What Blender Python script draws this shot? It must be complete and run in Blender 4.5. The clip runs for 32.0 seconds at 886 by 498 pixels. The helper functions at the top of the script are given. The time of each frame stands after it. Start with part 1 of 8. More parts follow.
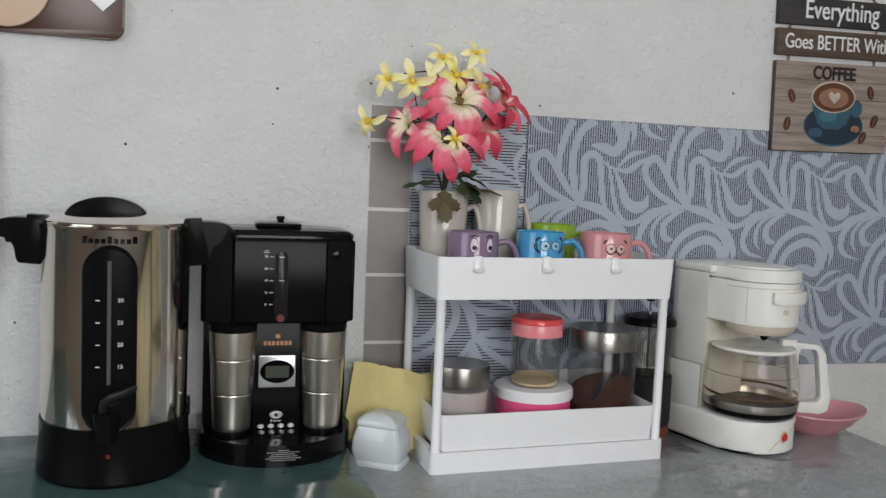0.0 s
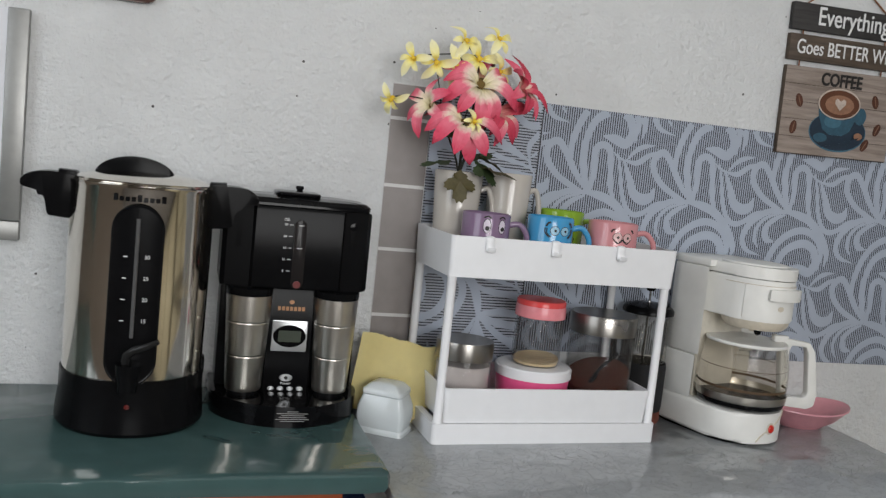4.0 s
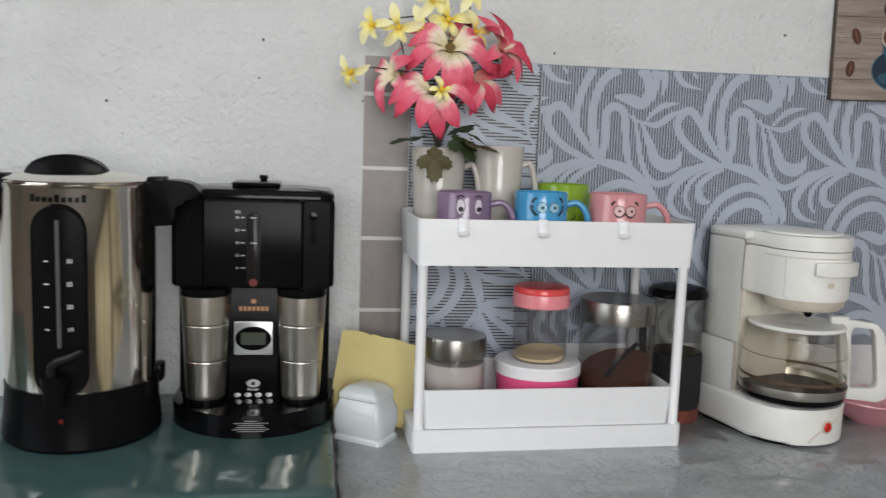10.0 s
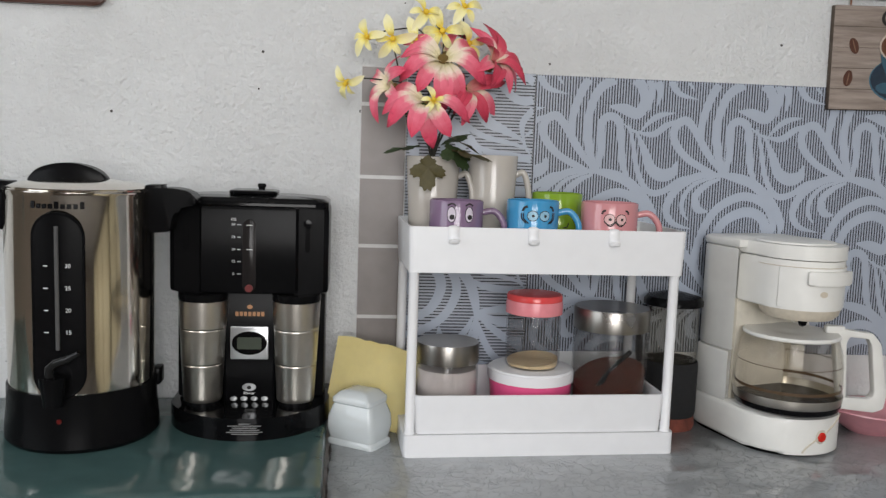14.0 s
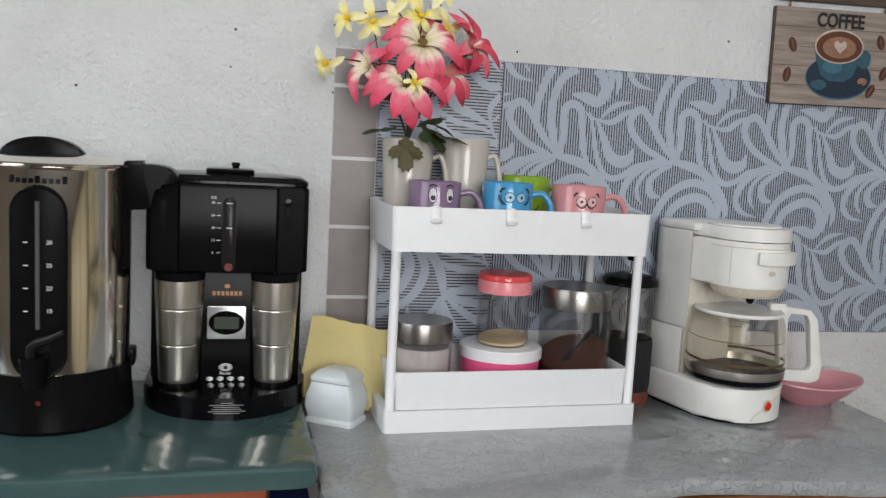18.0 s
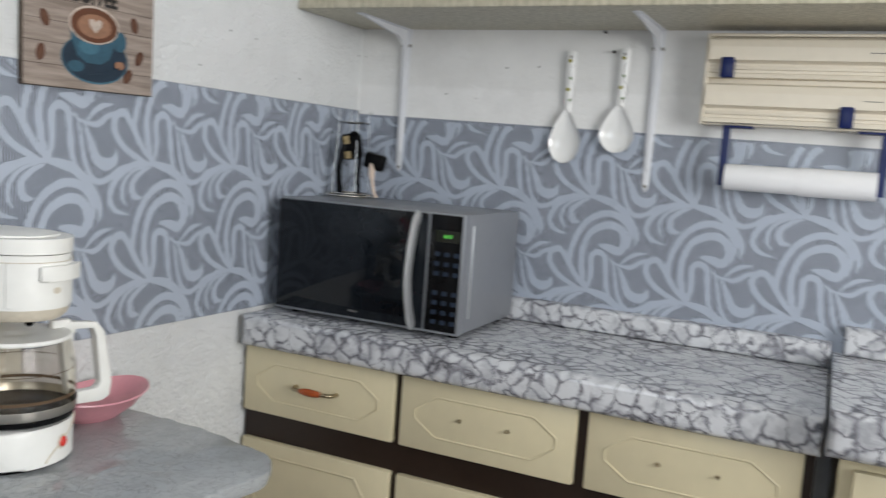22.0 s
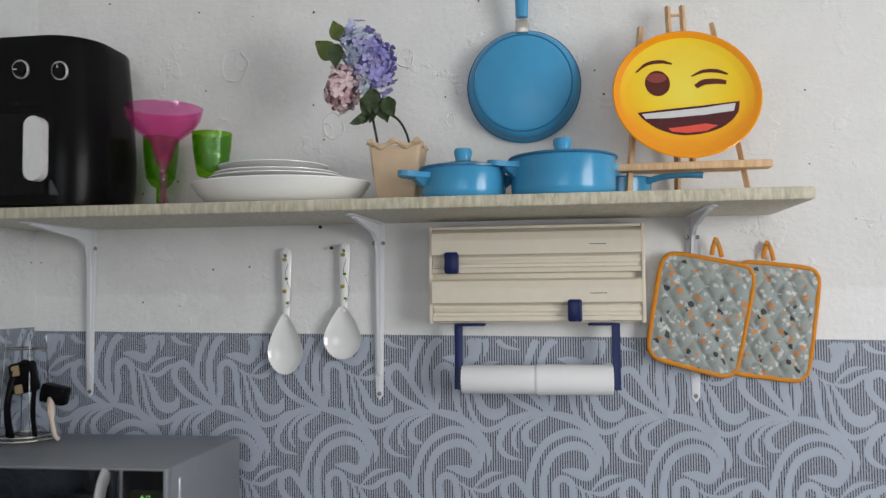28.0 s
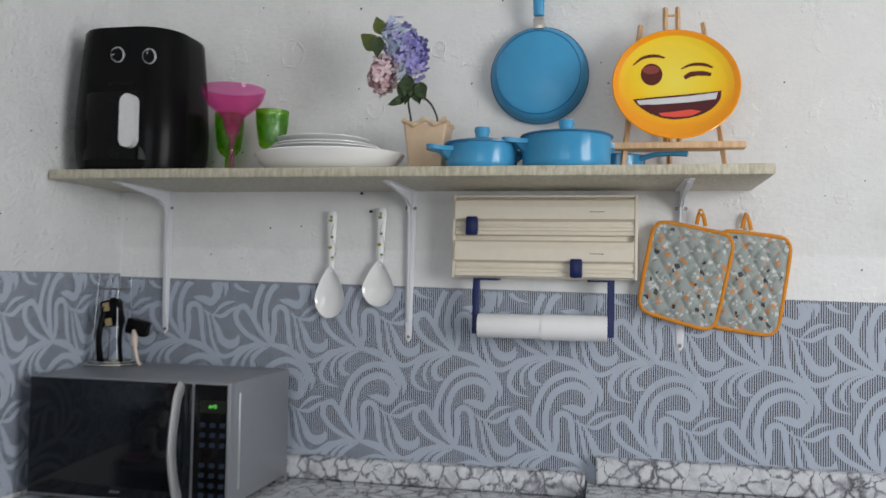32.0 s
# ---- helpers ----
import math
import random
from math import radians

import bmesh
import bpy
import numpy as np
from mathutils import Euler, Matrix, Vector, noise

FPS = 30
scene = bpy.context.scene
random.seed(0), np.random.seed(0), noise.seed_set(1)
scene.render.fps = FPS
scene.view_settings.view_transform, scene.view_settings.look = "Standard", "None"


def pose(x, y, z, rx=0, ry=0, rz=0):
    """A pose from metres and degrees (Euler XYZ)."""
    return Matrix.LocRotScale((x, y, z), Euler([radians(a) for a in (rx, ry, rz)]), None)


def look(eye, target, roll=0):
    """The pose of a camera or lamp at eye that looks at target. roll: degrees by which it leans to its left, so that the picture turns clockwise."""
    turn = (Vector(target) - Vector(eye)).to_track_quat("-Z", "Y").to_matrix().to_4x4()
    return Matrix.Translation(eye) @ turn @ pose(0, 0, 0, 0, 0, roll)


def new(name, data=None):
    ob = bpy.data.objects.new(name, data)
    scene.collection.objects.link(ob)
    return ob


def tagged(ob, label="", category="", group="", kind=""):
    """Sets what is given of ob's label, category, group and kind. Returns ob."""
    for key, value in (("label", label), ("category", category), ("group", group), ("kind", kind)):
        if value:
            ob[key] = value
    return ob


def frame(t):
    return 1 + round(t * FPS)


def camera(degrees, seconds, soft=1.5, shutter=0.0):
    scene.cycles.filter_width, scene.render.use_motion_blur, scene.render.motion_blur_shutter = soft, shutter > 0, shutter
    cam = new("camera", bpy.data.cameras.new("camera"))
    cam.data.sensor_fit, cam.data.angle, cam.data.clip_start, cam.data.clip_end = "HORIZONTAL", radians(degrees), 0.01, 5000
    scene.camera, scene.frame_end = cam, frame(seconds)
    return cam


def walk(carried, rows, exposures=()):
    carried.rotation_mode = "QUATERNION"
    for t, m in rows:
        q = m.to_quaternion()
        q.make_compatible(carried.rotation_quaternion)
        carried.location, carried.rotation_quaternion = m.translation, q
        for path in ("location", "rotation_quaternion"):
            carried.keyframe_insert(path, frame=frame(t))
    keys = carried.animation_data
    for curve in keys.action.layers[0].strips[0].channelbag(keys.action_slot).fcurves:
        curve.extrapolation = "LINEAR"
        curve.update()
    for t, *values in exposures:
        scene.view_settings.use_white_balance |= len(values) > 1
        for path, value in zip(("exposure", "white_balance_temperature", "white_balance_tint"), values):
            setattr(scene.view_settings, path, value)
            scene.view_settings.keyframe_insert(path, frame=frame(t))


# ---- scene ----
cam = camera(55.5, 32.0, soft=1.35, shutter=0.5)
PATH = [
    (0, (-0.273, -1.405, 1.201), (0.284, 0.509, 1.036), 2.4),
    (0.5, (-0.269, -1.437, 1.198), (0.321, 0.466, 1.021), 1.9),
    (1, (-0.284, -1.474, 1.192), (0.331, 0.421, 1.019), 1.8),
    (1.5, (-0.286, -1.486, 1.195), (0.331, 0.408, 1.009), 1.8),
    (2, (-0.291, -1.471, 1.194), (0.327, 0.421, 0.999), 1.8),
    (2.5, (-0.329, -1.445, 1.194), (0.294, 0.444, 0.989), 2.1),
    (3, (-0.356, -1.444, 1.195), (0.268, 0.445, 0.984), 3.6),
    (3.5, (-0.347, -1.438, 1.195), (0.268, 0.454, 0.989), 5.3),
    (5.5, (-0.251, -1.431, 1.195), (0.261, 0.491, 0.985), 5.7),
    (6, (-0.258, -1.428, 1.192), (0.247, 0.495, 0.978), 4.8),
    (6.5, (-0.261, -1.437, 1.196), (0.229, 0.49, 0.985), 4.4),
    (7, (-0.237, -1.442, 1.194), (0.242, 0.488, 0.979), 4.0),
    (7.5, (-0.2, -1.411, 1.19), (0.287, 0.516, 0.966), 3.6),
    (8, (-0.161, -1.331, 1.179), (0.324, 0.596, 0.951), 3.3),
    (8.5, (-0.126, -1.259, 1.174), (0.355, 0.667, 0.931), 2.9),
    (9, (-0.062, -1.268, 1.172), (0.319, 0.678, 0.91), 2.1),
    (9.5, (-0.007, -1.321, 1.173), (0.322, 0.635, 0.912), 2.1),
    (10, (-0.057, -1.345, 1.192), (0.222, 0.619, 0.938), 2.0),
    (10.5, (-0.074, -1.336, 1.199), (0.174, 0.63, 0.933), 2.2),
    (11, (-0.056, -1.339, 1.196), (0.182, 0.631, 0.946), 2.5),
    (11.5, (-0.048, -1.334, 1.198), (0.185, 0.637, 0.952), 2.3),
    (12, (-0.051, -1.333, 1.195), (0.181, 0.639, 0.96), 2.2),
    (12.5, (-0.065, -1.323, 1.2), (0.178, 0.648, 0.957), 2.1),
    (13, (-0.07, -1.315, 1.197), (0.172, 0.656, 0.959), 2.0),
    (13.5, (-0.055, -1.325, 1.197), (0.176, 0.648, 0.964), 1.9),
    (14, (-0.008, -1.37, 1.19), (0.205, 0.605, 0.961), 2.0),
    (14.5, (0.001, -1.383, 1.194), (0.204, 0.593, 0.961), 2.0),
    (16.5, (-0.066, -1.494, 1.187), (0.253, 0.467, 0.96), 2.4),
    (17, (-0.089, -1.479, 1.189), (0.254, 0.478, 0.955), 3.1),
    (17.5, (-0.114, -1.426, 1.174), (0.303, 0.518, 0.951), 3.2),
    (18, (-0.136, -1.379, 1.171), (0.327, 0.552, 0.933), 3.1),
    (18.5, (-0.105, -1.335, 1.173), (0.432, 0.576, 0.929), 2.1),
    (19, (-0.037, -1.265, 1.185), (0.513, 0.642, 0.935), 1.6),
    (19.5, (0.005, -1.194, 1.192), (0.714, 0.659, 0.942), 2.0),
    (20, (-0.011, -1.119, 1.202), (1.1, 0.527, 0.968), 1.7),
    (20.5, (-0.043, -1.109, 1.201), (1.263, 0.387, 0.963), 1.6),
    (21, (-0.078, -1.121, 1.194), (1.38, 0.227, 0.955), 2.6),
    (21.5, (-0.092, -1.16, 1.215), (1.568, -0.068, 0.987), 3.7),
    (22, (-0.125, -1.156, 1.218), (1.681, -0.324, 1.002), 4.2),
    (22.5, (-0.17, -1.088, 1.258), (1.746, -0.559, 1.041), 1.9),
    (22.8, (-0.206, -1.041, 1.258), (1.755, -0.682, 1.106), 1.8),
    (23, (-0.212, -1.074, 1.283), (1.758, -0.743, 1.172), 1.7),
    (23.5, (-0.224, -1.078, 1.306), (1.764, -0.859, 1.283), 1.0),
    (24, (-0.232, -1.088, 1.325), (1.759, -0.898, 1.373), 0.2),
    (24.5, (-0.221, -1.107, 1.348), (1.767, -0.907, 1.423), -0.7),
    (25, (-0.227, -1.143, 1.338), (1.76, -0.939, 1.435), -1.0),
    (25.5, (-0.249, -1.194, 1.332), (1.737, -0.979, 1.43), -1.0),
    (27.5, (-0.007, -1.144, 1.364), (1.97, -0.861, 1.46), -0.4),
    (28, (0.107, -1.14, 1.387), (2.084, -0.851, 1.486), -0.6),
    (28.5, (0.234, -1.166, 1.414), (2.208, -0.884, 1.565), -1.0),
    (29, (0.286, -1.182, 1.422), (2.258, -0.895, 1.6), -1.1),
    (29.5, (0.297, -1.171, 1.417), (2.266, -0.877, 1.609), -0.8),
    (30, (0.252, -1.161, 1.406), (2.218, -0.858, 1.609), -0.4),
    (30.5, (0.152, -1.126, 1.378), (2.119, -0.809, 1.556), -0.2),
    (31, (0.045, -1.135, 1.361), (2.016, -0.828, 1.503), -0.1),
    (31.5, (-0.048, -1.193, 1.345), (1.92, -0.859, 1.467), 0.5),
    (32, (-0.148, -1.239, 1.319), (1.809, -0.835, 1.392), 1.1),
]
EXPOSURE = ((0, -0.29, 6400, 10), (3, -0.28, 6380, 10), (7, -0.29, 6450, 11), (10, -0.14, 6420, 10), (14, -0.14, 6450, 11), (19, -0.1, 6380, 10), (20.5, -0.1, 6350, 10), (21.2, -0.05, 6380, 9), (21.8, 0.26, 6350, 9), (22.3, 0.24, 6320, 9), (23, 0.15, 6180, 9), (24.2, -0.08, 6400, 10), (25, -0.04, 6420, 10), (28, -0.1, 6330, 10), (32, -0.12, 6260, 10))
walk(cam, [(t, look(eye, target, roll)) for t, eye, target, roll in PATH], EXPOSURE)

# ---- world, sky and large lights ----
world = bpy.data.worlds.new("sky_world")
scene.world = world
world.use_nodes = True
wn = world.node_tree
sky = wn.nodes.new("ShaderNodeTexSky")
sky.sky_type = "NISHITA"
sky.sun_disc = False
sky.sun_elevation, sky.sun_rotation = radians(50), radians(150)
wn.links.new(sky.outputs[0], wn.nodes["Background"].inputs[0])
wn.nodes["Background"].inputs[1].default_value = 0.1


def window_light(name, eye, target, sx, sy, watts, color):
    data = bpy.data.lights.new(name, "AREA")
    data.shape, data.size, data.size_y, data.energy, data.color = "RECTANGLE", sx, sy, watts, color
    ob = new(name, data)
    ob.matrix_world = look(eye, target)
    return ob


# assumed window behind the camera, out of view; place and power fitted to brightness
window_light("window_daylight_south", (0.05, -3.04, 1.55), (0.05, 0, 1.5), 1.25, 1.2, 52, (1.0, 0.985, 0.96))
# added fill from the left, set in a made-up window opening
window_light("added_fill_west", (-1.54, -1.2, 1.55), (0, -1.2, 1.5), 1.15, 1.2, 14, (0.93, 0.97, 1.0))


# ---- materials ----
def mat(name, color, rough=0.5, metal=0.0, var=0.08, scale=30.0, bump=0.0, bscale=200.0, coat=0.0, trans=0.0, ior=1.45, rvar=0.1, sheen=0.0, spec=0.5):
    """A procedural surface: colour that varies at two scales, uneven gloss and fine relief."""
    m = bpy.data.materials.new(name)
    m.use_nodes = True
    nt = m.node_tree
    n, l = nt.nodes, nt.links
    b = n["Principled BSDF"]
    tc = n.new("ShaderNodeTexCoord")
    big = n.new("ShaderNodeTexNoise")
    big.inputs["Scale"].default_value, big.inputs["Detail"].default_value = scale * 0.25, 4
    fine = n.new("ShaderNodeTexNoise")
    fine.inputs["Scale"].default_value, fine.inputs["Detail"].default_value = scale * 3, 6
    add = n.new("ShaderNodeMath")
    add.operation = "ADD"
    l.new(tc.outputs["Object"], big.inputs[0]), l.new(tc.outputs["Object"], fine.inputs[0])
    l.new(big.outputs[0], add.inputs[0]), l.new(fine.outputs[0], add.inputs[1])
    ramp = n.new("ShaderNodeMapRange")
    ramp.inputs[1].default_value, ramp.inputs[2].default_value = 0.6, 1.4
    ramp.inputs[3].default_value, ramp.inputs[4].default_value = 1 - var, 1 + var
    l.new(add.outputs[0], ramp.inputs[0])
    mul = n.new("ShaderNodeVectorMath")
    mul.operation = "SCALE"
    mul.inputs[0].default_value = color[:3]
    l.new(ramp.outputs[0], mul.inputs["Scale"])
    l.new(mul.outputs[0], b.inputs["Base Color"])
    rr = n.new("ShaderNodeMapRange")
    rr.inputs[1].default_value, rr.inputs[2].default_value = 0.3, 0.7
    rr.inputs[3].default_value, rr.inputs[4].default_value = max(0.01, rough * (1 - rvar)), min(1, rough * (1 + rvar))
    l.new(big.outputs[0], rr.inputs[0]), l.new(rr.outputs[0], b.inputs["Roughness"])
    b.inputs["Metallic"].default_value = metal
    b.inputs["Coat Weight"].default_value = coat
    b.inputs["Transmission Weight"].default_value = trans
    b.inputs["IOR"].default_value = ior
    b.inputs["Sheen Weight"].default_value = sheen
    b.inputs["Specular IOR Level"].default_value = spec
    if bump:
        bn = n.new("ShaderNodeTexNoise")
        bn.inputs["Scale"].default_value, bn.inputs["Detail"].default_value = bscale, 5
        l.new(tc.outputs["Object"], bn.inputs[0])
        bp = n.new("ShaderNodeBump")
        bp.inputs["Strength"].default_value, bp.inputs["Distance"].default_value = bump, 0.002
        l.new(bn.outputs[0], bp.inputs["Height"]), l.new(bp.outputs[0], b.inputs["Normal"])
    return m


def node(m, kind, **values):
    nd = m.node_tree.nodes.new(kind)
    for k, v in values.items():
        nd.inputs[k].default_value = v
    return nd


def plaster_mat(name, color, relief, band=None, flakes=0.05, scuff=0.3, holes=0.66):
    """Painted plaster with trowel relief, dents, dark nail holes and soft grey scuffs."""
    m = mat(name, color, 0.75, 0, 0.05, 5)
    nt = m.node_tree
    n, l = nt.nodes, nt.links
    b = n["Principled BSDF"]
    tc = node(m, "ShaderNodeTexCoord")
    g = node(m, "ShaderNodeTexNoise", Scale=80.0, Detail=6.0, Roughness=0.66)
    g2 = node(m, "ShaderNodeTexNoise", Scale=9.0, Detail=3.0)
    for q in (g, g2):
        l.new(tc.outputs["Object"], q.inputs[0])
    hsum = n.new("ShaderNodeMath")
    hsum.operation = "MULTIPLY_ADD"
    hsum.inputs[1].default_value = 1.6
    l.new(g2.outputs[0], hsum.inputs[0]), l.new(g.outputs[0], hsum.inputs[2])
    # lifted flakes of old paint
    fl = node(m, "ShaderNodeTexNoise", Scale=7.5, Detail=5.0, Roughness=0.6)
    l.new(tc.outputs["Object"], fl.inputs[0])
    fm = node(m, "ShaderNodeMapRange")
    for i, x in zip((1, 2, 3, 4), (0.6, 0.62, 0.0, flakes)):
        fm.inputs[i].default_value = x
    l.new(fl.outputs[0], fm.inputs[0])
    hs2 = n.new("ShaderNodeMath")
    l.new(hsum.outputs[0], hs2.inputs[0]), l.new(fm.outputs[0], hs2.inputs[1])
    bp = node(m, "ShaderNodeBump", Strength=relief, Distance=0.009)
    l.new(hs2.outputs[0], bp.inputs["Height"]), l.new(bp.outputs[0], b.inputs["Normal"])
    # nail holes: few cells, tiny dark cores
    sx = n.new("ShaderNodeSeparateXYZ")
    l.new(tc.outputs["Object"], sx.inputs[0])
    run = n.new("ShaderNodeMath")
    l.new(sx.outputs[0], run.inputs[0]), l.new(sx.outputs[1], run.inputs[1])
    flat2 = n.new("ShaderNodeCombineXYZ")
    l.new(run.outputs[0], flat2.inputs[0]), l.new(sx.outputs[2], flat2.inputs[1])
    v = node(m, "ShaderNodeTexVoronoi", Scale=13.0, Randomness=1.0)
    v.voronoi_dimensions = "2D"
    l.new(flat2.outputs[0], v.inputs[0])
    pick = n.new("ShaderNodeSeparateColor")
    l.new(v.outputs["Color"], pick.inputs[0])
    size = node(m, "ShaderNodeMapRange")
    for i, x in zip((1, 2, 3, 4), (holes, 1.0, -0.008, 0.03)):
        size.inputs[i].default_value = x
    l.new(pick.outputs[0], size.inputs[0])
    hole = n.new("ShaderNodeMath")
    hole.operation = "LESS_THAN"
    l.new(v.outputs["Distance"], hole.inputs[0]), l.new(size.outputs[0], hole.inputs[1])
    old = b.inputs["Base Color"].links[0].from_socket
    # soft scuffs
    s = node(m, "ShaderNodeTexNoise", Scale=3.2, Detail=8.0, Roughness=0.7)
    l.new(tc.outputs["Object"], s.inputs[0])
    sm = node(m, "ShaderNodeMapRange")
    for i, x in zip((1, 2, 3, 4), (0.5, 0.74, 0.0, scuff)):
        sm.inputs[i].default_value = x
    l.new(s.outputs[0], sm.inputs[0])
    mix = n.new("ShaderNodeMix")
    mix.data_type = "RGBA"
    mix.inputs[7].default_value = (color[0] * 0.66, color[1] * 0.65, color[2] * 0.64, 1)
    l.new(sm.outputs[0], mix.inputs[0]), l.new(old, mix.inputs[6])
    last = mix
    if band:
        sep = n.new("ShaderNodeSeparateXYZ")
        l.new(tc.outputs["Object"], sep.inputs[0])
        wob = n.new("ShaderNodeMath")
        wob.operation = "MULTIPLY_ADD"
        wob.inputs[1].default_value = 0.012
        l.new(g2.outputs[0], wob.inputs[0]), l.new(sep.outputs[2], wob.inputs[2])
        up = node(m, "ShaderNodeMapRange")
        for i, x in zip((1, 2, 3, 4), (band, band + 0.01, 0.0, 1.0)):
            up.inputs[i].default_value = x
        l.new(wob.outputs[0], up.inputs[0])
        bm_ = n.new("ShaderNodeMix")
        bm_.data_type = "RGBA"
        bm_.blend_type = "MULTIPLY"
        bm_.inputs[7].default_value = (0.93, 0.93, 0.925, 1)
        l.new(up.outputs[0], bm_.inputs[0]), l.new(last.outputs[2], bm_.inputs[6])
        last = bm_
    mh = n.new("ShaderNodeMix")
    mh.data_type = "RGBA"
    mh.inputs[7].default_value = (0.09, 0.085, 0.08, 1)
    l.new(hole.outputs[0], mh.inputs[0]), l.new(last.outputs[2], mh.inputs[6])
    l.new(mh.outputs[2], b.inputs["Base Color"])
    return m


def stripe_mat(name, axis, period, light, dark, share):
    """Glossy contact paper printed with fine ribbed lines."""
    m = mat(name, light, 0.32, 0, 0.04, 8, 0.12, 9)
    nt = m.node_tree
    n, l = nt.nodes, nt.links
    b = n["Principled BSDF"]
    tc = n.new("ShaderNodeTexCoord")
    sep = n.new("ShaderNodeSeparateXYZ")
    l.new(tc.outputs["Object"], sep.inputs[0])
    fr = n.new("ShaderNodeMath")
    fr.operation = "MULTIPLY"
    fr.inputs[1].default_value = 1 / period
    l.new(sep.outputs[axis], fr.inputs[0])
    fc = n.new("ShaderNodeMath")
    fc.operation = "FRACT"
    l.new(fr.outputs[0], fc.inputs[0])
    lt = n.new("ShaderNodeMath")
    lt.operation = "LESS_THAN"
    lt.inputs[1].default_value = share
    l.new(fc.outputs[0], lt.inputs[0])
    old = b.inputs["Base Color"].links[0].from_socket
    mix = n.new("ShaderNodeMix")
    mix.data_type = "RGBA"
    mix.inputs[7].default_value = (*dark, 1)
    l.new(lt.outputs[0], mix.inputs[0]), l.new(old, mix.inputs[6]), l.new(mix.outputs[2], b.inputs["Base Color"])
    return m


def marble_mat(name):
    """Contact sheet printed with grey-veined white marble pebbles, glossy."""
    m = mat(name, (0.6, 0.6, 0.62), 0.22, 0, 0.06, 20, 0.12, 14)
    nt = m.node_tree
    n, l = nt.nodes, nt.links
    b = n["Principled BSDF"]
    tc = n.new("ShaderNodeTexCoord")
    w = node(m, "ShaderNodeTexNoise", Scale=24.0, Detail=5.0, Roughness=0.6)
    l.new(tc.outputs["Object"], w.inputs[0])
    ad = n.new("ShaderNodeVectorMath")
    ad.operation = "MULTIPLY_ADD"
    ad.inputs[1].default_value = (0.045, 0.045, 0.045)
    l.new(w.outputs["Color"], ad.inputs[0]), l.new(tc.outputs["Object"], ad.inputs[2])
    v = n.new("ShaderNodeTexVoronoi")
    v.feature = "DISTANCE_TO_EDGE"
    v.inputs["Scale"].default_value = 30
    l.new(ad.outputs[0], v.inputs[0])
    # veins swell and break off along their way
    p = node(m, "ShaderNodeTexNoise", Scale=11.0, Detail=6.0, Roughness=0.7)
    l.new(tc.outputs["Object"], p.inputs[0])
    wide = n.new("ShaderNodeMapRange")
    for i, x in zip((1, 2, 3, 4), (0.4, 0.63, 0.012, 0.28)):
        wide.inputs[i].default_value = x
    l.new(p.outputs[0], wide.inputs[0])
    q = n.new("ShaderNodeMath")
    q.operation = "DIVIDE"
    l.new(v.outputs["Distance"], q.inputs[0]), l.new(wide.outputs[0], q.inputs[1])
    r = n.new("ShaderNodeValToRGB")
    r.color_ramp.elements[0].color, r.color_ramp.elements[0].position = (0.065, 0.065, 0.075, 1), 0.0
    r.color_ramp.elements[1].color, r.color_ramp.elements[1].position = (0.6, 0.61, 0.63, 1), 1.0
    e = r.color_ramp.elements.new(0.45)
    e.color = (0.36, 0.36, 0.39, 1)
    l.new(q.outputs[0], r.inputs[0])
    cl = node(m, "ShaderNodeTexNoise", Scale=30.0, Detail=5.0, Roughness=0.65)
    l.new(ad.outputs[0], cl.inputs[0])
    pr = n.new("ShaderNodeMapRange")
    for i, x in zip((1, 2, 3, 4), (0.46, 0.68, 0.0, 0.75)):
        pr.inputs[i].default_value = x
    l.new(cl.outputs[0], pr.inputs[0])
    mx = n.new("ShaderNodeMix")
    mx.data_type = "RGBA"
    mx.inputs[7].default_value = (0.3, 0.305, 0.335, 1)
    l.new(pr.outputs[0], mx.inputs[0]), l.new(r.outputs[0], mx.inputs[6]), l.new(mx.outputs[2], b.inputs["Base Color"])
    return m


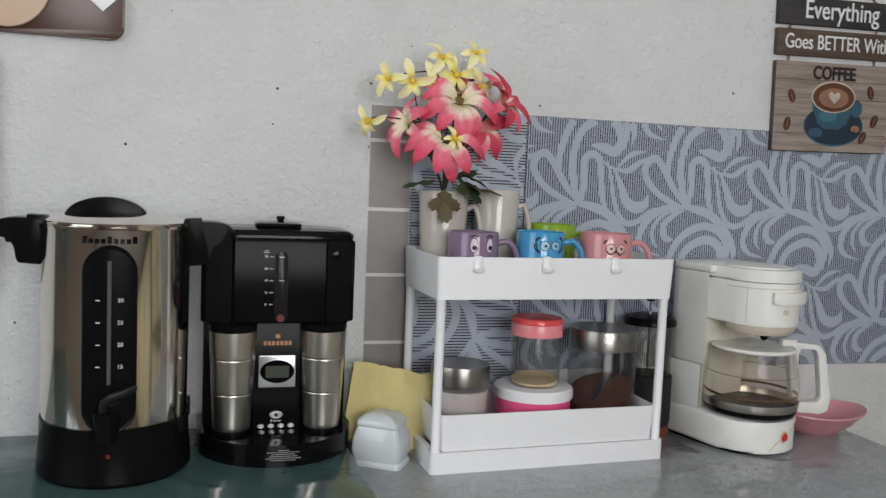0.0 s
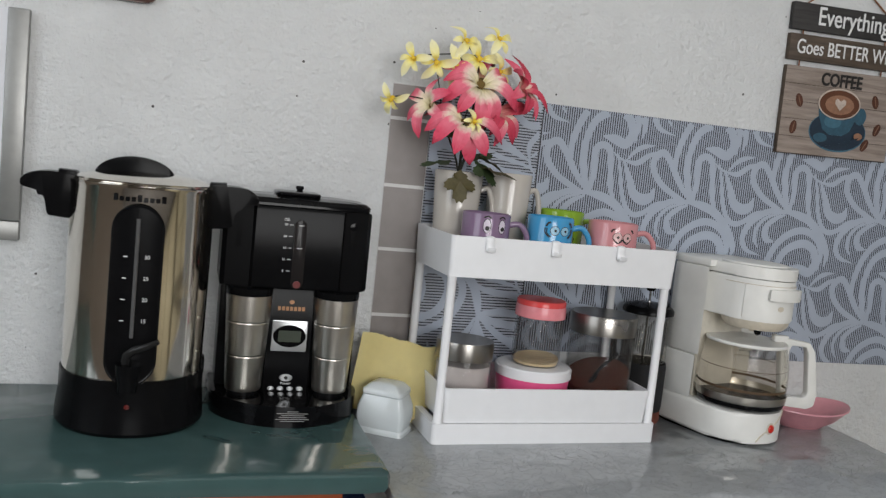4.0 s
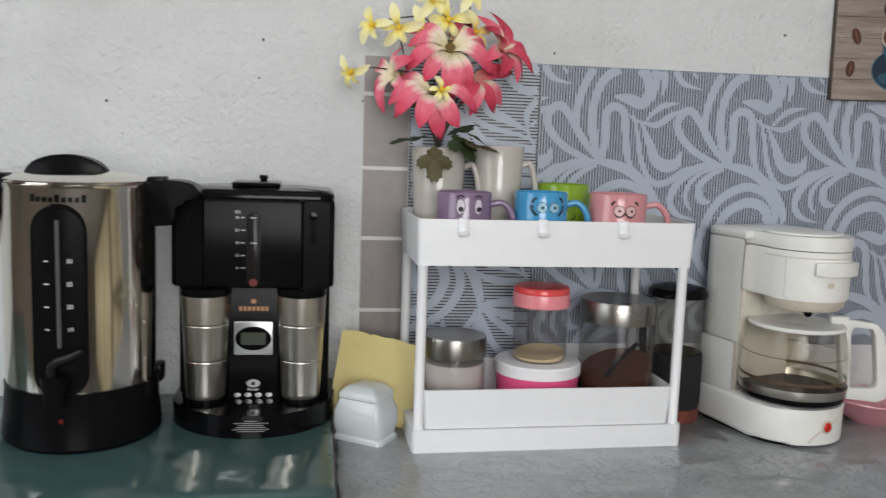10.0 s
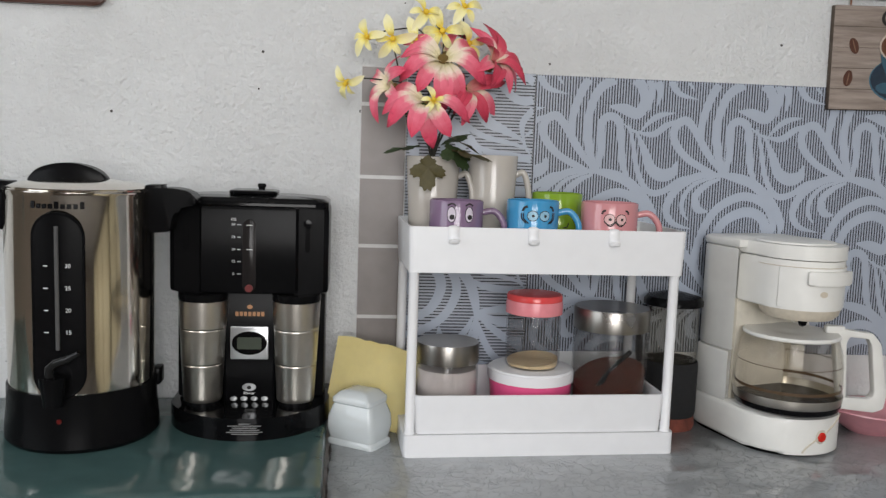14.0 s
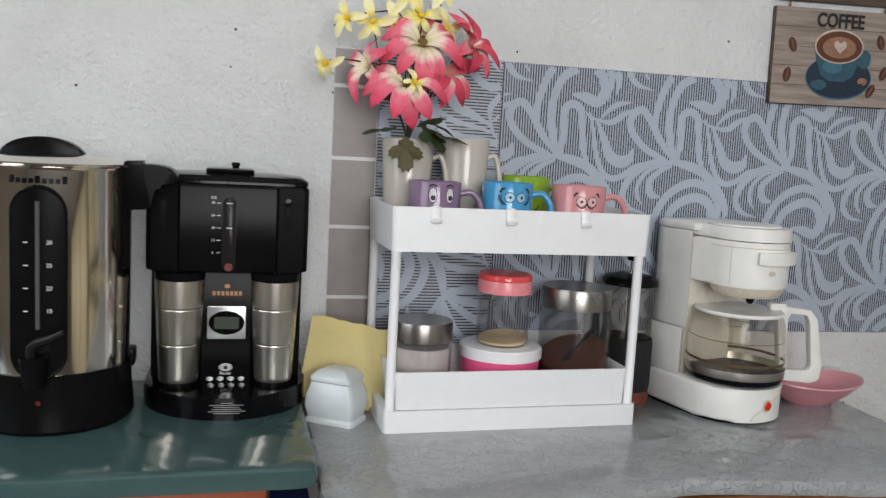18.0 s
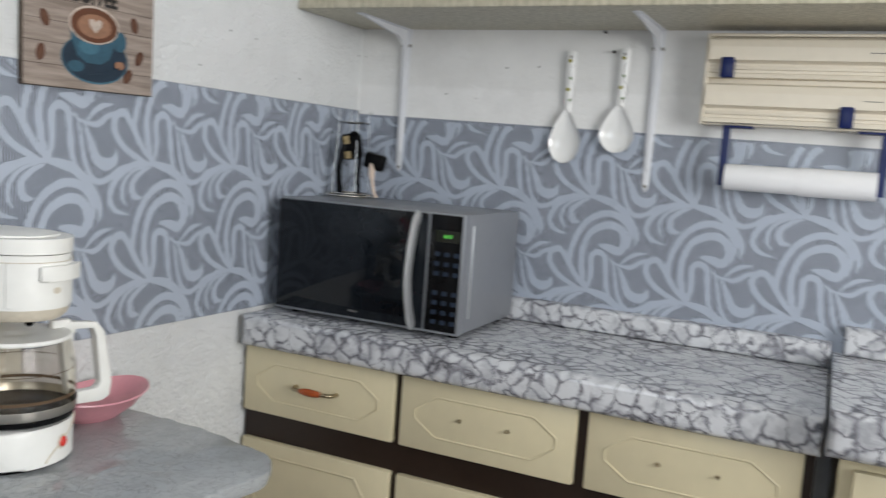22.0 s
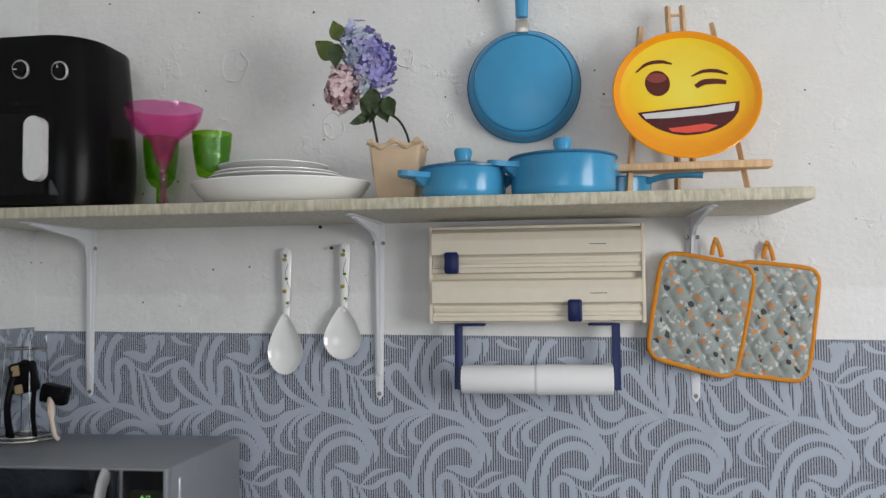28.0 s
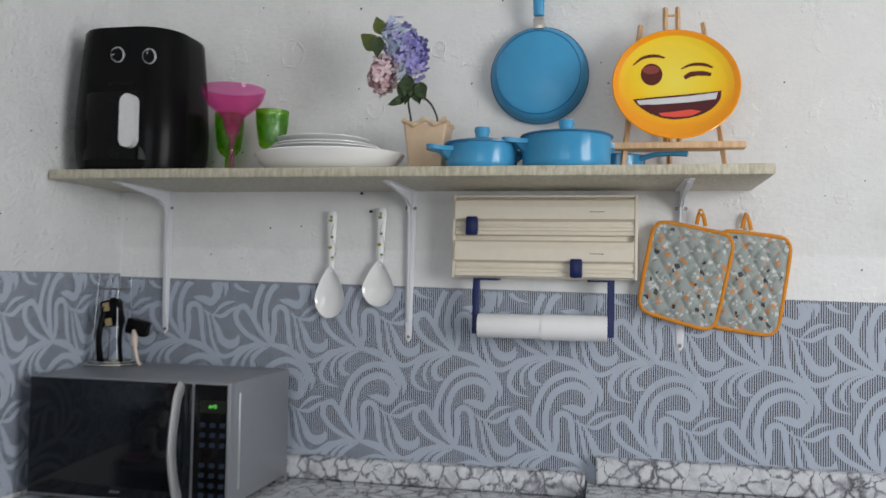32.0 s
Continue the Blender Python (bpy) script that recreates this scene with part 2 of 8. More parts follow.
def cover_mat(name, color, crinkle, lace):
    """Shiny plastic sheet with soft ripples, a few creases and an embossed lace of small curls."""
    m = mat(name, color, 0.12, 0, 0.12, 9, spec=0.6)
    nt = m.node_tree
    n, l = nt.nodes, nt.links
    tc = n.new("ShaderNodeTexCoord")
    soft_ = node(m, "ShaderNodeTexNoise", Scale=7.0, Detail=3.0)
    sharp = node(m, "ShaderNodeTexNoise", Scale=10.0, Detail=3.0, Roughness=0.55, Distortion=0.8)
    sharp.noise_type = "RIDGED_MULTIFRACTAL"
    warp = node(m, "ShaderNodeTexNoise", Scale=60.0, Detail=1.0)
    curl = n.new("ShaderNodeVectorMath")
    curl.operation = "MULTIPLY_ADD"
    curl.inputs[1].default_value = (0.02, 0.02, 0.0)
    v = node(m, "ShaderNodeTexNoise", Scale=75.0, Detail=0.0, Distortion=1.2)
    mid = n.new("ShaderNodeMath")
    mid.operation = "SUBTRACT"
    mid.inputs[1].default_value = 0.5
    off = n.new("ShaderNodeMath")
    off.operation = "ABSOLUTE"
    l.new(v.outputs[0], mid.inputs[0]), l.new(mid.outputs[0], off.inputs[0])
    for q in (soft_, sharp, warp):
        l.new(tc.outputs["Object"], q.inputs[0])
    l.new(warp.outputs["Color"], curl.inputs[0]), l.new(tc.outputs["Object"], curl.inputs[2]), l.new(curl.outputs[0], v.inputs[0])
    thread = node(m, "ShaderNodeMapRange")
    for i, x in zip((1, 2, 3, 4), (0.0, 0.035, lace, 0.0)):
        thread.inputs[i].default_value = x
    l.new(off.outputs[0], thread.inputs[0])
    hh = n.new("ShaderNodeMath")
    hh.operation = "MULTIPLY_ADD"
    hh.inputs[1].default_value = 0.6 * crinkle
    calm = n.new("ShaderNodeMath")
    calm.operation = "MULTIPLY_ADD"
    calm.inputs[1].default_value = 0.45
    l.new(soft_.outputs[0], calm.inputs[0]), l.new(thread.outputs[0], calm.inputs[2])
    l.new(sharp.outputs[0], hh.inputs[0]), l.new(calm.outputs[0], hh.inputs[2])
    bp = node(m, "ShaderNodeBump", Strength=1.0, Distance=0.01)
    l.new(hh.outputs[0], bp.inputs["Height"]), l.new(bp.outputs[0], n["Principled BSDF"].inputs["Normal"])
    return m


def grain_mat(name, a, c, axis, freq, rough=0.5, stretch=12.0, coat=0.0):
    """Wood or printed wood grain running along one axis of the object."""
    m = mat(name, a, rough, 0, 0.1, 20, 0.1, 150, coat)
    nt = m.node_tree
    n, l = nt.nodes, nt.links
    b = n["Principled BSDF"]
    tc = n.new("ShaderNodeTexCoord")
    mp = n.new("ShaderNodeMapping")
    sc = [freq] * 3
    sc[axis] = freq / stretch
    mp.inputs["Scale"].default_value = sc
    l.new(tc.outputs["Object"], mp.inputs[0])
    t = node(m, "ShaderNodeTexNoise", Scale=1.0, Detail=8.0, Roughness=0.65, Distortion=0.4)
    l.new(mp.outputs[0], t.inputs[0])
    r = n.new("ShaderNodeValToRGB")
    r.color_ramp.elements[0].color, r.color_ramp.elements[0].position = (*a, 1), 0.35
    r.color_ramp.elements[1].color, r.color_ramp.elements[1].position = (*c, 1), 0.66
    l.new(t.outputs[0], r.inputs[0]), l.new(r.outputs[0], b.inputs["Base Color"])
    return m


def ramp_mat(name, stops, axis, lo, hi, rough=0.5, sheen=0.0):
    """Colour that changes along one axis of the object: dyed petals, leaves."""
    m = mat(name, stops[0][1], rough, 0, 0.1, 60, 0.15, 300, sheen=sheen)
    nt = m.node_tree
    n, l = nt.nodes, nt.links
    b = n["Principled BSDF"]
    tc = n.new("ShaderNodeTexCoord")
    sep = n.new("ShaderNodeSeparateXYZ")
    l.new(tc.outputs["Object"], sep.inputs[0])
    nz = node(m, "ShaderNodeTexNoise", Scale=120.0, Detail=2.0)
    l.new(tc.outputs["Object"], nz.inputs[0])
    ma = n.new("ShaderNodeMath")
    ma.operation = "MULTIPLY_ADD"
    ma.inputs[1].default_value = (hi - lo) * 0.25
    l.new(nz.outputs[0], ma.inputs[0]), l.new(sep.outputs[axis], ma.inputs[2])
    mr = n.new("ShaderNodeMapRange")
    mr.inputs[1].default_value, mr.inputs[2].default_value = lo + (hi - lo) * 0.12, hi + (hi - lo) * 0.12
    l.new(ma.outputs[0], mr.inputs[0])
    r = n.new("ShaderNodeValToRGB")
    while len(r.color_ramp.elements) < len(stops):
        r.color_ramp.elements.new(0.5)
    for e, (p, c) in zip(r.color_ramp.elements, stops):
        e.position, e.color = p, (*c, 1)
    l.new(mr.outputs[0], r.inputs[0]), l.new(r.outputs[0], b.inputs["Base Color"])
    return m


def glass_mat(name, color=(0.95, 0.97, 0.96), rough=0.02, gloss=0.016, body=None, share=0.0, relief=0.0):
    """Thin clear glass or plastic: mostly see-through, with its gloss, a tint and, for dyed plastic, a little milky body."""
    m = bpy.data.materials.new(name)
    m.use_nodes = True
    nt = m.node_tree
    n, l = nt.nodes, nt.links
    n.remove(n["Principled BSDF"])
    tr = n.new("ShaderNodeBsdfTransparent")
    tr.inputs[0].default_value = (*color, 1)
    gl = n.new("ShaderNodeBsdfGlossy")
    gl.inputs["Roughness"].default_value = rough
    lw = n.new("ShaderNodeLayerWeight")
    pw = n.new("ShaderNodeMath")
    pw.operation = "POWER"
    pw.inputs[1].default_value = 3.5
    fr = n.new("ShaderNodeMath")
    fr.operation = "MULTIPLY_ADD"
    fr.inputs[1].default_value, fr.inputs[2].default_value = 0.45, gloss
    l.new(lw.outputs["Facing"], pw.inputs[0]), l.new(pw.outputs[0], fr.inputs[0])
    under = tr
    if body:
        df = n.new("ShaderNodeBsdfDiffuse")
        df.inputs[0].default_value = (*body, 1)
        tl = n.new("ShaderNodeBsdfTranslucent")
        tl.inputs[0].default_value = (*body, 1)
        half = n.new("ShaderNodeMixShader")
        l.new(df.outputs[0], half.inputs[1]), l.new(tl.outputs[0], half.inputs[2])
        milk = n.new("ShaderNodeMixShader")
        milk.inputs[0].default_value = share
        l.new(tr.outputs[0], milk.inputs[1]), l.new(half.outputs[0], milk.inputs[2])
        under = milk
    if relief:
        tc = n.new("ShaderNodeTexCoord")
        nz = node(m, "ShaderNodeTexNoise", Scale=70.0, Detail=2.0)
        bp = node(m, "ShaderNodeBump", Strength=relief, Distance=0.006)
        l.new(tc.outputs["Object"], nz.inputs[0]), l.new(nz.outputs[0], bp.inputs["Height"])
        l.new(bp.outputs[0], gl.inputs["Normal"]), l.new(bp.outputs[0], lw.inputs["Normal"])
    mx = n.new("ShaderNodeMixShader")
    l.new(fr.outputs[0], mx.inputs[0]), l.new(under.outputs[0], mx.inputs[1]), l.new(gl.outputs[0], mx.inputs[2])
    l.new(mx.outputs[0], n["Material Output"].inputs[0])
    return m


WALL_A = plaster_mat("white_rough_plaster", (0.76, 0.77, 0.77), 1.0)
WALL_B = plaster_mat("white_painted_plaster", (0.79, 0.79, 0.785), 0.28, 1.385, 1.0, 0.36, 0.75)
CEIL = mat("ceiling_paint", (0.75, 0.75, 0.74), 0.8, 0, 0.04, 4)
# unseen walls and the floor, toned dark so black plastic and steel reflect less
FAR_WALL = mat("dark_unseen_wall", (0.2, 0.17, 0.14), 0.7, 0, 0.1, 4)
FLOOR = mat("grey_floor_tile", (0.16, 0.15, 0.14), 0.35, 0, 0.1, 6)
PAPER_V = stripe_mat("scroll_paper_upright", 0, 0.0047, (0.375, 0.415, 0.49), (0.04, 0.043, 0.054), 0.46)
PAPER_B = stripe_mat("scroll_paper_side", 1, 0.0047, (0.365, 0.4, 0.47), (0.055, 0.06, 0.073), 0.44)
PAPER_H = stripe_mat("scroll_paper_turned", 2, 0.0052, (0.375, 0.405, 0.46), (0.035, 0.038, 0.048), 0.42)
SCROLL = mat("scroll_print", (0.4, 0.445, 0.525), 0.3, 0, 0.05, 10, 0.12, 9)
TILE_G = mat("grey_tile_print", (0.24, 0.215, 0.205), 0.4, 0, 0.12, 12)
GROUT = mat("white_joint_print", (0.62, 0.61, 0.6), 0.5)
WHITE_P = mat("white_plastic", (0.82, 0.825, 0.84), 0.35, 0, 0.03, 14)
CREAM_P = mat("aged_white_plastic", (0.79, 0.785, 0.75), 0.36, 0, 0.05, 14)
CREAM_D = mat("stained_white_plastic", (0.6, 0.54, 0.44), 0.4, 0, 0.16, 40)
BLACK_P = mat("black_plastic", (0.005, 0.005, 0.0055), 0.24, 0, 0.2, 30, 0.04, 900, spec=0.09)
BLACK_G = mat("black_gloss_plastic", (0.004, 0.004, 0.0045), 0.12, 0, 0.2, 30, spec=0.16)
STEEL = mat("polished_steel", (0.72, 0.68, 0.62), 0.11, 1.0, 0.04, 12)
STEEL_B = mat("brushed_steel", (0.56, 0.53, 0.48), 0.33, 1.0, 0.1, 20)
STEEL_D = mat("darker_steel_lid", (0.29, 0.275, 0.255), 0.3, 1.0, 0.1, 30)
CHROME = mat("chrome", (0.33, 0.33, 0.33), 0.15, 1.0, 0.05)
GREEN_T = cover_mat("green_plastic_cover", (0.05, 0.095, 0.093), 0.55, 0.0)
GREY_T = cover_mat("grey_plastic_cover", (0.34, 0.355, 0.365), 1.0, 0.11)
RED_WOOD = grain_mat("red_brown_wood", (0.17, 0.026, 0.007), (0.38, 0.08, 0.018), 0, 60, 0.35)
BROWN_WOOD = grain_mat("brown_wood", (0.13, 0.05, 0.018), (0.27, 0.11, 0.045), 0, 60, 0.4)
PALE_WOOD = grain_mat("pale_wood", (0.5, 0.3, 0.15), (0.68, 0.46, 0.27), 2, 120, 0.5)
MARBLE = marble_mat("marble_print_sheet")
SHELF_M = grain_mat("shelf_sheet_grain", (0.36, 0.33, 0.24), (0.62, 0.58, 0.46), 2, 110, 0.4, 4)
CREAM_C = mat("cream_cabinet_paint", (0.62, 0.55, 0.37), 0.32, 0, 0.05, 10)
DARK_W = mat("dark_brown_frame", (0.02, 0.011, 0.007), 0.4, 0, 0.2, 20)
WHITE_M = mat("white_metal", (0.7, 0.71, 0.74), 0.35, 0, 0.04, 20)
IVORY = mat("ivory_plastic", (0.71, 0.645, 0.53), 0.34, 0, 0.04, 16)
NAVY = mat("navy_plastic", (0.006, 0.014, 0.085), 0.35, spec=0.35)
PAPER_W = mat("white_paper", (0.82, 0.82, 0.83), 0.85, 0, 0.02, 20, 0.1, 200)
PRINT_W = mat("white_print", (0.75, 0.75, 0.75), 0.5)
PRINT_K = mat("black_print", (0.015, 0.013, 0.012), 0.5)
PRINT_GOLD = mat("gold_print", (0.45, 0.22, 0.1), 0.4)
GLASS = glass_mat("clear_glass", (0.9, 0.9, 0.9), 0.07, 0.007, body=(0.5, 0.48, 0.46), share=0.035)
GLASS_T = glass_mat("tinted_glass", (0.955, 0.945, 0.925), 0.06, 0.01, body=(0.6, 0.56, 0.48), share=0.02)
CERAMIC = mat("white_ceramic", (0.8, 0.8, 0.79), 0.12, 0, 0.02, 10, coat=0.3)
STONEWARE = mat("cream_stoneware", (0.5, 0.465, 0.42), 0.18, 0, 0.04, 14, coat=0.3)
BLUE_E = mat("blue_enamel", (0.06, 0.3, 0.54), 0.2, 0, 0.06, 14)
BLUE_D = mat("dark_blue_rim", (0.025, 0.15, 0.31), 0.3)
BLACK_GLASS = mat("black_door_glass", (0.006, 0.008, 0.011), 0.05, 0, 0.1, 10, spec=0.35)
GREY_M = mat("grey_silver_paint", (0.24, 0.25, 0.27), 0.38, 0.35, 0.05, 20)
SILVER_P = mat("silver_plastic", (0.5, 0.51, 0.52), 0.3, 0.6, 0.04, 20)
YELLOW_N = mat("yellow_napkin", (0.97, 0.87, 0.46), 0.9, 0, 0.03, 30)
ORANGE = mat("orange_binding", (0.63, 0.24, 0.018), 0.8, 0, 0.1, 40, 0.3, 700)
EMOJI_Y = mat("yellow_plate_glaze", (0.83, 0.6, 0.015), 0.14, 0, 0.04, 10)
EMOJI_O = mat("orange_plate_rim", (0.85, 0.31, 0.005), 0.15, 0, 0.05, 10)
RED_L = mat("red_switch", (0.6, 0.02, 0.01), 0.25)
PURPLE_M = mat("purple_glaze", (0.225, 0.15, 0.24), 0.14, 0, 0.04, 10, coat=0.3)
BLUE_M = mat("blue_glaze", (0.06, 0.3, 0.55), 0.14, 0, 0.04, 10, coat=0.3)
GREEN_M = mat("green_glaze", (0.22, 0.37, 0.03), 0.14, 0, 0.04, 10, coat=0.3)
PINK_M = mat("pink_glaze", (0.6, 0.265, 0.28), 0.14, 0, 0.04, 10, coat=0.3)
PINK_L = mat("coral_pink_lid", (0.8, 0.27, 0.3), 0.25)
PINK_B = mat("hot_pink_plastic", (0.78, 0.1, 0.26), 0.3, 0, 0.08, 20, 0.7, 60)
PINK_D = mat("pink_plastic_dish", (0.66, 0.3, 0.34), 0.3)
FLOWER_P = ramp_mat("pink_white_petal", [(0.0, (0.5, 0.42, 0.16)), (0.16, (0.76, 0.68, 0.46)), (0.4, (0.82, 0.66, 0.55)), (0.58, (0.76, 0.17, 0.24)), (0.88, (0.66, 0.06, 0.12)), (1.0, (0.28, 0.015, 0.04))], 0, 0.0, 0.066, 0.7, 0.05)
FLOWER_R = ramp_mat("deep_pink_petal", [(0.0, (0.6, 0.45, 0.3)), (0.2, (0.74, 0.3, 0.28)), (0.45, (0.64, 0.07, 0.12)), (0.85, (0.5, 0.03, 0.07)), (1.0, (0.16, 0.01, 0.025))], 0, 0.0, 0.064, 0.7, 0.05)
FLOWER_Y = ramp_mat("yellow_petal", [(0.0, (0.8, 0.62, 0.06)), (0.35, (0.85, 0.76, 0.28)), (1.0, (0.87, 0.84, 0.6))], 0, 0.0, 0.028, 0.7, 0.05)
LEAF = mat("green_leaf_cloth", (0.035, 0.058, 0.02), 0.6, 0, 0.3, 40, 0.3, 200)
LEAF_B = mat("bronze_leaf_cloth", (0.075, 0.062, 0.02), 0.6, 0, 0.3, 40, 0.3, 200)
STEM = mat("dark_stem", (0.02, 0.02, 0.012), 0.6)

# ---- building blocks ----
def finish(bm, smooth=True):
    bmesh.ops.recalc_face_normals(bm, faces=bm.faces)
    me = bpy.data.meshes.new("mesh")
    bm.to_mesh(me)
    bm.free()
    if smooth:
        me.polygons.foreach_set("use_smooth", [True] * len(me.polygons))
        me.set_sharp_from_angle(angle=radians(38))
    return me


def part(name, bm, material, parent=None, label="", place=None, smooth=True):
    """Links a bmesh (or mesh) as one mesh object under a thing or a part."""
    me = bm if isinstance(bm, bpy.types.Mesh) else finish(bm, smooth)
    me.name = name
    if not me.materials:
        me.materials.append(material)
    ob = new(name, me)
    if parent:
        ob.parent = parent
    if place is not None:
        ob.matrix_local = place
    return tagged(ob, label)


def thing(name, place, label, category, group="", kind=""):
    ob = new(name)
    ob.empty_display_size = 0.02
    ob.matrix_world = place
    return tagged(ob, label, category, group, kind)


def box(x0, x1, y0, y1, z0, z1, bevel=0.0, seg=2):
    bm = bmesh.new()
    bmesh.ops.create_cube(bm, size=1)
    bmesh.ops.transform(bm, verts=bm.verts, matrix=Matrix.LocRotScale(((x0 + x1) / 2, (y0 + y1) / 2, (z0 + z1) / 2), None, (abs(x1 - x0), abs(y1 - y0), abs(z1 - z0))))
    if bevel:
        bmesh.ops.bevel(bm, geom=list(bm.edges), offset=bevel, segments=seg, affect="EDGES", profile=0.5)
    return bm


def lathe(profile, seg=40, sx=1.0, sy=1.0):
    """Turns (radius, height) points round the z axis; radius 0 closes an end."""
    bm = bmesh.new()
    rings = []
    for r, z in profile:
        if r < 1e-6:
            rings.append([bm.verts.new((0, 0, z))])
        else:
            rings.append([bm.verts.new((r * sx * math.cos(2 * math.pi * i / seg), r * sy * math.sin(2 * math.pi * i / seg), z)) for i in range(seg)])
    for a, b in zip(rings, rings[1:]):
        for i in range(seg):
            j = (i + 1) % seg
            if len(a) == 1 and len(b) > 1:
                bm.faces.new((a[0], b[i], b[j]))
            elif len(b) == 1 and len(a) > 1:
                bm.faces.new((a[i], a[j], b[0]))
            elif len(a) > 1:
                bm.faces.new((a[i], a[j], b[j], b[i]))
    return bm


def tube(points, radius, seg=10, flat=1.0):
    """A rod along points; radius may be one number or one for each point. flat squashes it sideways."""
    bm = bmesh.new()
    pts = [Vector(p) for p in points]
    rad = radius if isinstance(radius, (list, tuple)) else [radius] * len(pts)
    rings = []
    up = Vector((0, 0, 1))
    side = None
    for i, p in enumerate(pts):
        d = (pts[min(i + 1, len(pts) - 1)] - pts[max(i - 1, 0)]).normalized()
        if side is None:
            side = d.cross(up if abs(d.z) < 0.95 else Vector((0, 1, 0))).normalized()
        side = (side - d * side.dot(d)).normalized()
        o = d.cross(side).normalized()
        rings.append([bm.verts.new(p + rad[i] * (side * math.cos(2 * math.pi * k / seg) * flat + o * math.sin(2 * math.pi * k / seg))) for k in range(seg)])
    for a, b in zip(rings, rings[1:]):
        for k in range(seg):
            bm.faces.new((a[k], a[(k + 1) % seg], b[(k + 1) % seg], b[k]))
    bm.faces.new(list(reversed(rings[0])))
    bm.faces.new(rings[-1])
    return bm


def curve_pts(points, n=8):
    """A smooth line through points (Catmull-Rom)."""
    p = [Vector(q) for q in points]
    p = [p[0] * 2 - p[1]] + p + [p[-1] * 2 - p[-2]]
    out = []
    for i in range(1, len(p) - 2):
        for k in range(n):
            t = k / n
            out.append(0.5 * (2 * p[i] + (p[i + 1] - p[i - 1]) * t + (2 * p[i - 1] - 5 * p[i] + 4 * p[i + 1] - p[i + 2]) * t * t + (3 * p[i] - p[i - 1] - 3 * p[i + 1] + p[i + 2]) * t ** 3))
    return out + [p[-2]]


def outline(kind, a, b, r=0.0, n=8):
    """Flat outlines: rounded rectangle (half sizes a, b), ellipse or stadium."""
    if kind == "ellipse":
        return [(a * math.cos(2 * math.pi * i / (n * 4)), b * math.sin(2 * math.pi * i / (n * 4))) for i in range(n * 4)]
    if kind == "stadium":
        r = min(a, b)
    pts = []
    for cx, cy, s in ((a - r, b - r, 0), (-a + r, b - r, 90), (-a + r, -b + r, 180), (a - r, -b + r, 270)):
        for i in range(n + 1):
            g = radians(s + 90 * i / n)
            pts.append((cx + r * math.cos(g), cy + r * math.sin(g)))
    return pts


def prism(pts, z0, z1, bevel=0.0, top=1.0):
    """Raises a flat outline from z0 to z1; top scales the upper end."""
    bm = bmesh.new()
    lo = [bm.verts.new((x, y, z0)) for x, y in pts]
    hi = [bm.verts.new((x * top, y * top, z1)) for x, y in pts]
    n = len(pts)
    for i in range(n):
        bm.faces.new((lo[i], lo[(i + 1) % n], hi[(i + 1) % n], hi[i]))
    f0, f1 = bm.faces.new(list(reversed(lo))), bm.faces.new(hi)
    if bevel:
        bmesh.ops.bevel(bm, geom=list(f0.edges) + list(f1.edges), offset=bevel, segments=2, affect="EDGES", profile=0.5)
    return bm


def loft(rings):
    """A skin through equal rings of points, closed at both ends."""
    bm = bmesh.new()
    vs = [[bm.verts.new(p) for p in r] for r in rings]
    n = len(vs[0])
    for a, b in zip(vs, vs[1:]):
        for i in range(n):
            bm.faces.new((a[i], a[(i + 1) % n], b[(i + 1) % n], b[i]))
    bm.faces.new(list(reversed(vs[0])))
    bm.faces.new(vs[-1])
    return bm


def join(*parts_):
    """Merges bmeshes into the first."""
    first = parts_[0]
    for other in parts_[1:]:
        me = bpy.data.meshes.new("join")
        other.to_mesh(me)
        other.free()
        first.from_mesh(me)
        bpy.data.meshes.remove(me)
    return first


def moved(bm, m):
    bmesh.ops.transform(bm, verts=bm.verts, matrix=m)
    return bm


def text(words, size, deep=0.0004, align="CENTER", squeeze=1.0, bold=0.0):
    """Words in the built-in font as a mesh in the x-y plane, facing +z."""
    cu = bpy.data.curves.new("lettering", "FONT")
    cu.offset = bold
    cu.body, cu.size, cu.extrude, cu.align_x, cu.align_y = words, size, deep, align, "CENTER"
    ob = bpy.data.objects.new("lettering", cu)
    me = bpy.data.meshes.new_from_object(ob)
    bpy.data.objects.remove(ob)
    me.transform(Matrix.Diagonal((squeeze, 1, 1, 1)))
    return me


def bars(rows, height, gap, deep=0.0005):
    """Unreadable lines of print as plain bars; rows gives each line's length."""
    bm = bmesh.new()
    for i, w in enumerate(rows):
        y = -i * (height + gap)
        join(bm, box(-w / 2, w / 2, y - height / 2, y + height / 2, 0, deep))
    return bm


# faces that stand upright: local x, y of flat work become world directions
FACE_S = Matrix(((1, 0, 0, 0), (0, 0, -1, 0), (0, 1, 0, 0), (0, 0, 0, 1)))  # looks to -y
FACE_W = Matrix(((0, 0, -1, 0), (-1, 0, 0, 0), (0, 1, 0, 0), (0, 0, 0, 1)))  # looks to -x


def at(x, y, z, m=Matrix()):
    return Matrix.Translation((x, y, z)) @ m


# ---- the room ----
XB = 1.735  # face of the wall with the long shelf


def ya(x):
    """Face of the coffee wall: it leans in a little towards the corner."""
    return 0.0 if x < 0.6 else -0.035 * (x - 0.6) / 1.135


def structure(name, bm, material, label, category):
    ob = part(name, bm, material)
    return tagged(ob, label, category, kind="structure")


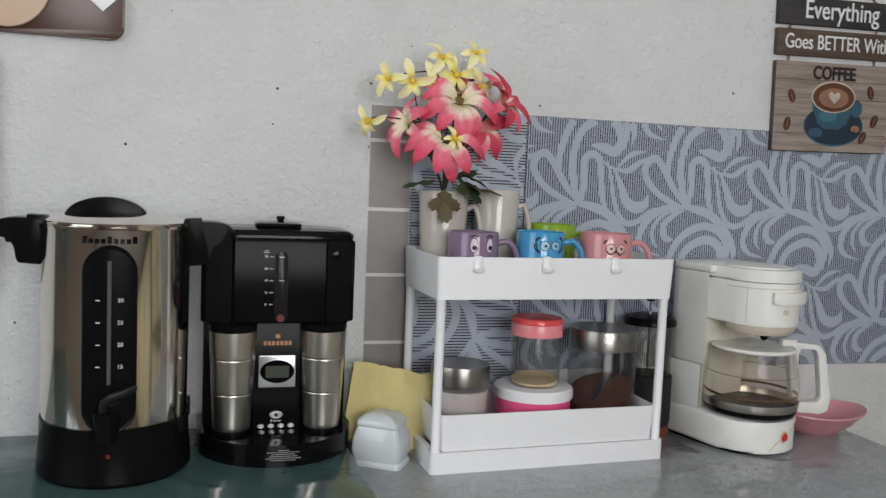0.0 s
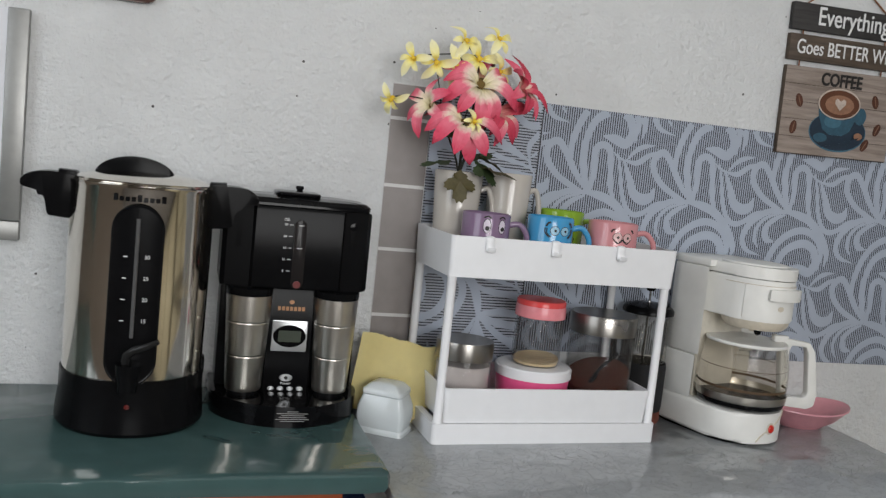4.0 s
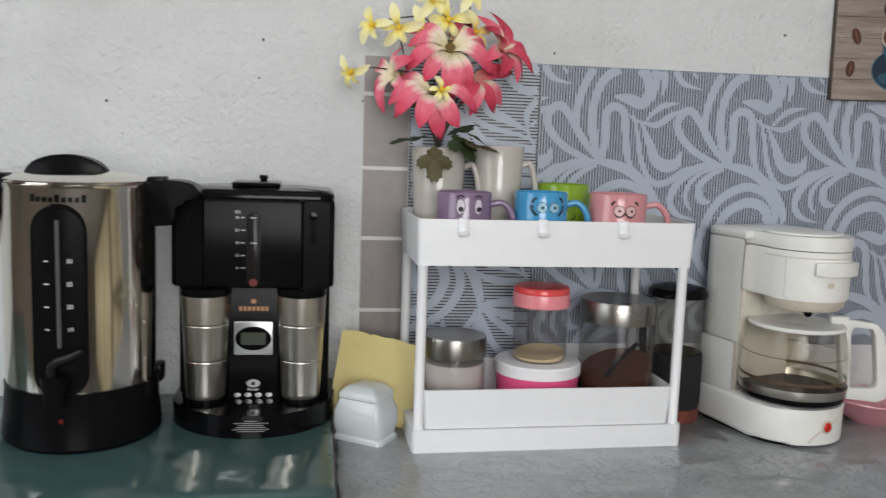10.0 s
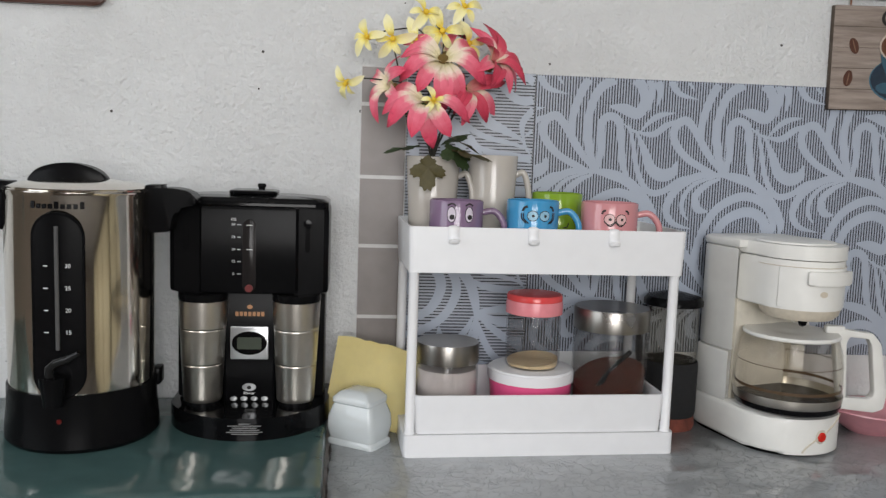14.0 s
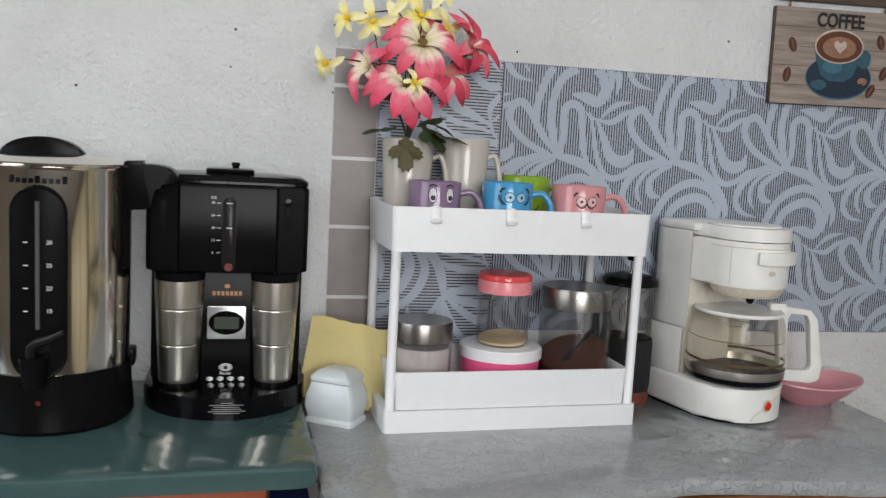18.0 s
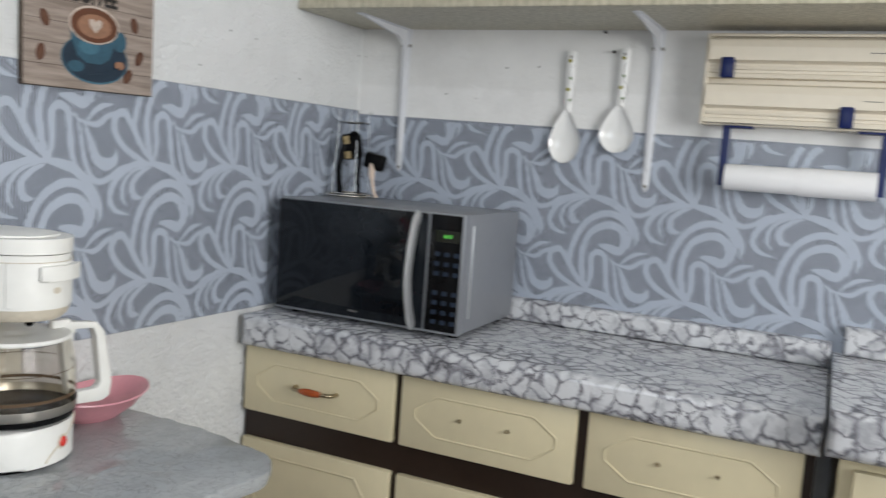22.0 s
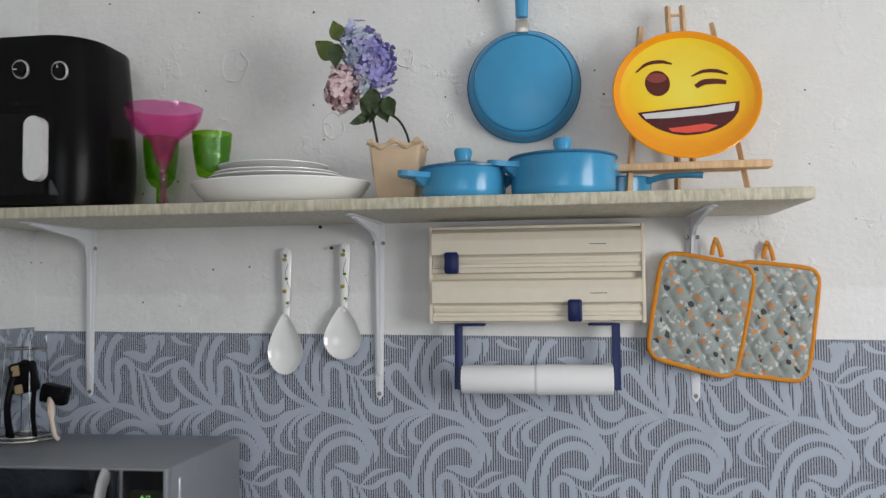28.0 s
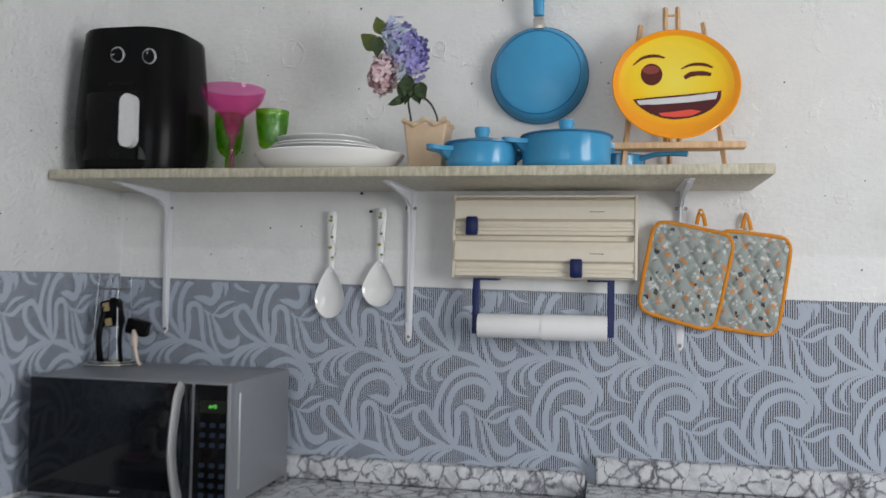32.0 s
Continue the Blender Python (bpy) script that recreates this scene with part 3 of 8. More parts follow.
def north_wall():
    bm = bmesh.new()
    xs = [-1.62, -0.8, 0.0, 0.6, 0.9, 1.2, 1.5, XB + 0.12]
    rows = []
    for x in xs:
        rows.append([bm.verts.new((x, y, z)) for y, z in ((ya(x), 0), (ya(x), 2.7), (0.14, 2.7), (0.14, 0))])
    for a, b in zip(rows, rows[1:]):
        for i in range(4):
            bm.faces.new((a[i], a[(i + 1) % 4], b[(i + 1) % 4], b[i]))
    bm.faces.new(rows[0]), bm.faces.new(list(reversed(rows[-1])))
    return bm


structure("wall_north", north_wall(), WALL_A, "rough white plastered kitchen wall with nail holes", "wall")
structure("wall_east", box(XB, XB + 0.12, -3.12, -0.034, 0, 2.7), WALL_B, "white painted plaster wall with scuffs and nail holes", "wall")


def wall_with_opening(axis, face, thick, a0, a1, o0, o1, z0, z1):
    bm = bmesh.new()
    for p0, p1, q0, q1 in ((a0, o0, 0, 2.7), (o1, a1, 0, 2.7), (o0, o1, 0, z0), (o0, o1, z1, 2.7)):
        join(bm, box(p0, p1, face, face - thick, q0, q1) if axis == "x" else box(face, face - thick, p0, p1, q0, q1))
    return bm


# walls out of view, added to close the room and keep reflections dark
structure("wall_south", wall_with_opening("x", -3.0, 0.12, -1.62, XB, -0.6, 0.7, 0.95, 2.15), FAR_WALL, "unseen dark brown wall behind with an assumed window", "wall")
structure("wall_west", wall_with_opening("y", -1.5, 0.12, -3.0, 0.0, -1.8, -0.6, 0.95, 2.15), FAR_WALL, "unseen dark brown side wall with an added window", "wall")
structure("floor", box(-1.62, XB + 0.12, -3.12, 0.14, -0.1, 0), FLOOR, "grey tiled kitchen floor", "floor")
structure("ceiling", box(-1.62, XB + 0.12, -3.12, 0.14, 2.7, 2.8), CEIL, "plain white ceiling", "ceiling")


def window(name, w, h, m):
    w_ = thing(name, m, "unseen white framed window with two clear panes", "window", kind="structure")
    fr = bmesh.new()
    for x0, x1, z0, z1 in ((-w / 2, w / 2, 0, 0.05), (-w / 2, w / 2, h - 0.05, h), (-w / 2, -w / 2 + 0.05, 0.05, h - 0.05), (w / 2 - 0.05, w / 2, 0.05, h - 0.05), (-0.025, 0.025, 0.05, h - 0.05)):
        join(fr, box(x0, x1, -0.03, 0.03, z0, z1))
    part("window_frame", fr, WHITE_M, w_)
    for s in (-1, 1):
        p = part("pane", box(*sorted((s * 0.026, s * (w / 2 - 0.051))), -0.003, 0.003, 0.051, h - 0.051), GLASS, w_)
        p.visible_shadow = False
    return w_


window("window_1", 1.3, 1.2, pose(0.05, -3.08, 0.95))
# made-up window round the west fill, out of view
window("added_window_2", 1.2, 1.2, pose(-1.58, -1.2, 0.95, 0, 0, 90))

# ---- papers on the walls ----
P, V = 0.2215, 0.216  # width and height of one repeat of the scrolls
STROKES = (  # points (along, up) and half widths, in repeats
    (((-0.08, 0.07), (-0.18, 0.28), (-0.135, 0.53), (-0.02, 0.72), (0.17, 0.815), (0.34, 0.76), (0.42, 0.62), (0.405, 0.45)), (0.006, 0.03, 0.036, 0.038, 0.04, 0.038, 0.03, 0.005)),
    (((0.02, -0.02), (-0.04, 0.18), (-0.055, 0.385), (0.02, 0.6), (0.19, 0.695), (0.325, 0.655), (0.37, 0.53), (0.32, 0.435), (0.21, 0.465), (0.1, 0.48)), (0.02, 0.04, 0.036, 0.04, 0.046, 0.046, 0.046, 0.05, 0.046, 0.008)),
    (((0.03, 0.0), (0.055, 0.17), (0.045, 0.34), (0.1, 0.405), (0.178, 0.37), (0.205, 0.22), (0.23, 0.04), (0.29, -0.07)), (0.02, 0.034, 0.036, 0.036, 0.036, 0.032, 0.03, 0.006)),
    (((0.25, 0.365), (0.295, 0.22), (0.335, 0.03), (0.395, -0.1), (0.47, -0.155), (0.57, -0.13), (0.68, -0.05), (0.82, -0.012)), (0.006, 0.018, 0.024, 0.026, 0.03, 0.028, 0.024, 0.008)),
    (((0.315, 0.31), (0.395, 0.145), (0.45, 0.025), (0.54, -0.02), (0.62, 0.012), (0.642, 0.09)), (0.008, 0.036, 0.05, 0.058, 0.046, 0.006)),
    (((0.34, 0.29), (0.41, 0.37), (0.49, 0.425), (0.61, 0.45)), (0.006, 0.02, 0.026, 0.003)),
    (((0.32, 0.295), (0.45, 0.285), (0.56, 0.36), (0.7, 0.405)), (0.008, 0.028, 0.026, 0.003)),
    (((0.21, 0.36), (0.27, 0.315), (0.34, 0.29)), (0.004, 0.014, 0.01)),
    (((0.0, 0.01), (-0.125, 0.165), (-0.225, 0.32), (-0.3, 0.395), (-0.38, 0.35), (-0.38, 0.235), (-0.27, 0.11), (-0.1, 0.02), (0.0, -0.02)), (0.014, 0.034, 0.034, 0.038, 0.038, 0.036, 0.032, 0.028, 0.012)),
    (((0.0, 0.0), (-0.19, -0.02), (-0.35, -0.13), (-0.415, -0.275), (-0.355, -0.38), (-0.21, -0.42)), (0.016, 0.034, 0.036, 0.034, 0.026, 0.004)),
    (((-0.02, -0.015), (-0.19, -0.07), (-0.28, -0.17), (-0.29, -0.275), (-0.24, -0.355)), (0.006, 0.018, 0.022, 0.022, 0.005)),
    (((0.0, -0.03), (-0.1, -0.075), (-0.19, -0.165), (-0.168, -0.265), (-0.085, -0.285)), (0.01, 0.026, 0.032, 0.038, 0.008)),
    (((-0.02, 0.0), (0.12, -0.02), (0.27, -0.075), (0.415, -0.21), (0.495, -0.36), (0.48, -0.48)), (0.014, 0.042, 0.046, 0.042, 0.034, 0.006)),
)


def scrolls(u0, u1, v0, v1, to_world, start):
    """The printed scrolls inside a rectangle of the paper; start is one knot of the repeat, to_world lays (u, v) on the wall."""
    bm = bmesh.new()
    su, sv = start
    lines = []
    for pts, wid in STROKES:
        line = curve_pts([(x, y, 0) for x, y in pts], 7)
        lines.append((line, [max(0.002, q.x * 0.84) for q in curve_pts([(x, 0, 0) for x in wid], 7)]))
    for row in range(int((v0 - sv) / V) - 2, int((v1 - sv) / V) + 2):
        for col in range(int((u0 - su) / P) - 2, int((u1 - su) / P) + 3):
            u, v = su + col * P - row * 0.003, sv + row * V
            for k, (line, w) in enumerate(lines):
                edge = []
                for i, q in enumerate(line):
                    d = line[min(i + 1, len(line) - 1)] - line[max(i - 1, 0)]
                    d.normalize()
                    edge.append([(u + P * (q.x - s * d.y * w[i]), v + P * (q.y + s * d.x * w[i])) for s in (-1, 1)])
                lift = 0.00001 * k
                for a, b in zip(edge, edge[1:]):
                    cu, cv = (a[0][0] + b[1][0]) / 2, (a[0][1] + b[1][1]) / 2
                    if u0 < cu < u1 and v0 < cv < v1:
                        bm.faces.new([bm.verts.new(to_world(min(max(x, u0), u1), min(max(y, v0), v1), lift)) for x, y in (a[0], b[0], b[1], a[1])])
    return bm


def paper_a(x0, x1, z0, z1, lift):
    bm = bmesh.new()
    n = max(2, int((x1 - x0) / 0.1))
    cols = [(x0 + (x1 - x0) * i / n) for i in range(n + 1)]
    rings = [[bm.verts.new((x, ya(x) - d, z)) for d, z in ((0.0005, z0), (lift, z0), (lift, z1), (0.0005, z1))] for x in cols]
    for a, b in zip(rings, rings[1:]):
        for i in range(4):
            bm.faces.new((a[i], a[(i + 1) % 4], b[(i + 1) % 4], b[i]))
    bm.faces.new(rings[0]), bm.faces.new(list(reversed(rings[-1])))
    return bm


wp1 = structure("wallpaper_panel", paper_a(0.282, XB - 0.003, 0.862, 1.32, 0.0016), PAPER_V, "glossy grey-blue contact paper printed with pale scrolls over fine lines", "wallpaper")
part("printed_scrolls", scrolls(0.284, XB - 0.005, 0.863, 1.319, lambda u, v, d: (u, ya(u) - 0.0022 - d, v), (0.606, 1.168)), SCROLL, wp1, smooth=False)
wp2 = structure("wallpaper_offcut", paper_a(0.074, 0.2815, 0.755, 1.321, 0.0014), PAPER_H, "offcut of grey-blue scroll contact paper turned sideways with bold lines", "wallpaper")
part("printed_scrolls", scrolls(0.756, 1.32, 0.076, 0.28, lambda u, v, d: (v, -0.002 - d, u), (0.92, 0.2)), SCROLL, wp2, smooth=False)


def paper_b():
    bm = bmesh.new()
    z1 = lambda y: 1.312 + 0.0135 * (y + 0.04)
    a = [bm.verts.new((XB - 0.0016, y, z)) for y, z in ((-0.037, 0.84), (-0.037, z1(-0.037)), (-2.9, z1(-2.9)), (-2.9, 0.84))]
    b = [bm.verts.new((XB - 0.0003, v.co.y, v.co.z)) for v in a]
    bm.faces.new(a), bm.faces.new(list(reversed(b)))
    for i in range(4):
        bm.faces.new((a[i], a[(i + 1) % 4], b[(i + 1) % 4], b[i]))
    return bm


wp3 = structure("wallpaper_panel", paper_b(), PAPER_B, "glossy grey-blue contact paper printed with pale scrolls over fine lines, slightly rippled", "wallpaper")
part("printed_scrolls", scrolls(0.037, 2.9, 0.842, 1.307, lambda u, v, d: (XB - 0.0022 - d, -u, v - 0.0135 * (u - 0.04) * (v - 0.84) / 0.47), (0.656, 1.162)), SCROLL, wp3, smooth=False)

tiles = structure("tile_strip", box(0.0, 0.073, -0.0016, -0.0002, 0.755, 1.321), GROUT, "narrow strip of grey brick-look tile paper with white joints", "tile strip")
for z0, z1 in ((0.757, 0.8), (0.806, 0.914), (0.92, 1.031), (1.037, 1.143), (1.149, 1.259), (1.265, 1.32)):
    part("tile", box(0.001, 0.072, -0.0026, -0.0014, z0, z1), TILE_G, tiles)

# ---- the two tables under the coffee things ----
GT, ST = 0.78, 0.752  # tops of the green and of the grey table


def sheet_top(pts, z, thick, wave, seed):
    """A slab with a rounded, uneven wrapped edge."""
    bm = bmesh.new()
    rnd = random.Random(seed)
    n = len(pts)
    cx, cy = sum(p[0] for p in pts) / n, sum(p[1] for p in pts) / n
    prof = ((0.985, 0.0), (0.996, -0.002), (1.0, -0.008), (1.0, -thick + 0.006), (0.995, -thick))
    rings = []
    for s, dz in prof:
        ring = []
        for i, (x, y) in enumerate(pts):
            j = wave * (noise.noise(Vector((x * 40, y * 40, dz * 60 + seed))) if dz < -0.001 else 0)
            dx, dy = x - cx, y - cy
            q = Vector((dx, dy, 0)).normalized()
            inset = (1 - s) * 0.6
            ring.append(bm.verts.new((x - q.x * inset + q.x * j, y - q.y * inset + q.y * j, z + dz + j * 0.5)))
        rings.append(ring)
    for a, b in zip(rings, rings[1:]):
        for i in range(n):
            bm.faces.new((a[i], b[i], b[(i + 1) % n], a[(i + 1) % n]))
    bm.faces.new(rings[0]), bm.faces.new(list(reversed(rings[-1])))
    return bm


def dense(pts, step=0.012):
    out = []
    for a, b in zip(pts, pts[1:] + pts[:1]):
        a, b = Vector(a), Vector(b)
        k = max(1, int((b - a).length / step))
        out += [tuple(a.lerp(b, i / k)) for i in range(k)]
    return out


gt = thing("green_table", pose(0, 0, 0), "table wrapped in shiny dark green plastic over a red-brown wooden body", "table")
part("tabletop", sheet_top(dense([(-1.3, -0.004), (-0.05, -0.004), (-0.043, -0.02), (-0.0385, -0.385), (-0.044, -0.398), (-0.06, -0.402), (-1.3, -0.43)]), GT, 0.024, 0.0005, 3), GREEN_T, gt, "shiny dark green plastic cover folded over the edge")
part("apron", box(-1.27, -0.1, -0.385, -0.36, 0.42, GT - 0.025, 0.003), RED_WOOD, gt, "red-brown wooden front board")
part("side_board", box(-0.125, -0.1, -0.36, -0.02, 0.42, GT - 0.025, 0.003), RED_WOOD, gt)
for x, y in ((-1.25, -0.37), (-1.25, -0.05), (-0.13, -0.37), (-0.13, -0.05)):
    part("leg", box(x, x + 0.05, y, y + 0.05, 0, 0.419, 0.003), RED_WOOD, gt)

st = thing("side_table", pose(0, 0, 0), "brown wooden desk wrapped in wrinkled shiny grey plastic sheet", "table")
edge = [(x, y) for x, y, _ in curve_pts([(-0.036, -0.45, 0), (0.15, -0.482, 0), (0.28, -0.468, 0), (0.37, -0.438, 0), (0.45, -0.417, 0), (0.54, -0.424, 0), (0.63, -0.436, 0), (0.72, -0.449, 0), (0.79, -0.458, 0), (0.832, -0.462, 0), (0.873, -0.444, 0), (0.899, -0.412, 0), (0.916, -0.35, 0), (0.932, -0.26, 0), (0.937, -0.18, 0)], 5)]
part("tabletop", sheet_top(dense([(-0.036, -0.004)] + edge + [(0.937, -0.018)]), ST, 0.022, 0.0035, 7), GREY_T, st, "wrinkled shiny grey plastic sheet")
part("front_panel", box(0.0, 0.42, -0.402, -0.382, 0.5, ST - 0.024, 0.002), BROWN_WOOD, st)
dr = part("drawer", box(0.425, 0.86, -0.406, -0.382, 0.6, ST - 0.03, 0.003), BROWN_WOOD, st)
part("drawer_knob", moved(lathe([(0.0, 0.016), (0.009, 0.013), (0.006, 0.0)], 16), at(0.66, -0.408, 0.66, FACE_S)), DARK_W, dr)
part("side_panel", box(0.85, 0.875, -0.381, -0.02, 0.3, ST - 0.024, 0.002), BROWN_WOOD, st)
for x, y in ((0.0, -0.381), (0.82, -0.381), (0.0, -0.06), (0.82, -0.06)):
    part("leg", box(x, x + 0.045, y, y + 0.045, 0, 0.499 if x < 0.4 else 0.599 - 0.3, 0.003), BROWN_WOOD, st)

bin_ = thing("blue_bin", pose(-0.065, -0.3, 0.0), "blue plastic bin standing in the gap between the tables", "bin")
part("body", prism(outline("round", 0.026, 0.075, 0.012, 4), 0.0, 0.69, 0.002), mat("blue_plastic", (0.01, 0.03, 0.17), 0.4), bin_)

# ---- worktops and cabinets along the east wall ----
CZ = 0.855
BRASS = mat("aged_brass", (0.36, 0.3, 0.2), 0.3, 1.0, 0.2, 60)


def slab(x0, x1, y0, y1, z0, z1, r=0.016):
    bm = box(x0, x1, y0, y1, z0, z1)
    bmesh.ops.bevel(bm, geom=[e for e in bm.edges if all(abs(v.co.x - x0) < 1e-4 for v in e.verts)], offset=r, segments=4, affect="EDGES", profile=0.5)
    return bm


w1 = structure("worktop_1", slab(1.3, XB - 0.003, -1.178, -0.038, CZ - 0.066, CZ), MARBLE, "worktop wrapped in marble-print sheet with a rounded front", "worktop")
part("upstand", slab(1.7, XB - 0.003, -1.178, -0.04, CZ + 0.0005, CZ + 0.052, 0.008), MARBLE, w1)
w2 = structure("worktop_2", slab(1.235, XB - 0.003, -2.6, -1.183, 0.812, 0.886), MARBLE, "higher worktop wrapped in glossy marble-print sheet", "worktop")
part("upstand", slab(1.698, XB - 0.003, -2.6, -1.2, 0.8865, 0.943, 0.008), MARBLE, w2)


def drawer_front(y0, y1, z0, z1, x=1.33):
    """A slab front with a raised clipped-corner moulding line."""
    bm = box(x, x + 0.02, y0, y1, z0, z1, 0.004)
    i, c = 0.035, 0.045
    ya_, yb, za, zb = y0 + i, y1 - i, z0 + i * 0.9, z1 - i * 0.9
    pts = [(ya_ + c, zb), (yb - c, zb), (yb, (za + zb) / 2 + 0.01), (yb, (za + zb) / 2 - 0.01), (yb - c, za), (ya_ + c, za), (ya_, (za + zb) / 2 - 0.01), (ya_, (za + zb) / 2 + 0.01)]
    line = [(x - 0.0002, a, b) for a, b in pts] + [(x - 0.0002, *pts[0])]
    return join(bm, tube(dense3(line), 0.0022, 6))


def dense3(pts, step=0.02):
    out = []
    for a, b in zip(pts, pts[1:]):
        a, b = Vector(a), Vector(b)
        k = max(1, int((b - a).length / step))
        out += [a.lerp(b, i / k) for i in range(k)]
    return out + [Vector(pts[-1])]


def bow_handle(parent, y, z, x=1.33):
    """A brass-ended bow pull with a turned wooden grip."""
    pts = curve_pts([(x, y + 0.05, z), (x - 0.018, y + 0.047, z), (x - 0.024, y + 0.03, z), (x - 0.026, y, z), (x - 0.024, y - 0.03, z), (x - 0.018, y - 0.047, z), (x, y - 0.05, z)], 5)
    h = part("handle", tube(pts, 0.0042, 10), BRASS, parent, "brass bow handle with a wooden grip")
    part("grip", tube([(x - 0.0245, y + 0.026 - 0.0075 * i, z) for i in range(8)], [0.0045, 0.0065, 0.0075, 0.008, 0.008, 0.0075, 0.0065, 0.0045], 12), mat("orange_wood", (0.35, 0.07, 0.015), 0.3), h, "red-brown wooden grip")


cab = thing("base_cabinet", pose(0, 0, 0), "cream painted base cabinet with dark brown frame and moulded drawer fronts", "cabinet")
part("carcass", box(1.345, XB - 0.004, -1.172, -0.03, 0.1, CZ - 0.067), DARK_W, cab, "dark brown frame")
part("plinth", box(1.4, XB - 0.004, -1.172, -0.03, 0, 0.0995), DARK_W, cab)
for k, (y0, y1) in enumerate(((-0.402, -0.033), (-0.776, -0.417), (-1.156, -0.797))):
    d = part("drawer_front", drawer_front(y0, y1, 0.641, 0.785), CREAM_C, cab)
    if k == 0:
        bow_handle(d, -0.219, 0.716)
    else:
        for yy in (-0.05, 0.05):
            c = (y0 + y1) / 2 + yy
            part("bolt", moved(lathe([(0.0, 0.011), (0.002, 0.01), (0.002, 0.002), (0.0042, 0.0015), (0.0042, 0.0)], 10), at(1.33, c, 0.716, FACE_W)), BRASS, d)
    for z0, z1 in ((0.36, 0.58), (0.11, 0.345)):
        part("drawer_front", drawer_front(y0, y1, z0, z1), CREAM_C, cab)
cab2 = thing("base_cabinet", pose(0, 0, 0), "cream base cabinet under the higher worktop with a rounded moulding", "cabinet")
part("carcass", box(1.29, XB - 0.004, -2.59, -1.205, 0.1, 0.811), CREAM_C, cab2)
part("plinth", box(1.33, XB - 0.004, -2.59, -1.205, 0, 0.0995), DARK_W, cab2)
for y1 in (-1.225, -1.685, -2.145):
    y0 = y1 - 0.43
    bm = box(1.272, 1.2895, y0, y1, 0.12, 0.79, 0.004)
    line = [(1.2718, (y0 + y1) / 2 + a, 0.455 + b) for a, b in outline("round", 0.175, 0.295, 0.05, 5)]
    dd = part("cabinet_door", join(bm, tube(line + [line[0]], 0.0028, 6)), CREAM_C, cab2)
    bow_handle(dd, (y0 + y1) / 2, 0.7, 1.272)

# ---- things on the green table ----
def on_round(pts, r, z, turn=0.0, rings=4, lift=0.0006):
    """A flat shape (pts round its middle) laid on an upright cylinder; its middle faces -y, turned by degrees."""
    bm = bmesh.new()
    cx, cy = sum(p[0] for p in pts) / len(pts), sum(p[1] for p in pts) / len(pts)

    def put(x, y):
        g = radians(turn - 90) + x / r
        return bm.verts.new(((r + lift) * math.cos(g), (r + lift) * math.sin(g), z + y))

    prev = None
    for k in range(rings, 0, -1):
        ring = [put(cx + (x - cx) * k / rings, cy + (y - cy) * k / rings) for x, y in pts]
        if prev:
            for i in range(len(pts)):
                j = (i + 1) % len(pts)
                bm.faces.new((prev[i], prev[j], ring[j], ring[i]))
        prev = ring
    c = put(cx, cy)
    for i in range(len(pts)):
        bm.faces.new((prev[i], prev[(i + 1) % len(pts)], c))
    return bm


def arc_on_round(pts, w, r, z, turn=0.0, lift=0.0009):
    """A thin painted stroke on an upright cylinder."""
    line = curve_pts([(x, y, 0) for x, y in pts], 5)
    both = []
    for s in (1, -1):
        side = []
        for i, q in enumerate(line):
            d = (line[min(i + 1, len(line) - 1)] - line[max(i - 1, 0)]).normalized()
            side.append((q.x - s * d.y * w, q.y + s * d.x * w))
        both.append(side)
    bm = bmesh.new()

    def put(x, y):
        g = radians(turn - 90) + x / r
        return bm.verts.new(((r + lift) * math.cos(g), (r + lift) * math.sin(g), z + y))

    for i in range(len(line) - 1):
        bm.faces.new([put(*both[0][i]), put(*both[0][i + 1]), put(*both[1][i + 1]), put(*both[1][i])])
    return bm


def shifted(pts, dx, dy):
    return [(x + dx, y + dy) for x, y in pts]


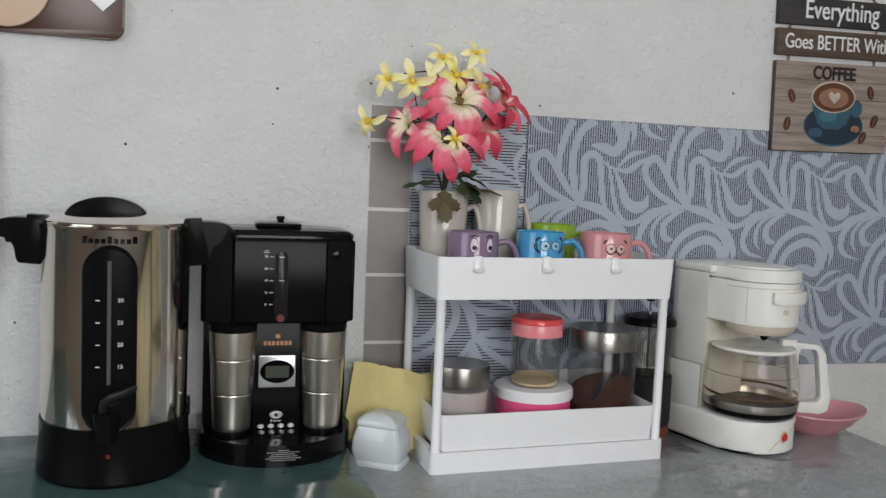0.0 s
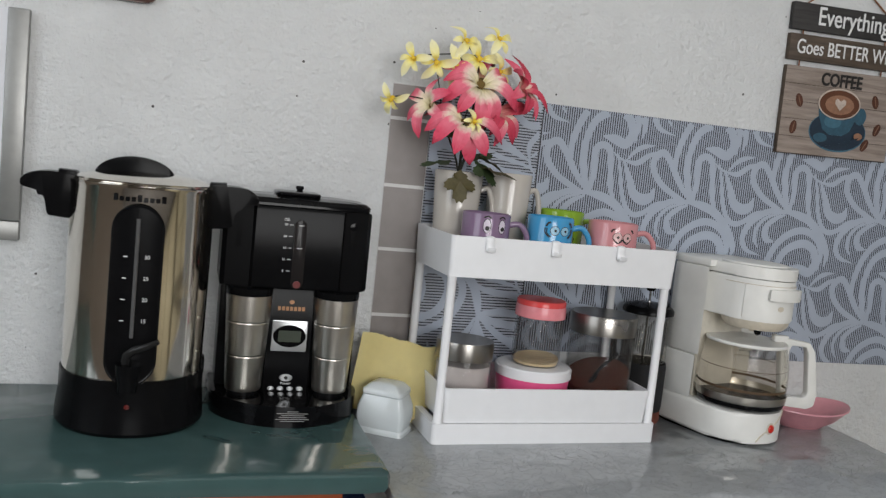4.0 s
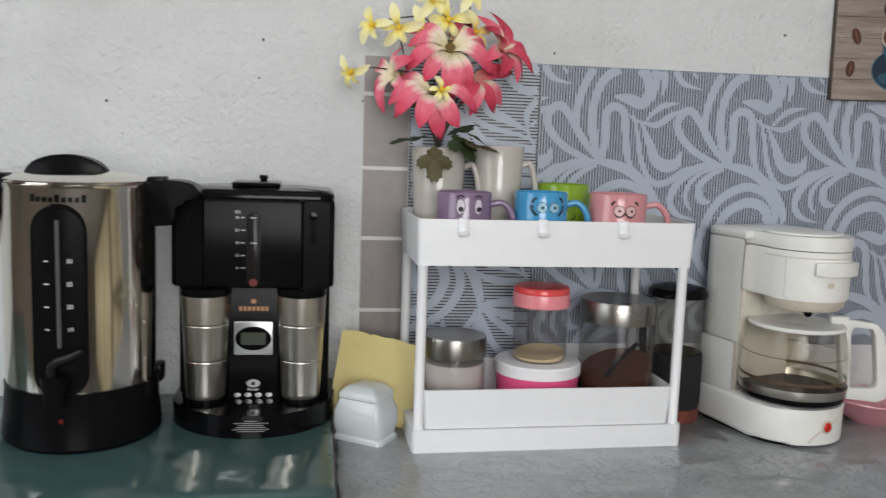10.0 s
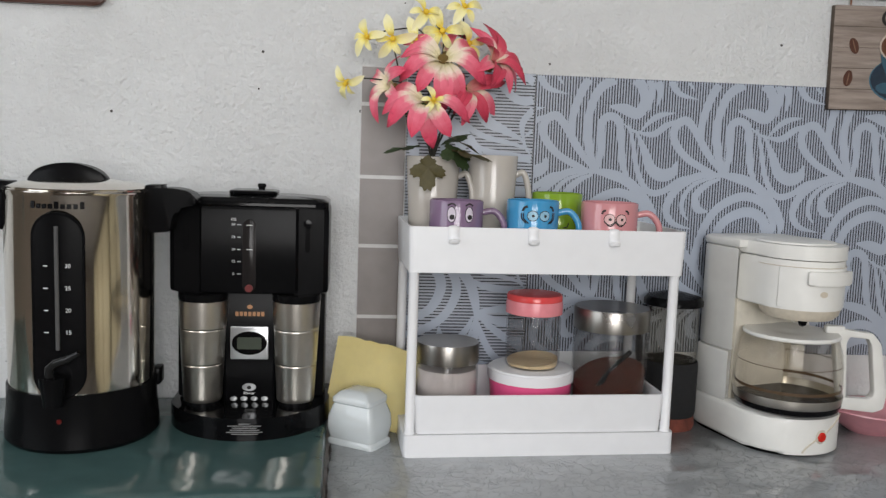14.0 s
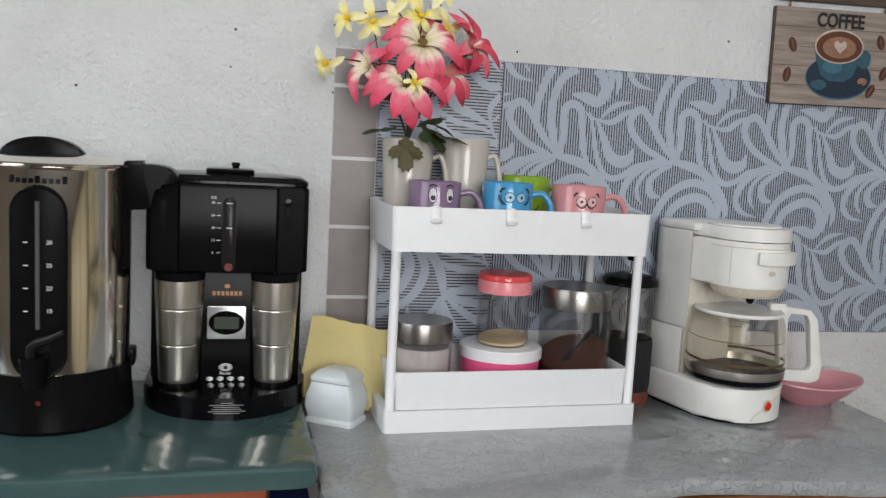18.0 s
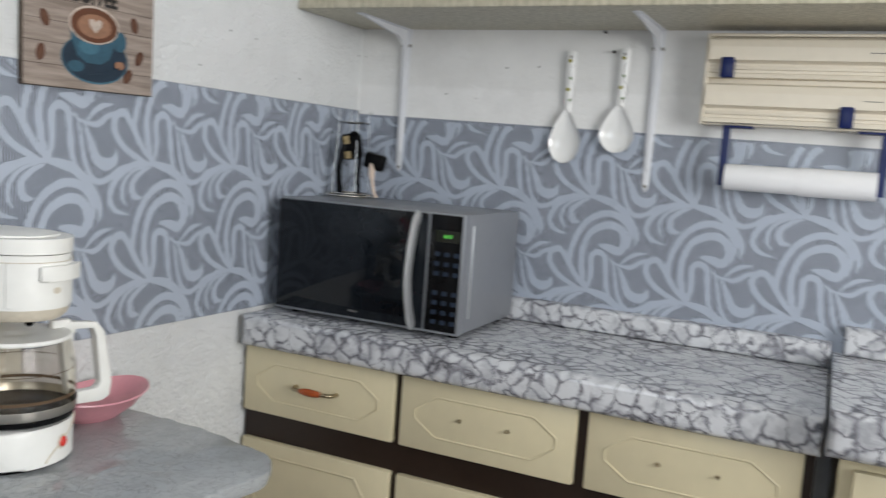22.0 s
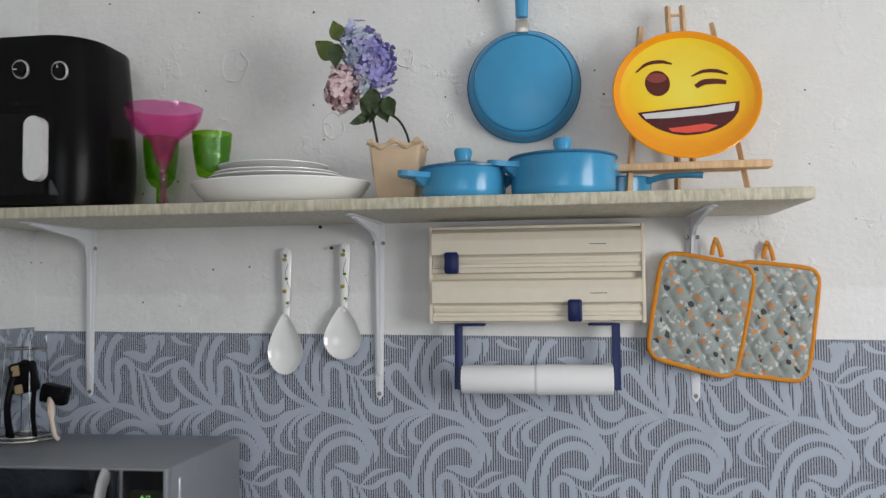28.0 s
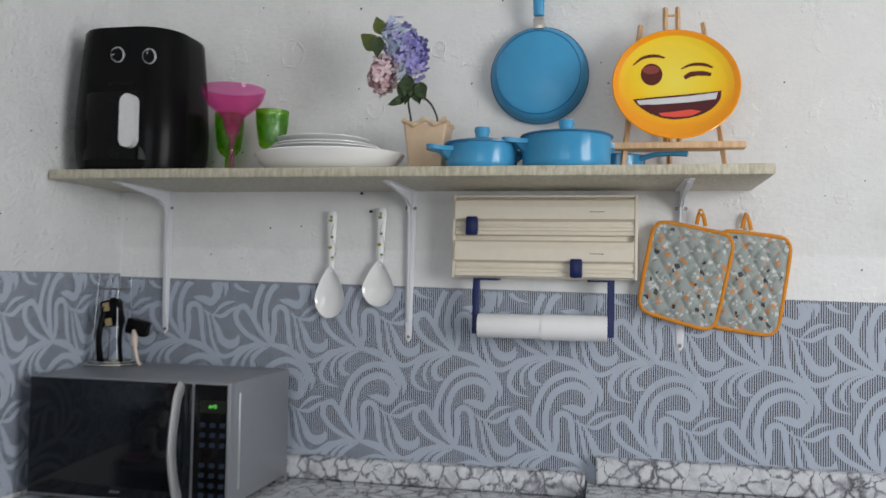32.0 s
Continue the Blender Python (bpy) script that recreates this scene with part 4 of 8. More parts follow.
def urn():
    u = thing("coffee_urn", pose(-0.3815, -0.165, GT), "tall stainless steel coffee urn with black base and handles", "coffee urn")
    part("base", lathe([(0.0, 0.0), (0.097, 0.0), (0.102, 0.006), (0.1015, 0.02), (0.0985, 0.05), (0.098, 0.078), (0.0, 0.078)], 64), BLACK_P, u, "black plastic base")
    part("body", lathe([(0.0955, 0.0785), (0.0965, 0.2), (0.097, 0.335), (0.0985, 0.338), (0.0985, 0.342), (0.094, 0.342)], 72), STEEL, u, "polished stainless steel cylinder")
    lid = part("lid", lathe([(0.093, 0.341), (0.094, 0.346), (0.075, 0.352), (0.04, 0.357), (0.0, 0.358)], 56), STEEL, u)
    arch = [(0.054 * math.cos(radians(a)), 0.03 * math.sin(radians(a))) for a in range(0, 181, 9)]
    part("lid_handle", moved(prism(arch, -0.011, 0.011, 0.003), at(-0.013, -0.005, 0.348, FACE_S)), BLACK_P, lid, "black half-round lid handle")
    gauge = part("gauge_panel", on_round(outline("stadium", 0.031, 0.12, 0, 8), 0.0968, 0.196, 0, 6, 0.004), BLACK_P, u, "black oval panel with cup marks")
    rim = outline("stadium", 0.031, 0.12, 0, 8)
    part("panel_edge", tube([(0.0995 * math.sin(x / 0.0968), -0.0995 * math.cos(x / 0.0968), 0.196 + y) for x, y in rim + rim[:1]], 0.0022, 6), BLACK_P, gauge)
    part("level_tube", tube([(0.0, -0.101, 0.14 + 0.02 * i) for i in range(9)], 0.0028, 10), mat("smoky_tube", (0.09, 0.09, 0.09), 0.1), gauge)
    for k, n in enumerate(("30", "25", "20", "15")):
        z = 0.249 - 0.0287 * k
        part("mark", on_round([(-0.0165, -0.0007), (-0.011, -0.0007), (-0.011, 0.0007), (-0.0165, 0.0007)], 0.1015, z), PRINT_W, gauge)
        part("number", text(n, 0.0074), PRINT_W, gauge, place=at(0.0135, -0.1011, z, Matrix.Rotation(radians(8), 4, "Z") @ FACE_S))
    for i in range(9):
        x, hi = -0.034 + 0.0077 * i, 0.0026 + 0.0032 * (i in (0, 4, 8))
        part("brand_stroke", on_round([(x, -0.003), (x + 0.0054, -0.003), (x + 0.0054, hi), (x, hi)], 0.0972, 0.3245, 0, 1), BLACK_P, u, smooth=False)
    tap = part("tap", lathe([(0.0, 0.0), (0.012, 0.0), (0.016, 0.03), (0.017, 0.038), (0.0, 0.038)], 20), BLACK_P, u, "black pouring tap", at(0.0, -0.122, 0.072))
    part("spout_neck", tube([(0, 0.026, 0.028), (0, 0.012, 0.028), (0, 0.0, 0.026)], 0.011, 12), BLACK_P, tap)
    part("tap_lever", tube([(-0.004, 0.0, 0.038), (-0.003, -0.002, 0.05), (0.006, -0.006, 0.058), (0.022, -0.01, 0.064), (0.036, -0.012, 0.072)], [0.006, 0.006, 0.0055, 0.005, 0.0035], 10), mat("smoky_lever", (0.015, 0.015, 0.015), 0.12, spec=0.25), tap, "smoky see-through lever")
    part("pilot_light", lathe([(0.0, 0.002), (0.003, 0.0015), (0.0035, 0.0)], 12), mat("unlit_red_lens", (0.12, 0.008, 0.006), 0.3), u, "red pilot light", at(0.0, -0.1015, 0.045, FACE_S))
    arm = [(q.x, q.y) for q in curve_pts([(0.088, 0.345, 0), (0.12, 0.348, 0), (0.144, 0.345, 0), (0.155, 0.338, 0), (0.159, 0.33, 0), (0.156, 0.325, 0), (0.148, 0.3235, 0), (0.134, 0.319, 0), (0.127, 0.31, 0), (0.1245, 0.299, 0), (0.123, 0.29, 0), (0.118, 0.287, 0)], 4)] + [(0.0945, 0.285)]
    for s in (-1, 1):
        h = part("side_handle", moved(prism(arm, -0.021, 0.021, 0.0035), Matrix(((s, 0, 0, 0), (0, 0, 1, 0), (0, 1, 0, 0), (0, 0, 0, 1)))), BLACK_P, u, "black moulded side handle")
        part("hinge_block", moved(prism([(0.084, 0.342), (0.112, 0.342), (0.112, 0.352), (0.09, 0.351)], -0.016, 0.016, 0.002), Matrix(((s, 0, 0, 0), (0, 0, 1, 0), (0, 1, 0, 0), (0, 0, 0, 1)))), BLACK_P, h)
    part("rear_cord_socket", box(0.088, 0.1, 0.02, 0.05, 0.06, 0.085, 0.003), BLACK_P, u)


urn()


def steel_mug(parent, x):
    m = part("travel_mug", lathe([(0.0, 0.0), (0.0265, 0.0), (0.0275, 0.004), (0.0277, 0.006), (0.03, 0.0525), (0.0302, 0.054), (0.0296, 0.0553), (0.0304, 0.0566), (0.0306, 0.0585), (0.0326, 0.1045), (0.0328, 0.106), (0.0322, 0.1073), (0.033, 0.1086), (0.0331, 0.1105), (0.0345, 0.147), (0.0345, 0.148)], 40), STEEL_B, parent, "brushed steel travel mug with two bands", at(x, -0.137, 0.038))
    part("mug_lid", lathe([(0.034, 0.1485), (0.035, 0.152), (0.035, 0.159), (0.0, 0.16)], 40), BLACK_P, m)
    part("mug_foot", lathe([(0.0, -0.006), (0.024, -0.006), (0.024, 0.0005), (0.0, 0.0005)], 32), BLACK_P, m)


def twin_brewer():
    g = thing("twin_coffee_brewer", pose(-0.156, 0.0, GT), "black twin coffee brewer with two brushed steel travel mugs", "coffee maker")
    base = [(x, y) for x, y in outline("ellipse", 0.117, 0.115, n=12) if y <= 0]
    base = [(0.117, 0.075)] + [(x, y) for x, y in sorted(base, key=lambda p: -p[0])] + [(-0.117, 0.075)]
    part("base", moved(prism(base, 0.0, 0.032, 0.006), at(0, -0.1, 0)), BLACK_G, g, "black base plate with rounded front")
    tank = [(-0.113, -0.135), (-0.113, -0.03), (-0.1, -0.02), (0.1, -0.02), (0.113, -0.03), (0.113, -0.135), (0.106, -0.142), (0.07, -0.145), (0.066, -0.152), (-0.066, -0.152), (-0.07, -0.145), (-0.106, -0.142)]
    t = part("tank", prism(tank, 0.197, 0.323, 0.005), BLACK_P, g, "black water tank")
    part("tank_lid", moved(loft([[(x * s, -0.082 + y * s, z) for x, y in outline("round", 0.112, 0.06, 0.02, 4)] for s, z in ((1.0, 0.3235), (1.0, 0.33), (0.94, 0.335), (0.6, 0.338))]), Matrix()), BLACK_G, t)
    part("lid_hump", prism(shifted(outline("round", 0.035, 0.035, 0.012, 4), 0.0, -0.08), 0.338, 0.344, 0.003), BLACK_G, t)
    part("lid_knob", lathe([(0.0, 0.0165), (0.006, 0.016), (0.0068, 0.012), (0.0045, 0.009), (0.0075, 0.006), (0.0075, 0.0)], 20), BLACK_P, t, place=at(0.007, -0.05, 0.336))
    part("front_panel", prism([(-0.034, -0.098), (-0.034, -0.03), (0.034, -0.03), (0.034, -0.098), (0.03, -0.104), (-0.03, -0.104)], 0.03, 0.197, 0.003), BLACK_G, g)
    col = part("control_column", prism([(-0.037, -0.128), (-0.035, -0.105), (0.035, -0.105), (0.037, -0.128), (0.034, -0.131), (-0.034, -0.131)], 0.03, 0.198, 0.002), BLACK_P, g, "glossy black control column")
    disp = part("display_plate", moved(prism(outline("round", 0.0275, 0.0245, 0.002, 3), 0, 0.003, 0.0008), at(0, -0.131, 0.121, FACE_S)), SILVER_P, col, "silver plate with an oval display")
    part("display_ring", moved(prism(outline("ellipse", 0.0255, 0.0175), 0.003, 0.0045, 0.0006), at(0, -0.131, 0.121, FACE_S)), BLACK_G, disp)
    part("lcd", moved(prism(outline("round", 0.0175, 0.009, 0.002, 3), 0.0045, 0.0052), at(0, -0.131, 0.121, FACE_S)), mat("grey_lcd", (0.06, 0.07, 0.055), 0.2), disp, "grey switched-off display")
    pb = part("power_button", moved(prism(outline("ellipse", 0.0102, 0.0056), 0, 0.0025, 0.0008), at(0.0, -0.131, 0.054, FACE_S)), SILVER_P, col)
    part("button_mark", moved(prism(outline("ellipse", 0.003, 0.0028), 0.0025, 0.0031), at(0.0, -0.131, 0.054, FACE_S)), PRINT_K, pb)
    part("word", text("Power", 0.0062), PRINT_W, col, place=at(0.0, -0.1313, 0.0445, FACE_S))
    for i, w in enumerate(("Prog", "Clock", "Hour", "Min")):
        x = -0.0225 + 0.015 * i
        part("button", moved(prism(outline("ellipse", 0.0052, 0.0032), 0, 0.002, 0.0006), at(x, -0.131, 0.0365, FACE_S)), SILVER_P, col)
        part("word", text(w, 0.0056), PRINT_W, col, place=at(x, -0.1313, 0.0292, FACE_S))
    for i in range(7):
        part("brand_stroke", moved(box(-0.0022, 0.0022, -0.0032, 0.0032, 0, 0.0005), at(-0.0186 + 0.0062 * i, -0.131, 0.164, FACE_S)), PRINT_GOLD, col, smooth=False)
    part("brand_emblem", moved(prism(outline("ellipse", 0.0042, 0.0034, n=2), 0, 0.0005), at(0, -0.131, 0.1745, FACE_S)), PRINT_GOLD, col, smooth=False)
    win = part("water_gauge", moved(prism(outline("stadium", 0.0095, 0.053, 0, 6), 0, 0.003, 0.001), at(0.001, -0.152, 0.252, FACE_S)), mat("smoky_gauge", (0.016, 0.014, 0.014), 0.2, spec=0.2), t, "smoky water gauge")
    part("float", moved(prism(outline("ellipse", 0.0055, 0.0055), 0.003, 0.0042), at(0.001, -0.152, 0.206, FACE_S)), mat("dull_red", (0.13, 0.012, 0.012), 0.3), win, "red float")
    for z in (0.297, 0.262):
        part("level_line", moved(bars([0.008], 0.0009, 0.002), at(0.001, -0.1552, z, FACE_S)), PRINT_W, win, smooth=False)
    for i, n in enumerate(("30", "24", "18", "12", "6")):
        z = 0.297 - 0.0177 * i
        part("tick", moved(bars([0.0055], 0.0008, 0.002), at(-0.0135, -0.1523, z, FACE_S)), PRINT_W, t, smooth=False)
        part("number", text(n, 0.0052), PRINT_W, t, place=at(-0.0215, -0.1523, z, FACE_S))
    part("number", text("OZ.", 0.0052), PRINT_W, t, place=at(-0.0205, -0.1523, 0.3045, FACE_S))
    nt_ = part("note_label", moved(bars([0.016, 0.046, 0.034, 0.04, 0.05, 0.036], 0.0008, 0.0021), at(0.004, -0.2162, 0.0255, FACE_S)), mat("grey_print", (0.32, 0.32, 0.32), 0.5), g, "lines of small white print too fine to read", smooth=False)
    steel_mug(g, -0.066)
    steel_mug(g, 0.068)
    for s in (-1, 1):
        part("mug_bay", box(*sorted((s * 0.036, s * 0.108)), -0.105, -0.02, 0.0325, 0.1965, 0.003), BLACK_P, g)
        part("side_slot", moved(prism(outline("stadium", 0.0035, 0.02, 0, 5), 0, 0.0012), at(s * 0.086 - 0.003, -0.1445, 0.278, FACE_S)), BLACK_G, t)
    part("selector", lathe([(0.0, 0.006), (0.006, 0.005), (0.0065, 0.0)], 16), BLACK_G, t, place=at(0.083, -0.1445, 0.3, FACE_S))


twin_brewer()

hold = thing("napkin_holder", pose(0.008, -0.137, ST, 0, 0, -33), "pale grey-white glazed ceramic napkin holder with a house-shaped top", "napkin holder")
rings = [[(x * s, y * d - 0.004 * q, z) for x, y in outline("round", 0.046, 0.022, 0.008, 4)] for s, d, z, q in ((1.06, 1.1, 0.0, 0), (1.06, 1.1, 0.006, 0), (0.98, 1.0, 0.01, 0), (1.06, 1.2, 0.03, 0), (1.02, 1.2, 0.05, 0), (0.86, 0.95, 0.071, 0), (0.88, 1.05, 0.074, 0), (0.88, 1.05, 0.081, 0), (0.6, 0.8, 0.092, 0), (0.3, 0.5, 0.095, 0))]
GLAZE = mat("pale_glaze", (0.6, 0.64, 0.65), 0.1, 0, 0.02, 8, coat=0.4)
part("foot_rim", loft(rings[:3]), GLAZE, hold)
part("body", loft(rings[2:7]), GLAZE, hold)
part("roof", loft(rings[6:]), GLAZE, hold)
hold.scale = (0.84, 1.2, 0.87)


def napkin(k):
    bm = bmesh.new()
    n, m = 12, 10
    grid = []
    for i in range(n + 1):
        for j in range(m + 1):
            u, v = i / n - 0.5, j / m
            y = 0.006 * noise.noise(Vector((u * 4, v * 3, k * 2.3))) + 0.012 * u * u * (1 - v)
            grid.append(bm.verts.new((u * (0.132 + 0.004 * v), y, v * 0.124 + 0.006 * noise.noise(Vector((u * 5, k, 0.3))))))
    for i in range(n):
        for j in range(m):
            a = i * (m + 1) + j
            bm.faces.new((grid[a], grid[a + m + 1], grid[a + m + 2], grid[a + 1]))
    bmesh.ops.solidify(bm, geom=list(bm.faces), thickness=0.004)
    return bm


nap = thing("napkin_stack", pose(0.018, -0.098, ST + 0.0165, -12, 11, -8), "folded soft yellow paper napkins standing behind the holder", "napkins")
for k in range(5):
    part("napkin", napkin(k), YELLOW_N, nap, place=pose(0.002 * k, 0.0055 * k - 0.008, -0.002 * k, 0, 1.2 * k - 2, 0))

# ---- the two-tier rack and what stands on it ----
RX0, RX1, RY0, RY1 = 0.07, 0.476, -0.207, -0.02


def tray(x0, x1, y0, y1, z0, z1, wall=0.003, flare=0.0):
    """An open tray with thin walls and rounded corners."""
    bm = bmesh.new()
    cx, cy, a, b = (x0 + x1) / 2, (y0 + y1) / 2, (x1 - x0) / 2, (y1 - y0) / 2
    sets = [(0, z0), (flare, z1), (flare - wall, z1), (-wall, z0 + wall)]
    rr = [[bm.verts.new((cx + x, cy + y, z)) for x, y in outline("round", a + d, b + d, 0.008, 4)] for d, z in sets]
    n = len(rr[0])
    for p, q in zip(rr, rr[1:]):
        for i in range(n):
            bm.faces.new((p[i], p[(i + 1) % n], q[(i + 1) % n], q[i]))
    bm.faces.new(list(reversed(rr[0]))), bm.faces.new(rr[-1])
    return bm


rack = thing("two_tier_rack", pose(0, 0, 0), "white plastic two-tier countertop rack with slim posts and side hooks", "rack")
part("base_frame", tray(RX0, RX1, RY0, RY1, ST, ST + 0.033, 0.012), WHITE_P, rack)
part("lower_tray", tray(RX0 + 0.0175, RX1 - 0.0205, RY0 + 0.004, RY1 - 0.01, ST + 0.034, ST + 0.091, 0.0025, 0.003), WHITE_P, rack)
part("upper_tray", tray(RX0 + 0.001, RX1 - 0.001, RY0 + 0.001, RY1, 1.021, 1.086, 0.003, 0.002), WHITE_P, rack)
for x in (RX0 + 0.009, RX1 - 0.012):
    for y in (RY0 + 0.008, RY1 - 0.009):
        part("post", tube([(x, y, ST + 0.0335), (x, y, ST + 0.036), (x, y, 1.018), (x, y, 1.0215)], [0.0085, 0.0072, 0.0072, 0.0085], 14), WHITE_P, rack)
for x in (0.132, 0.246, 0.365):
    pts = curve_pts([(x, RY0 + 0.004, 1.083), (x, RY0 + 0.0, 1.0865), (x, RY0 - 0.0035, 1.084), (x, RY0 - 0.0036, 1.074), (x, RY0 - 0.006, 1.066), (x, RY0 - 0.01, 1.0655), (x, RY0 - 0.012, 1.07)], 4)
    part("hook", tube(pts, 0.0021, 10, 3.6), WHITE_P, rack, "translucent white clip-on hook")
rack.matrix_world = at(0.07, -0.207, 0) @ Matrix.Rotation(radians(2.0), 4, "Z") @ at(-0.07, 0.207, 0)
UF, LF = 1.0245, ST + 0.037  # floors of the upper and lower trays


def mug(name, x, y, r, h, material, label, spout=0.0, handle=0.0, stool=UF):
    m = thing(name, pose(x, y, stool), label, "mug", "mugs on the rack")
    prof = [(0.0, 0.003), (r * 0.7, 0.0), (r * 0.82, 0.002), (r * 0.94, 0.012), (r, 0.03), (r, h - 0.002), (r - 0.001, h), (r - 0.003, h - 0.001), (r - 0.004, 0.014), (r * 0.6, 0.007), (0.0, 0.007)]
    if spout:
        prof = [(0.0, 0.003), (r * 0.78, 0.0), (r * 0.82, 0.003), (r * 0.9, h * 0.5), (r, h - 0.002), (r - 0.001, h), (r - 0.003, h - 0.001), (r * 0.86, h * 0.5), (r * 0.75, 0.01), (0.0, 0.009)]
    b = part("body", lathe(prof, 44), material, m)
    g = radians(handle)
    c, s = math.cos(g), math.sin(g)
    top, low, out = h * 0.82, h * 0.28, r * 0.78 if not spout else r * 0.5
    pts = curve_pts([((r - 0.003) * c, (r - 0.003) * s, top), ((r + out * 0.55) * c, (r + out * 0.55) * s, top + 0.002), ((r + out) * c, (r + out) * s, (top + low) / 2 + 0.008), ((r + out * 0.75) * c, (r + out * 0.75) * s, low + 0.004), ((r - 0.004) * c, (r - 0.004) * s, low - 0.004)], 6)
    part("handle", tube(pts, 0.0048, 12, 1.0), material, m)
    return m


def goggle(m, r, z, turn, gap, a, b, tilt, pupil, fill):
    """Two cartoon-like printed eyes: white ovals, dark rims and pupils."""
    for s in (-1, 1):
        dx = s * gap
        part("printed_eye_rim", on_round(shifted(outline("ellipse", a + 0.001, b + 0.001, n=5), dx, 0), r, z, turn, 3, 0.0004), PRINT_K, m)
        part("printed_eye", on_round(shifted(outline("ellipse", a, b, n=5), dx, 0), r, z, turn, 3, 0.0007), fill, m)
        part("printed_pupil", on_round(shifted(outline("ellipse", pupil, pupil, n=4), dx + 0.0008, -b * 0.35 if tilt == 0 else 0), r, z, turn, 2, 0.001), PRINT_K, m)


mp = mug("purple_mug", 0.141, -0.152, 0.0395, 0.097, PURPLE_M, "purple glazed mug with two long printed eyes", 0, -8)
goggle(mp, 0.0395, 0.078, 2, 0.0128, 0.0056, 0.0105, 0, 0.0037, mat("pale_lilac_print", (0.66, 0.6, 0.68), 0.2))
for s in (-1, 1):
    part("printed_brow", arc_on_round([(s * 0.0125 - 0.006, 0.0115), (s * 0.0125, 0.0145), (s * 0.0125 + 0.006, 0.0115)], 0.0011, 0.0395, 0.079, 2), PRINT_K, mp)
mb = mug("blue_mug", 0.254, -0.152, 0.0385, 0.1, BLUE_M, "sky blue glazed mug with ringed printed eyes", 0, -12)
goggle(mb, 0.0385, 0.079, 2, 0.0088, 0.0072, 0.0068, 1, 0.0022, mat("pale_blue_print", (0.3, 0.52, 0.66), 0.2))
for s in (-1, 1):
    for d in (0.0105, 0.0135):
        part("printed_ring", arc_on_round([(s * (0.004 + d), -0.011), (s * (0.011 + d), -0.004), (s * (0.0115 + d), 0.004)], 0.0009, 0.0385, 0.079, 2), PRINT_K, mb)
    part("printed_brow", arc_on_round([(s * 0.0165, 0.0135), (s * 0.021, 0.0115), (s * 0.0235, 0.0065)], 0.0016, 0.0385, 0.079, 2), PRINT_K, mb)
part("printed_nose", moved(lathe([(0.0, 0.006), (0.005, 0.004), (0.006, 0.0)], 14), at(0, -0.038, 0.055, FACE_S)), BLUE_M, mb)
mk = mug("pink_mug", 0.37, -0.152, 0.042, 0.1, PINK_M, "rose pink glazed mug with ringed printed eyes and a grin", 0, -10)
goggle(mk, 0.042, 0.077, -4, 0.0086, 0.0072, 0.0072, 1, 0.0022, mat("pale_pink_print", (0.68, 0.44, 0.43), 0.2))
for s in (-1, 1):
    part("printed_ring", arc_on_round([(s * 0.0075 - 0.0085, -0.003), (s * 0.0075, -0.0098), (s * 0.0075 + 0.0085, -0.003)], 0.0009, 0.042, 0.077, -4), PRINT_K, mk)
    part("printed_brow", arc_on_round([(s * 0.014, 0.013), (s * 0.018, 0.0115), (s * 0.0195, 0.0075)], 0.0014, 0.042, 0.077, -4), PRINT_K, mk)
part("printed_mouth", arc_on_round([(0.002, -0.0175), (0.006, -0.0185), (0.0095, -0.0155)], 0.0013, 0.042, 0.077, -4), PRINT_K, mk)
mg = mug("green_mug", 0.31, -0.07, 0.04, 0.108, GREEN_M, "lime green glazed mug with a printed face, behind the blue one", 0, 0)
part("printed_brow", arc_on_round([(0.005, 0.014), (0.009, 0.012), (0.011, 0.008)], 0.0011, 0.04, 0.072, 0), PRINT_K, mg)
part("printed_mouth", arc_on_round([(0.002, -0.016), (0.008, -0.014), (0.01, -0.008)], 0.0009, 0.04, 0.072, 0), PRINT_K, mg)
mug("tall_cup", 0.1125, -0.073, 0.0415, 0.158, STONEWARE, "tall cream stoneware cup holding artificial flowers", 1.0, -12)
mug("tall_cup", 0.2055, -0.07, 0.0388, 0.163, STONEWARE, "tall cream stoneware cup", 1.0, -6)


# artificial flowers
def petal(length, width, cup, droop, point=4.5):
    """A cloth petal: narrow at its foot, broad towards a blunt tip, creased along the middle."""
    bm = bmesh.new()
    n, m = 10, 6
    grid = []
    for i in range(n + 1):
        t = i / n
        w = width * max(0.05, 1.12 * t ** 0.55 * (1 - t ** point) ** 0.6 + 0.12 * (1 - t))
        for j in range(m + 1):
            q = j / m * 2 - 1
            grid.append(bm.verts.new((length * t, w * q, cup * math.sin(t * 2.2) * length - droop * t * t * length + 0.35 * w * q * q + 0.05 * width * math.cos(q * 9))))
    for i in range(n):
        for j in range(m):
            a = i * (m + 1) + j
            bm.faces.new((grid[a], grid[a + 1], grid[a + m + 2], grid[a + m + 1]))
    return finish(bm)


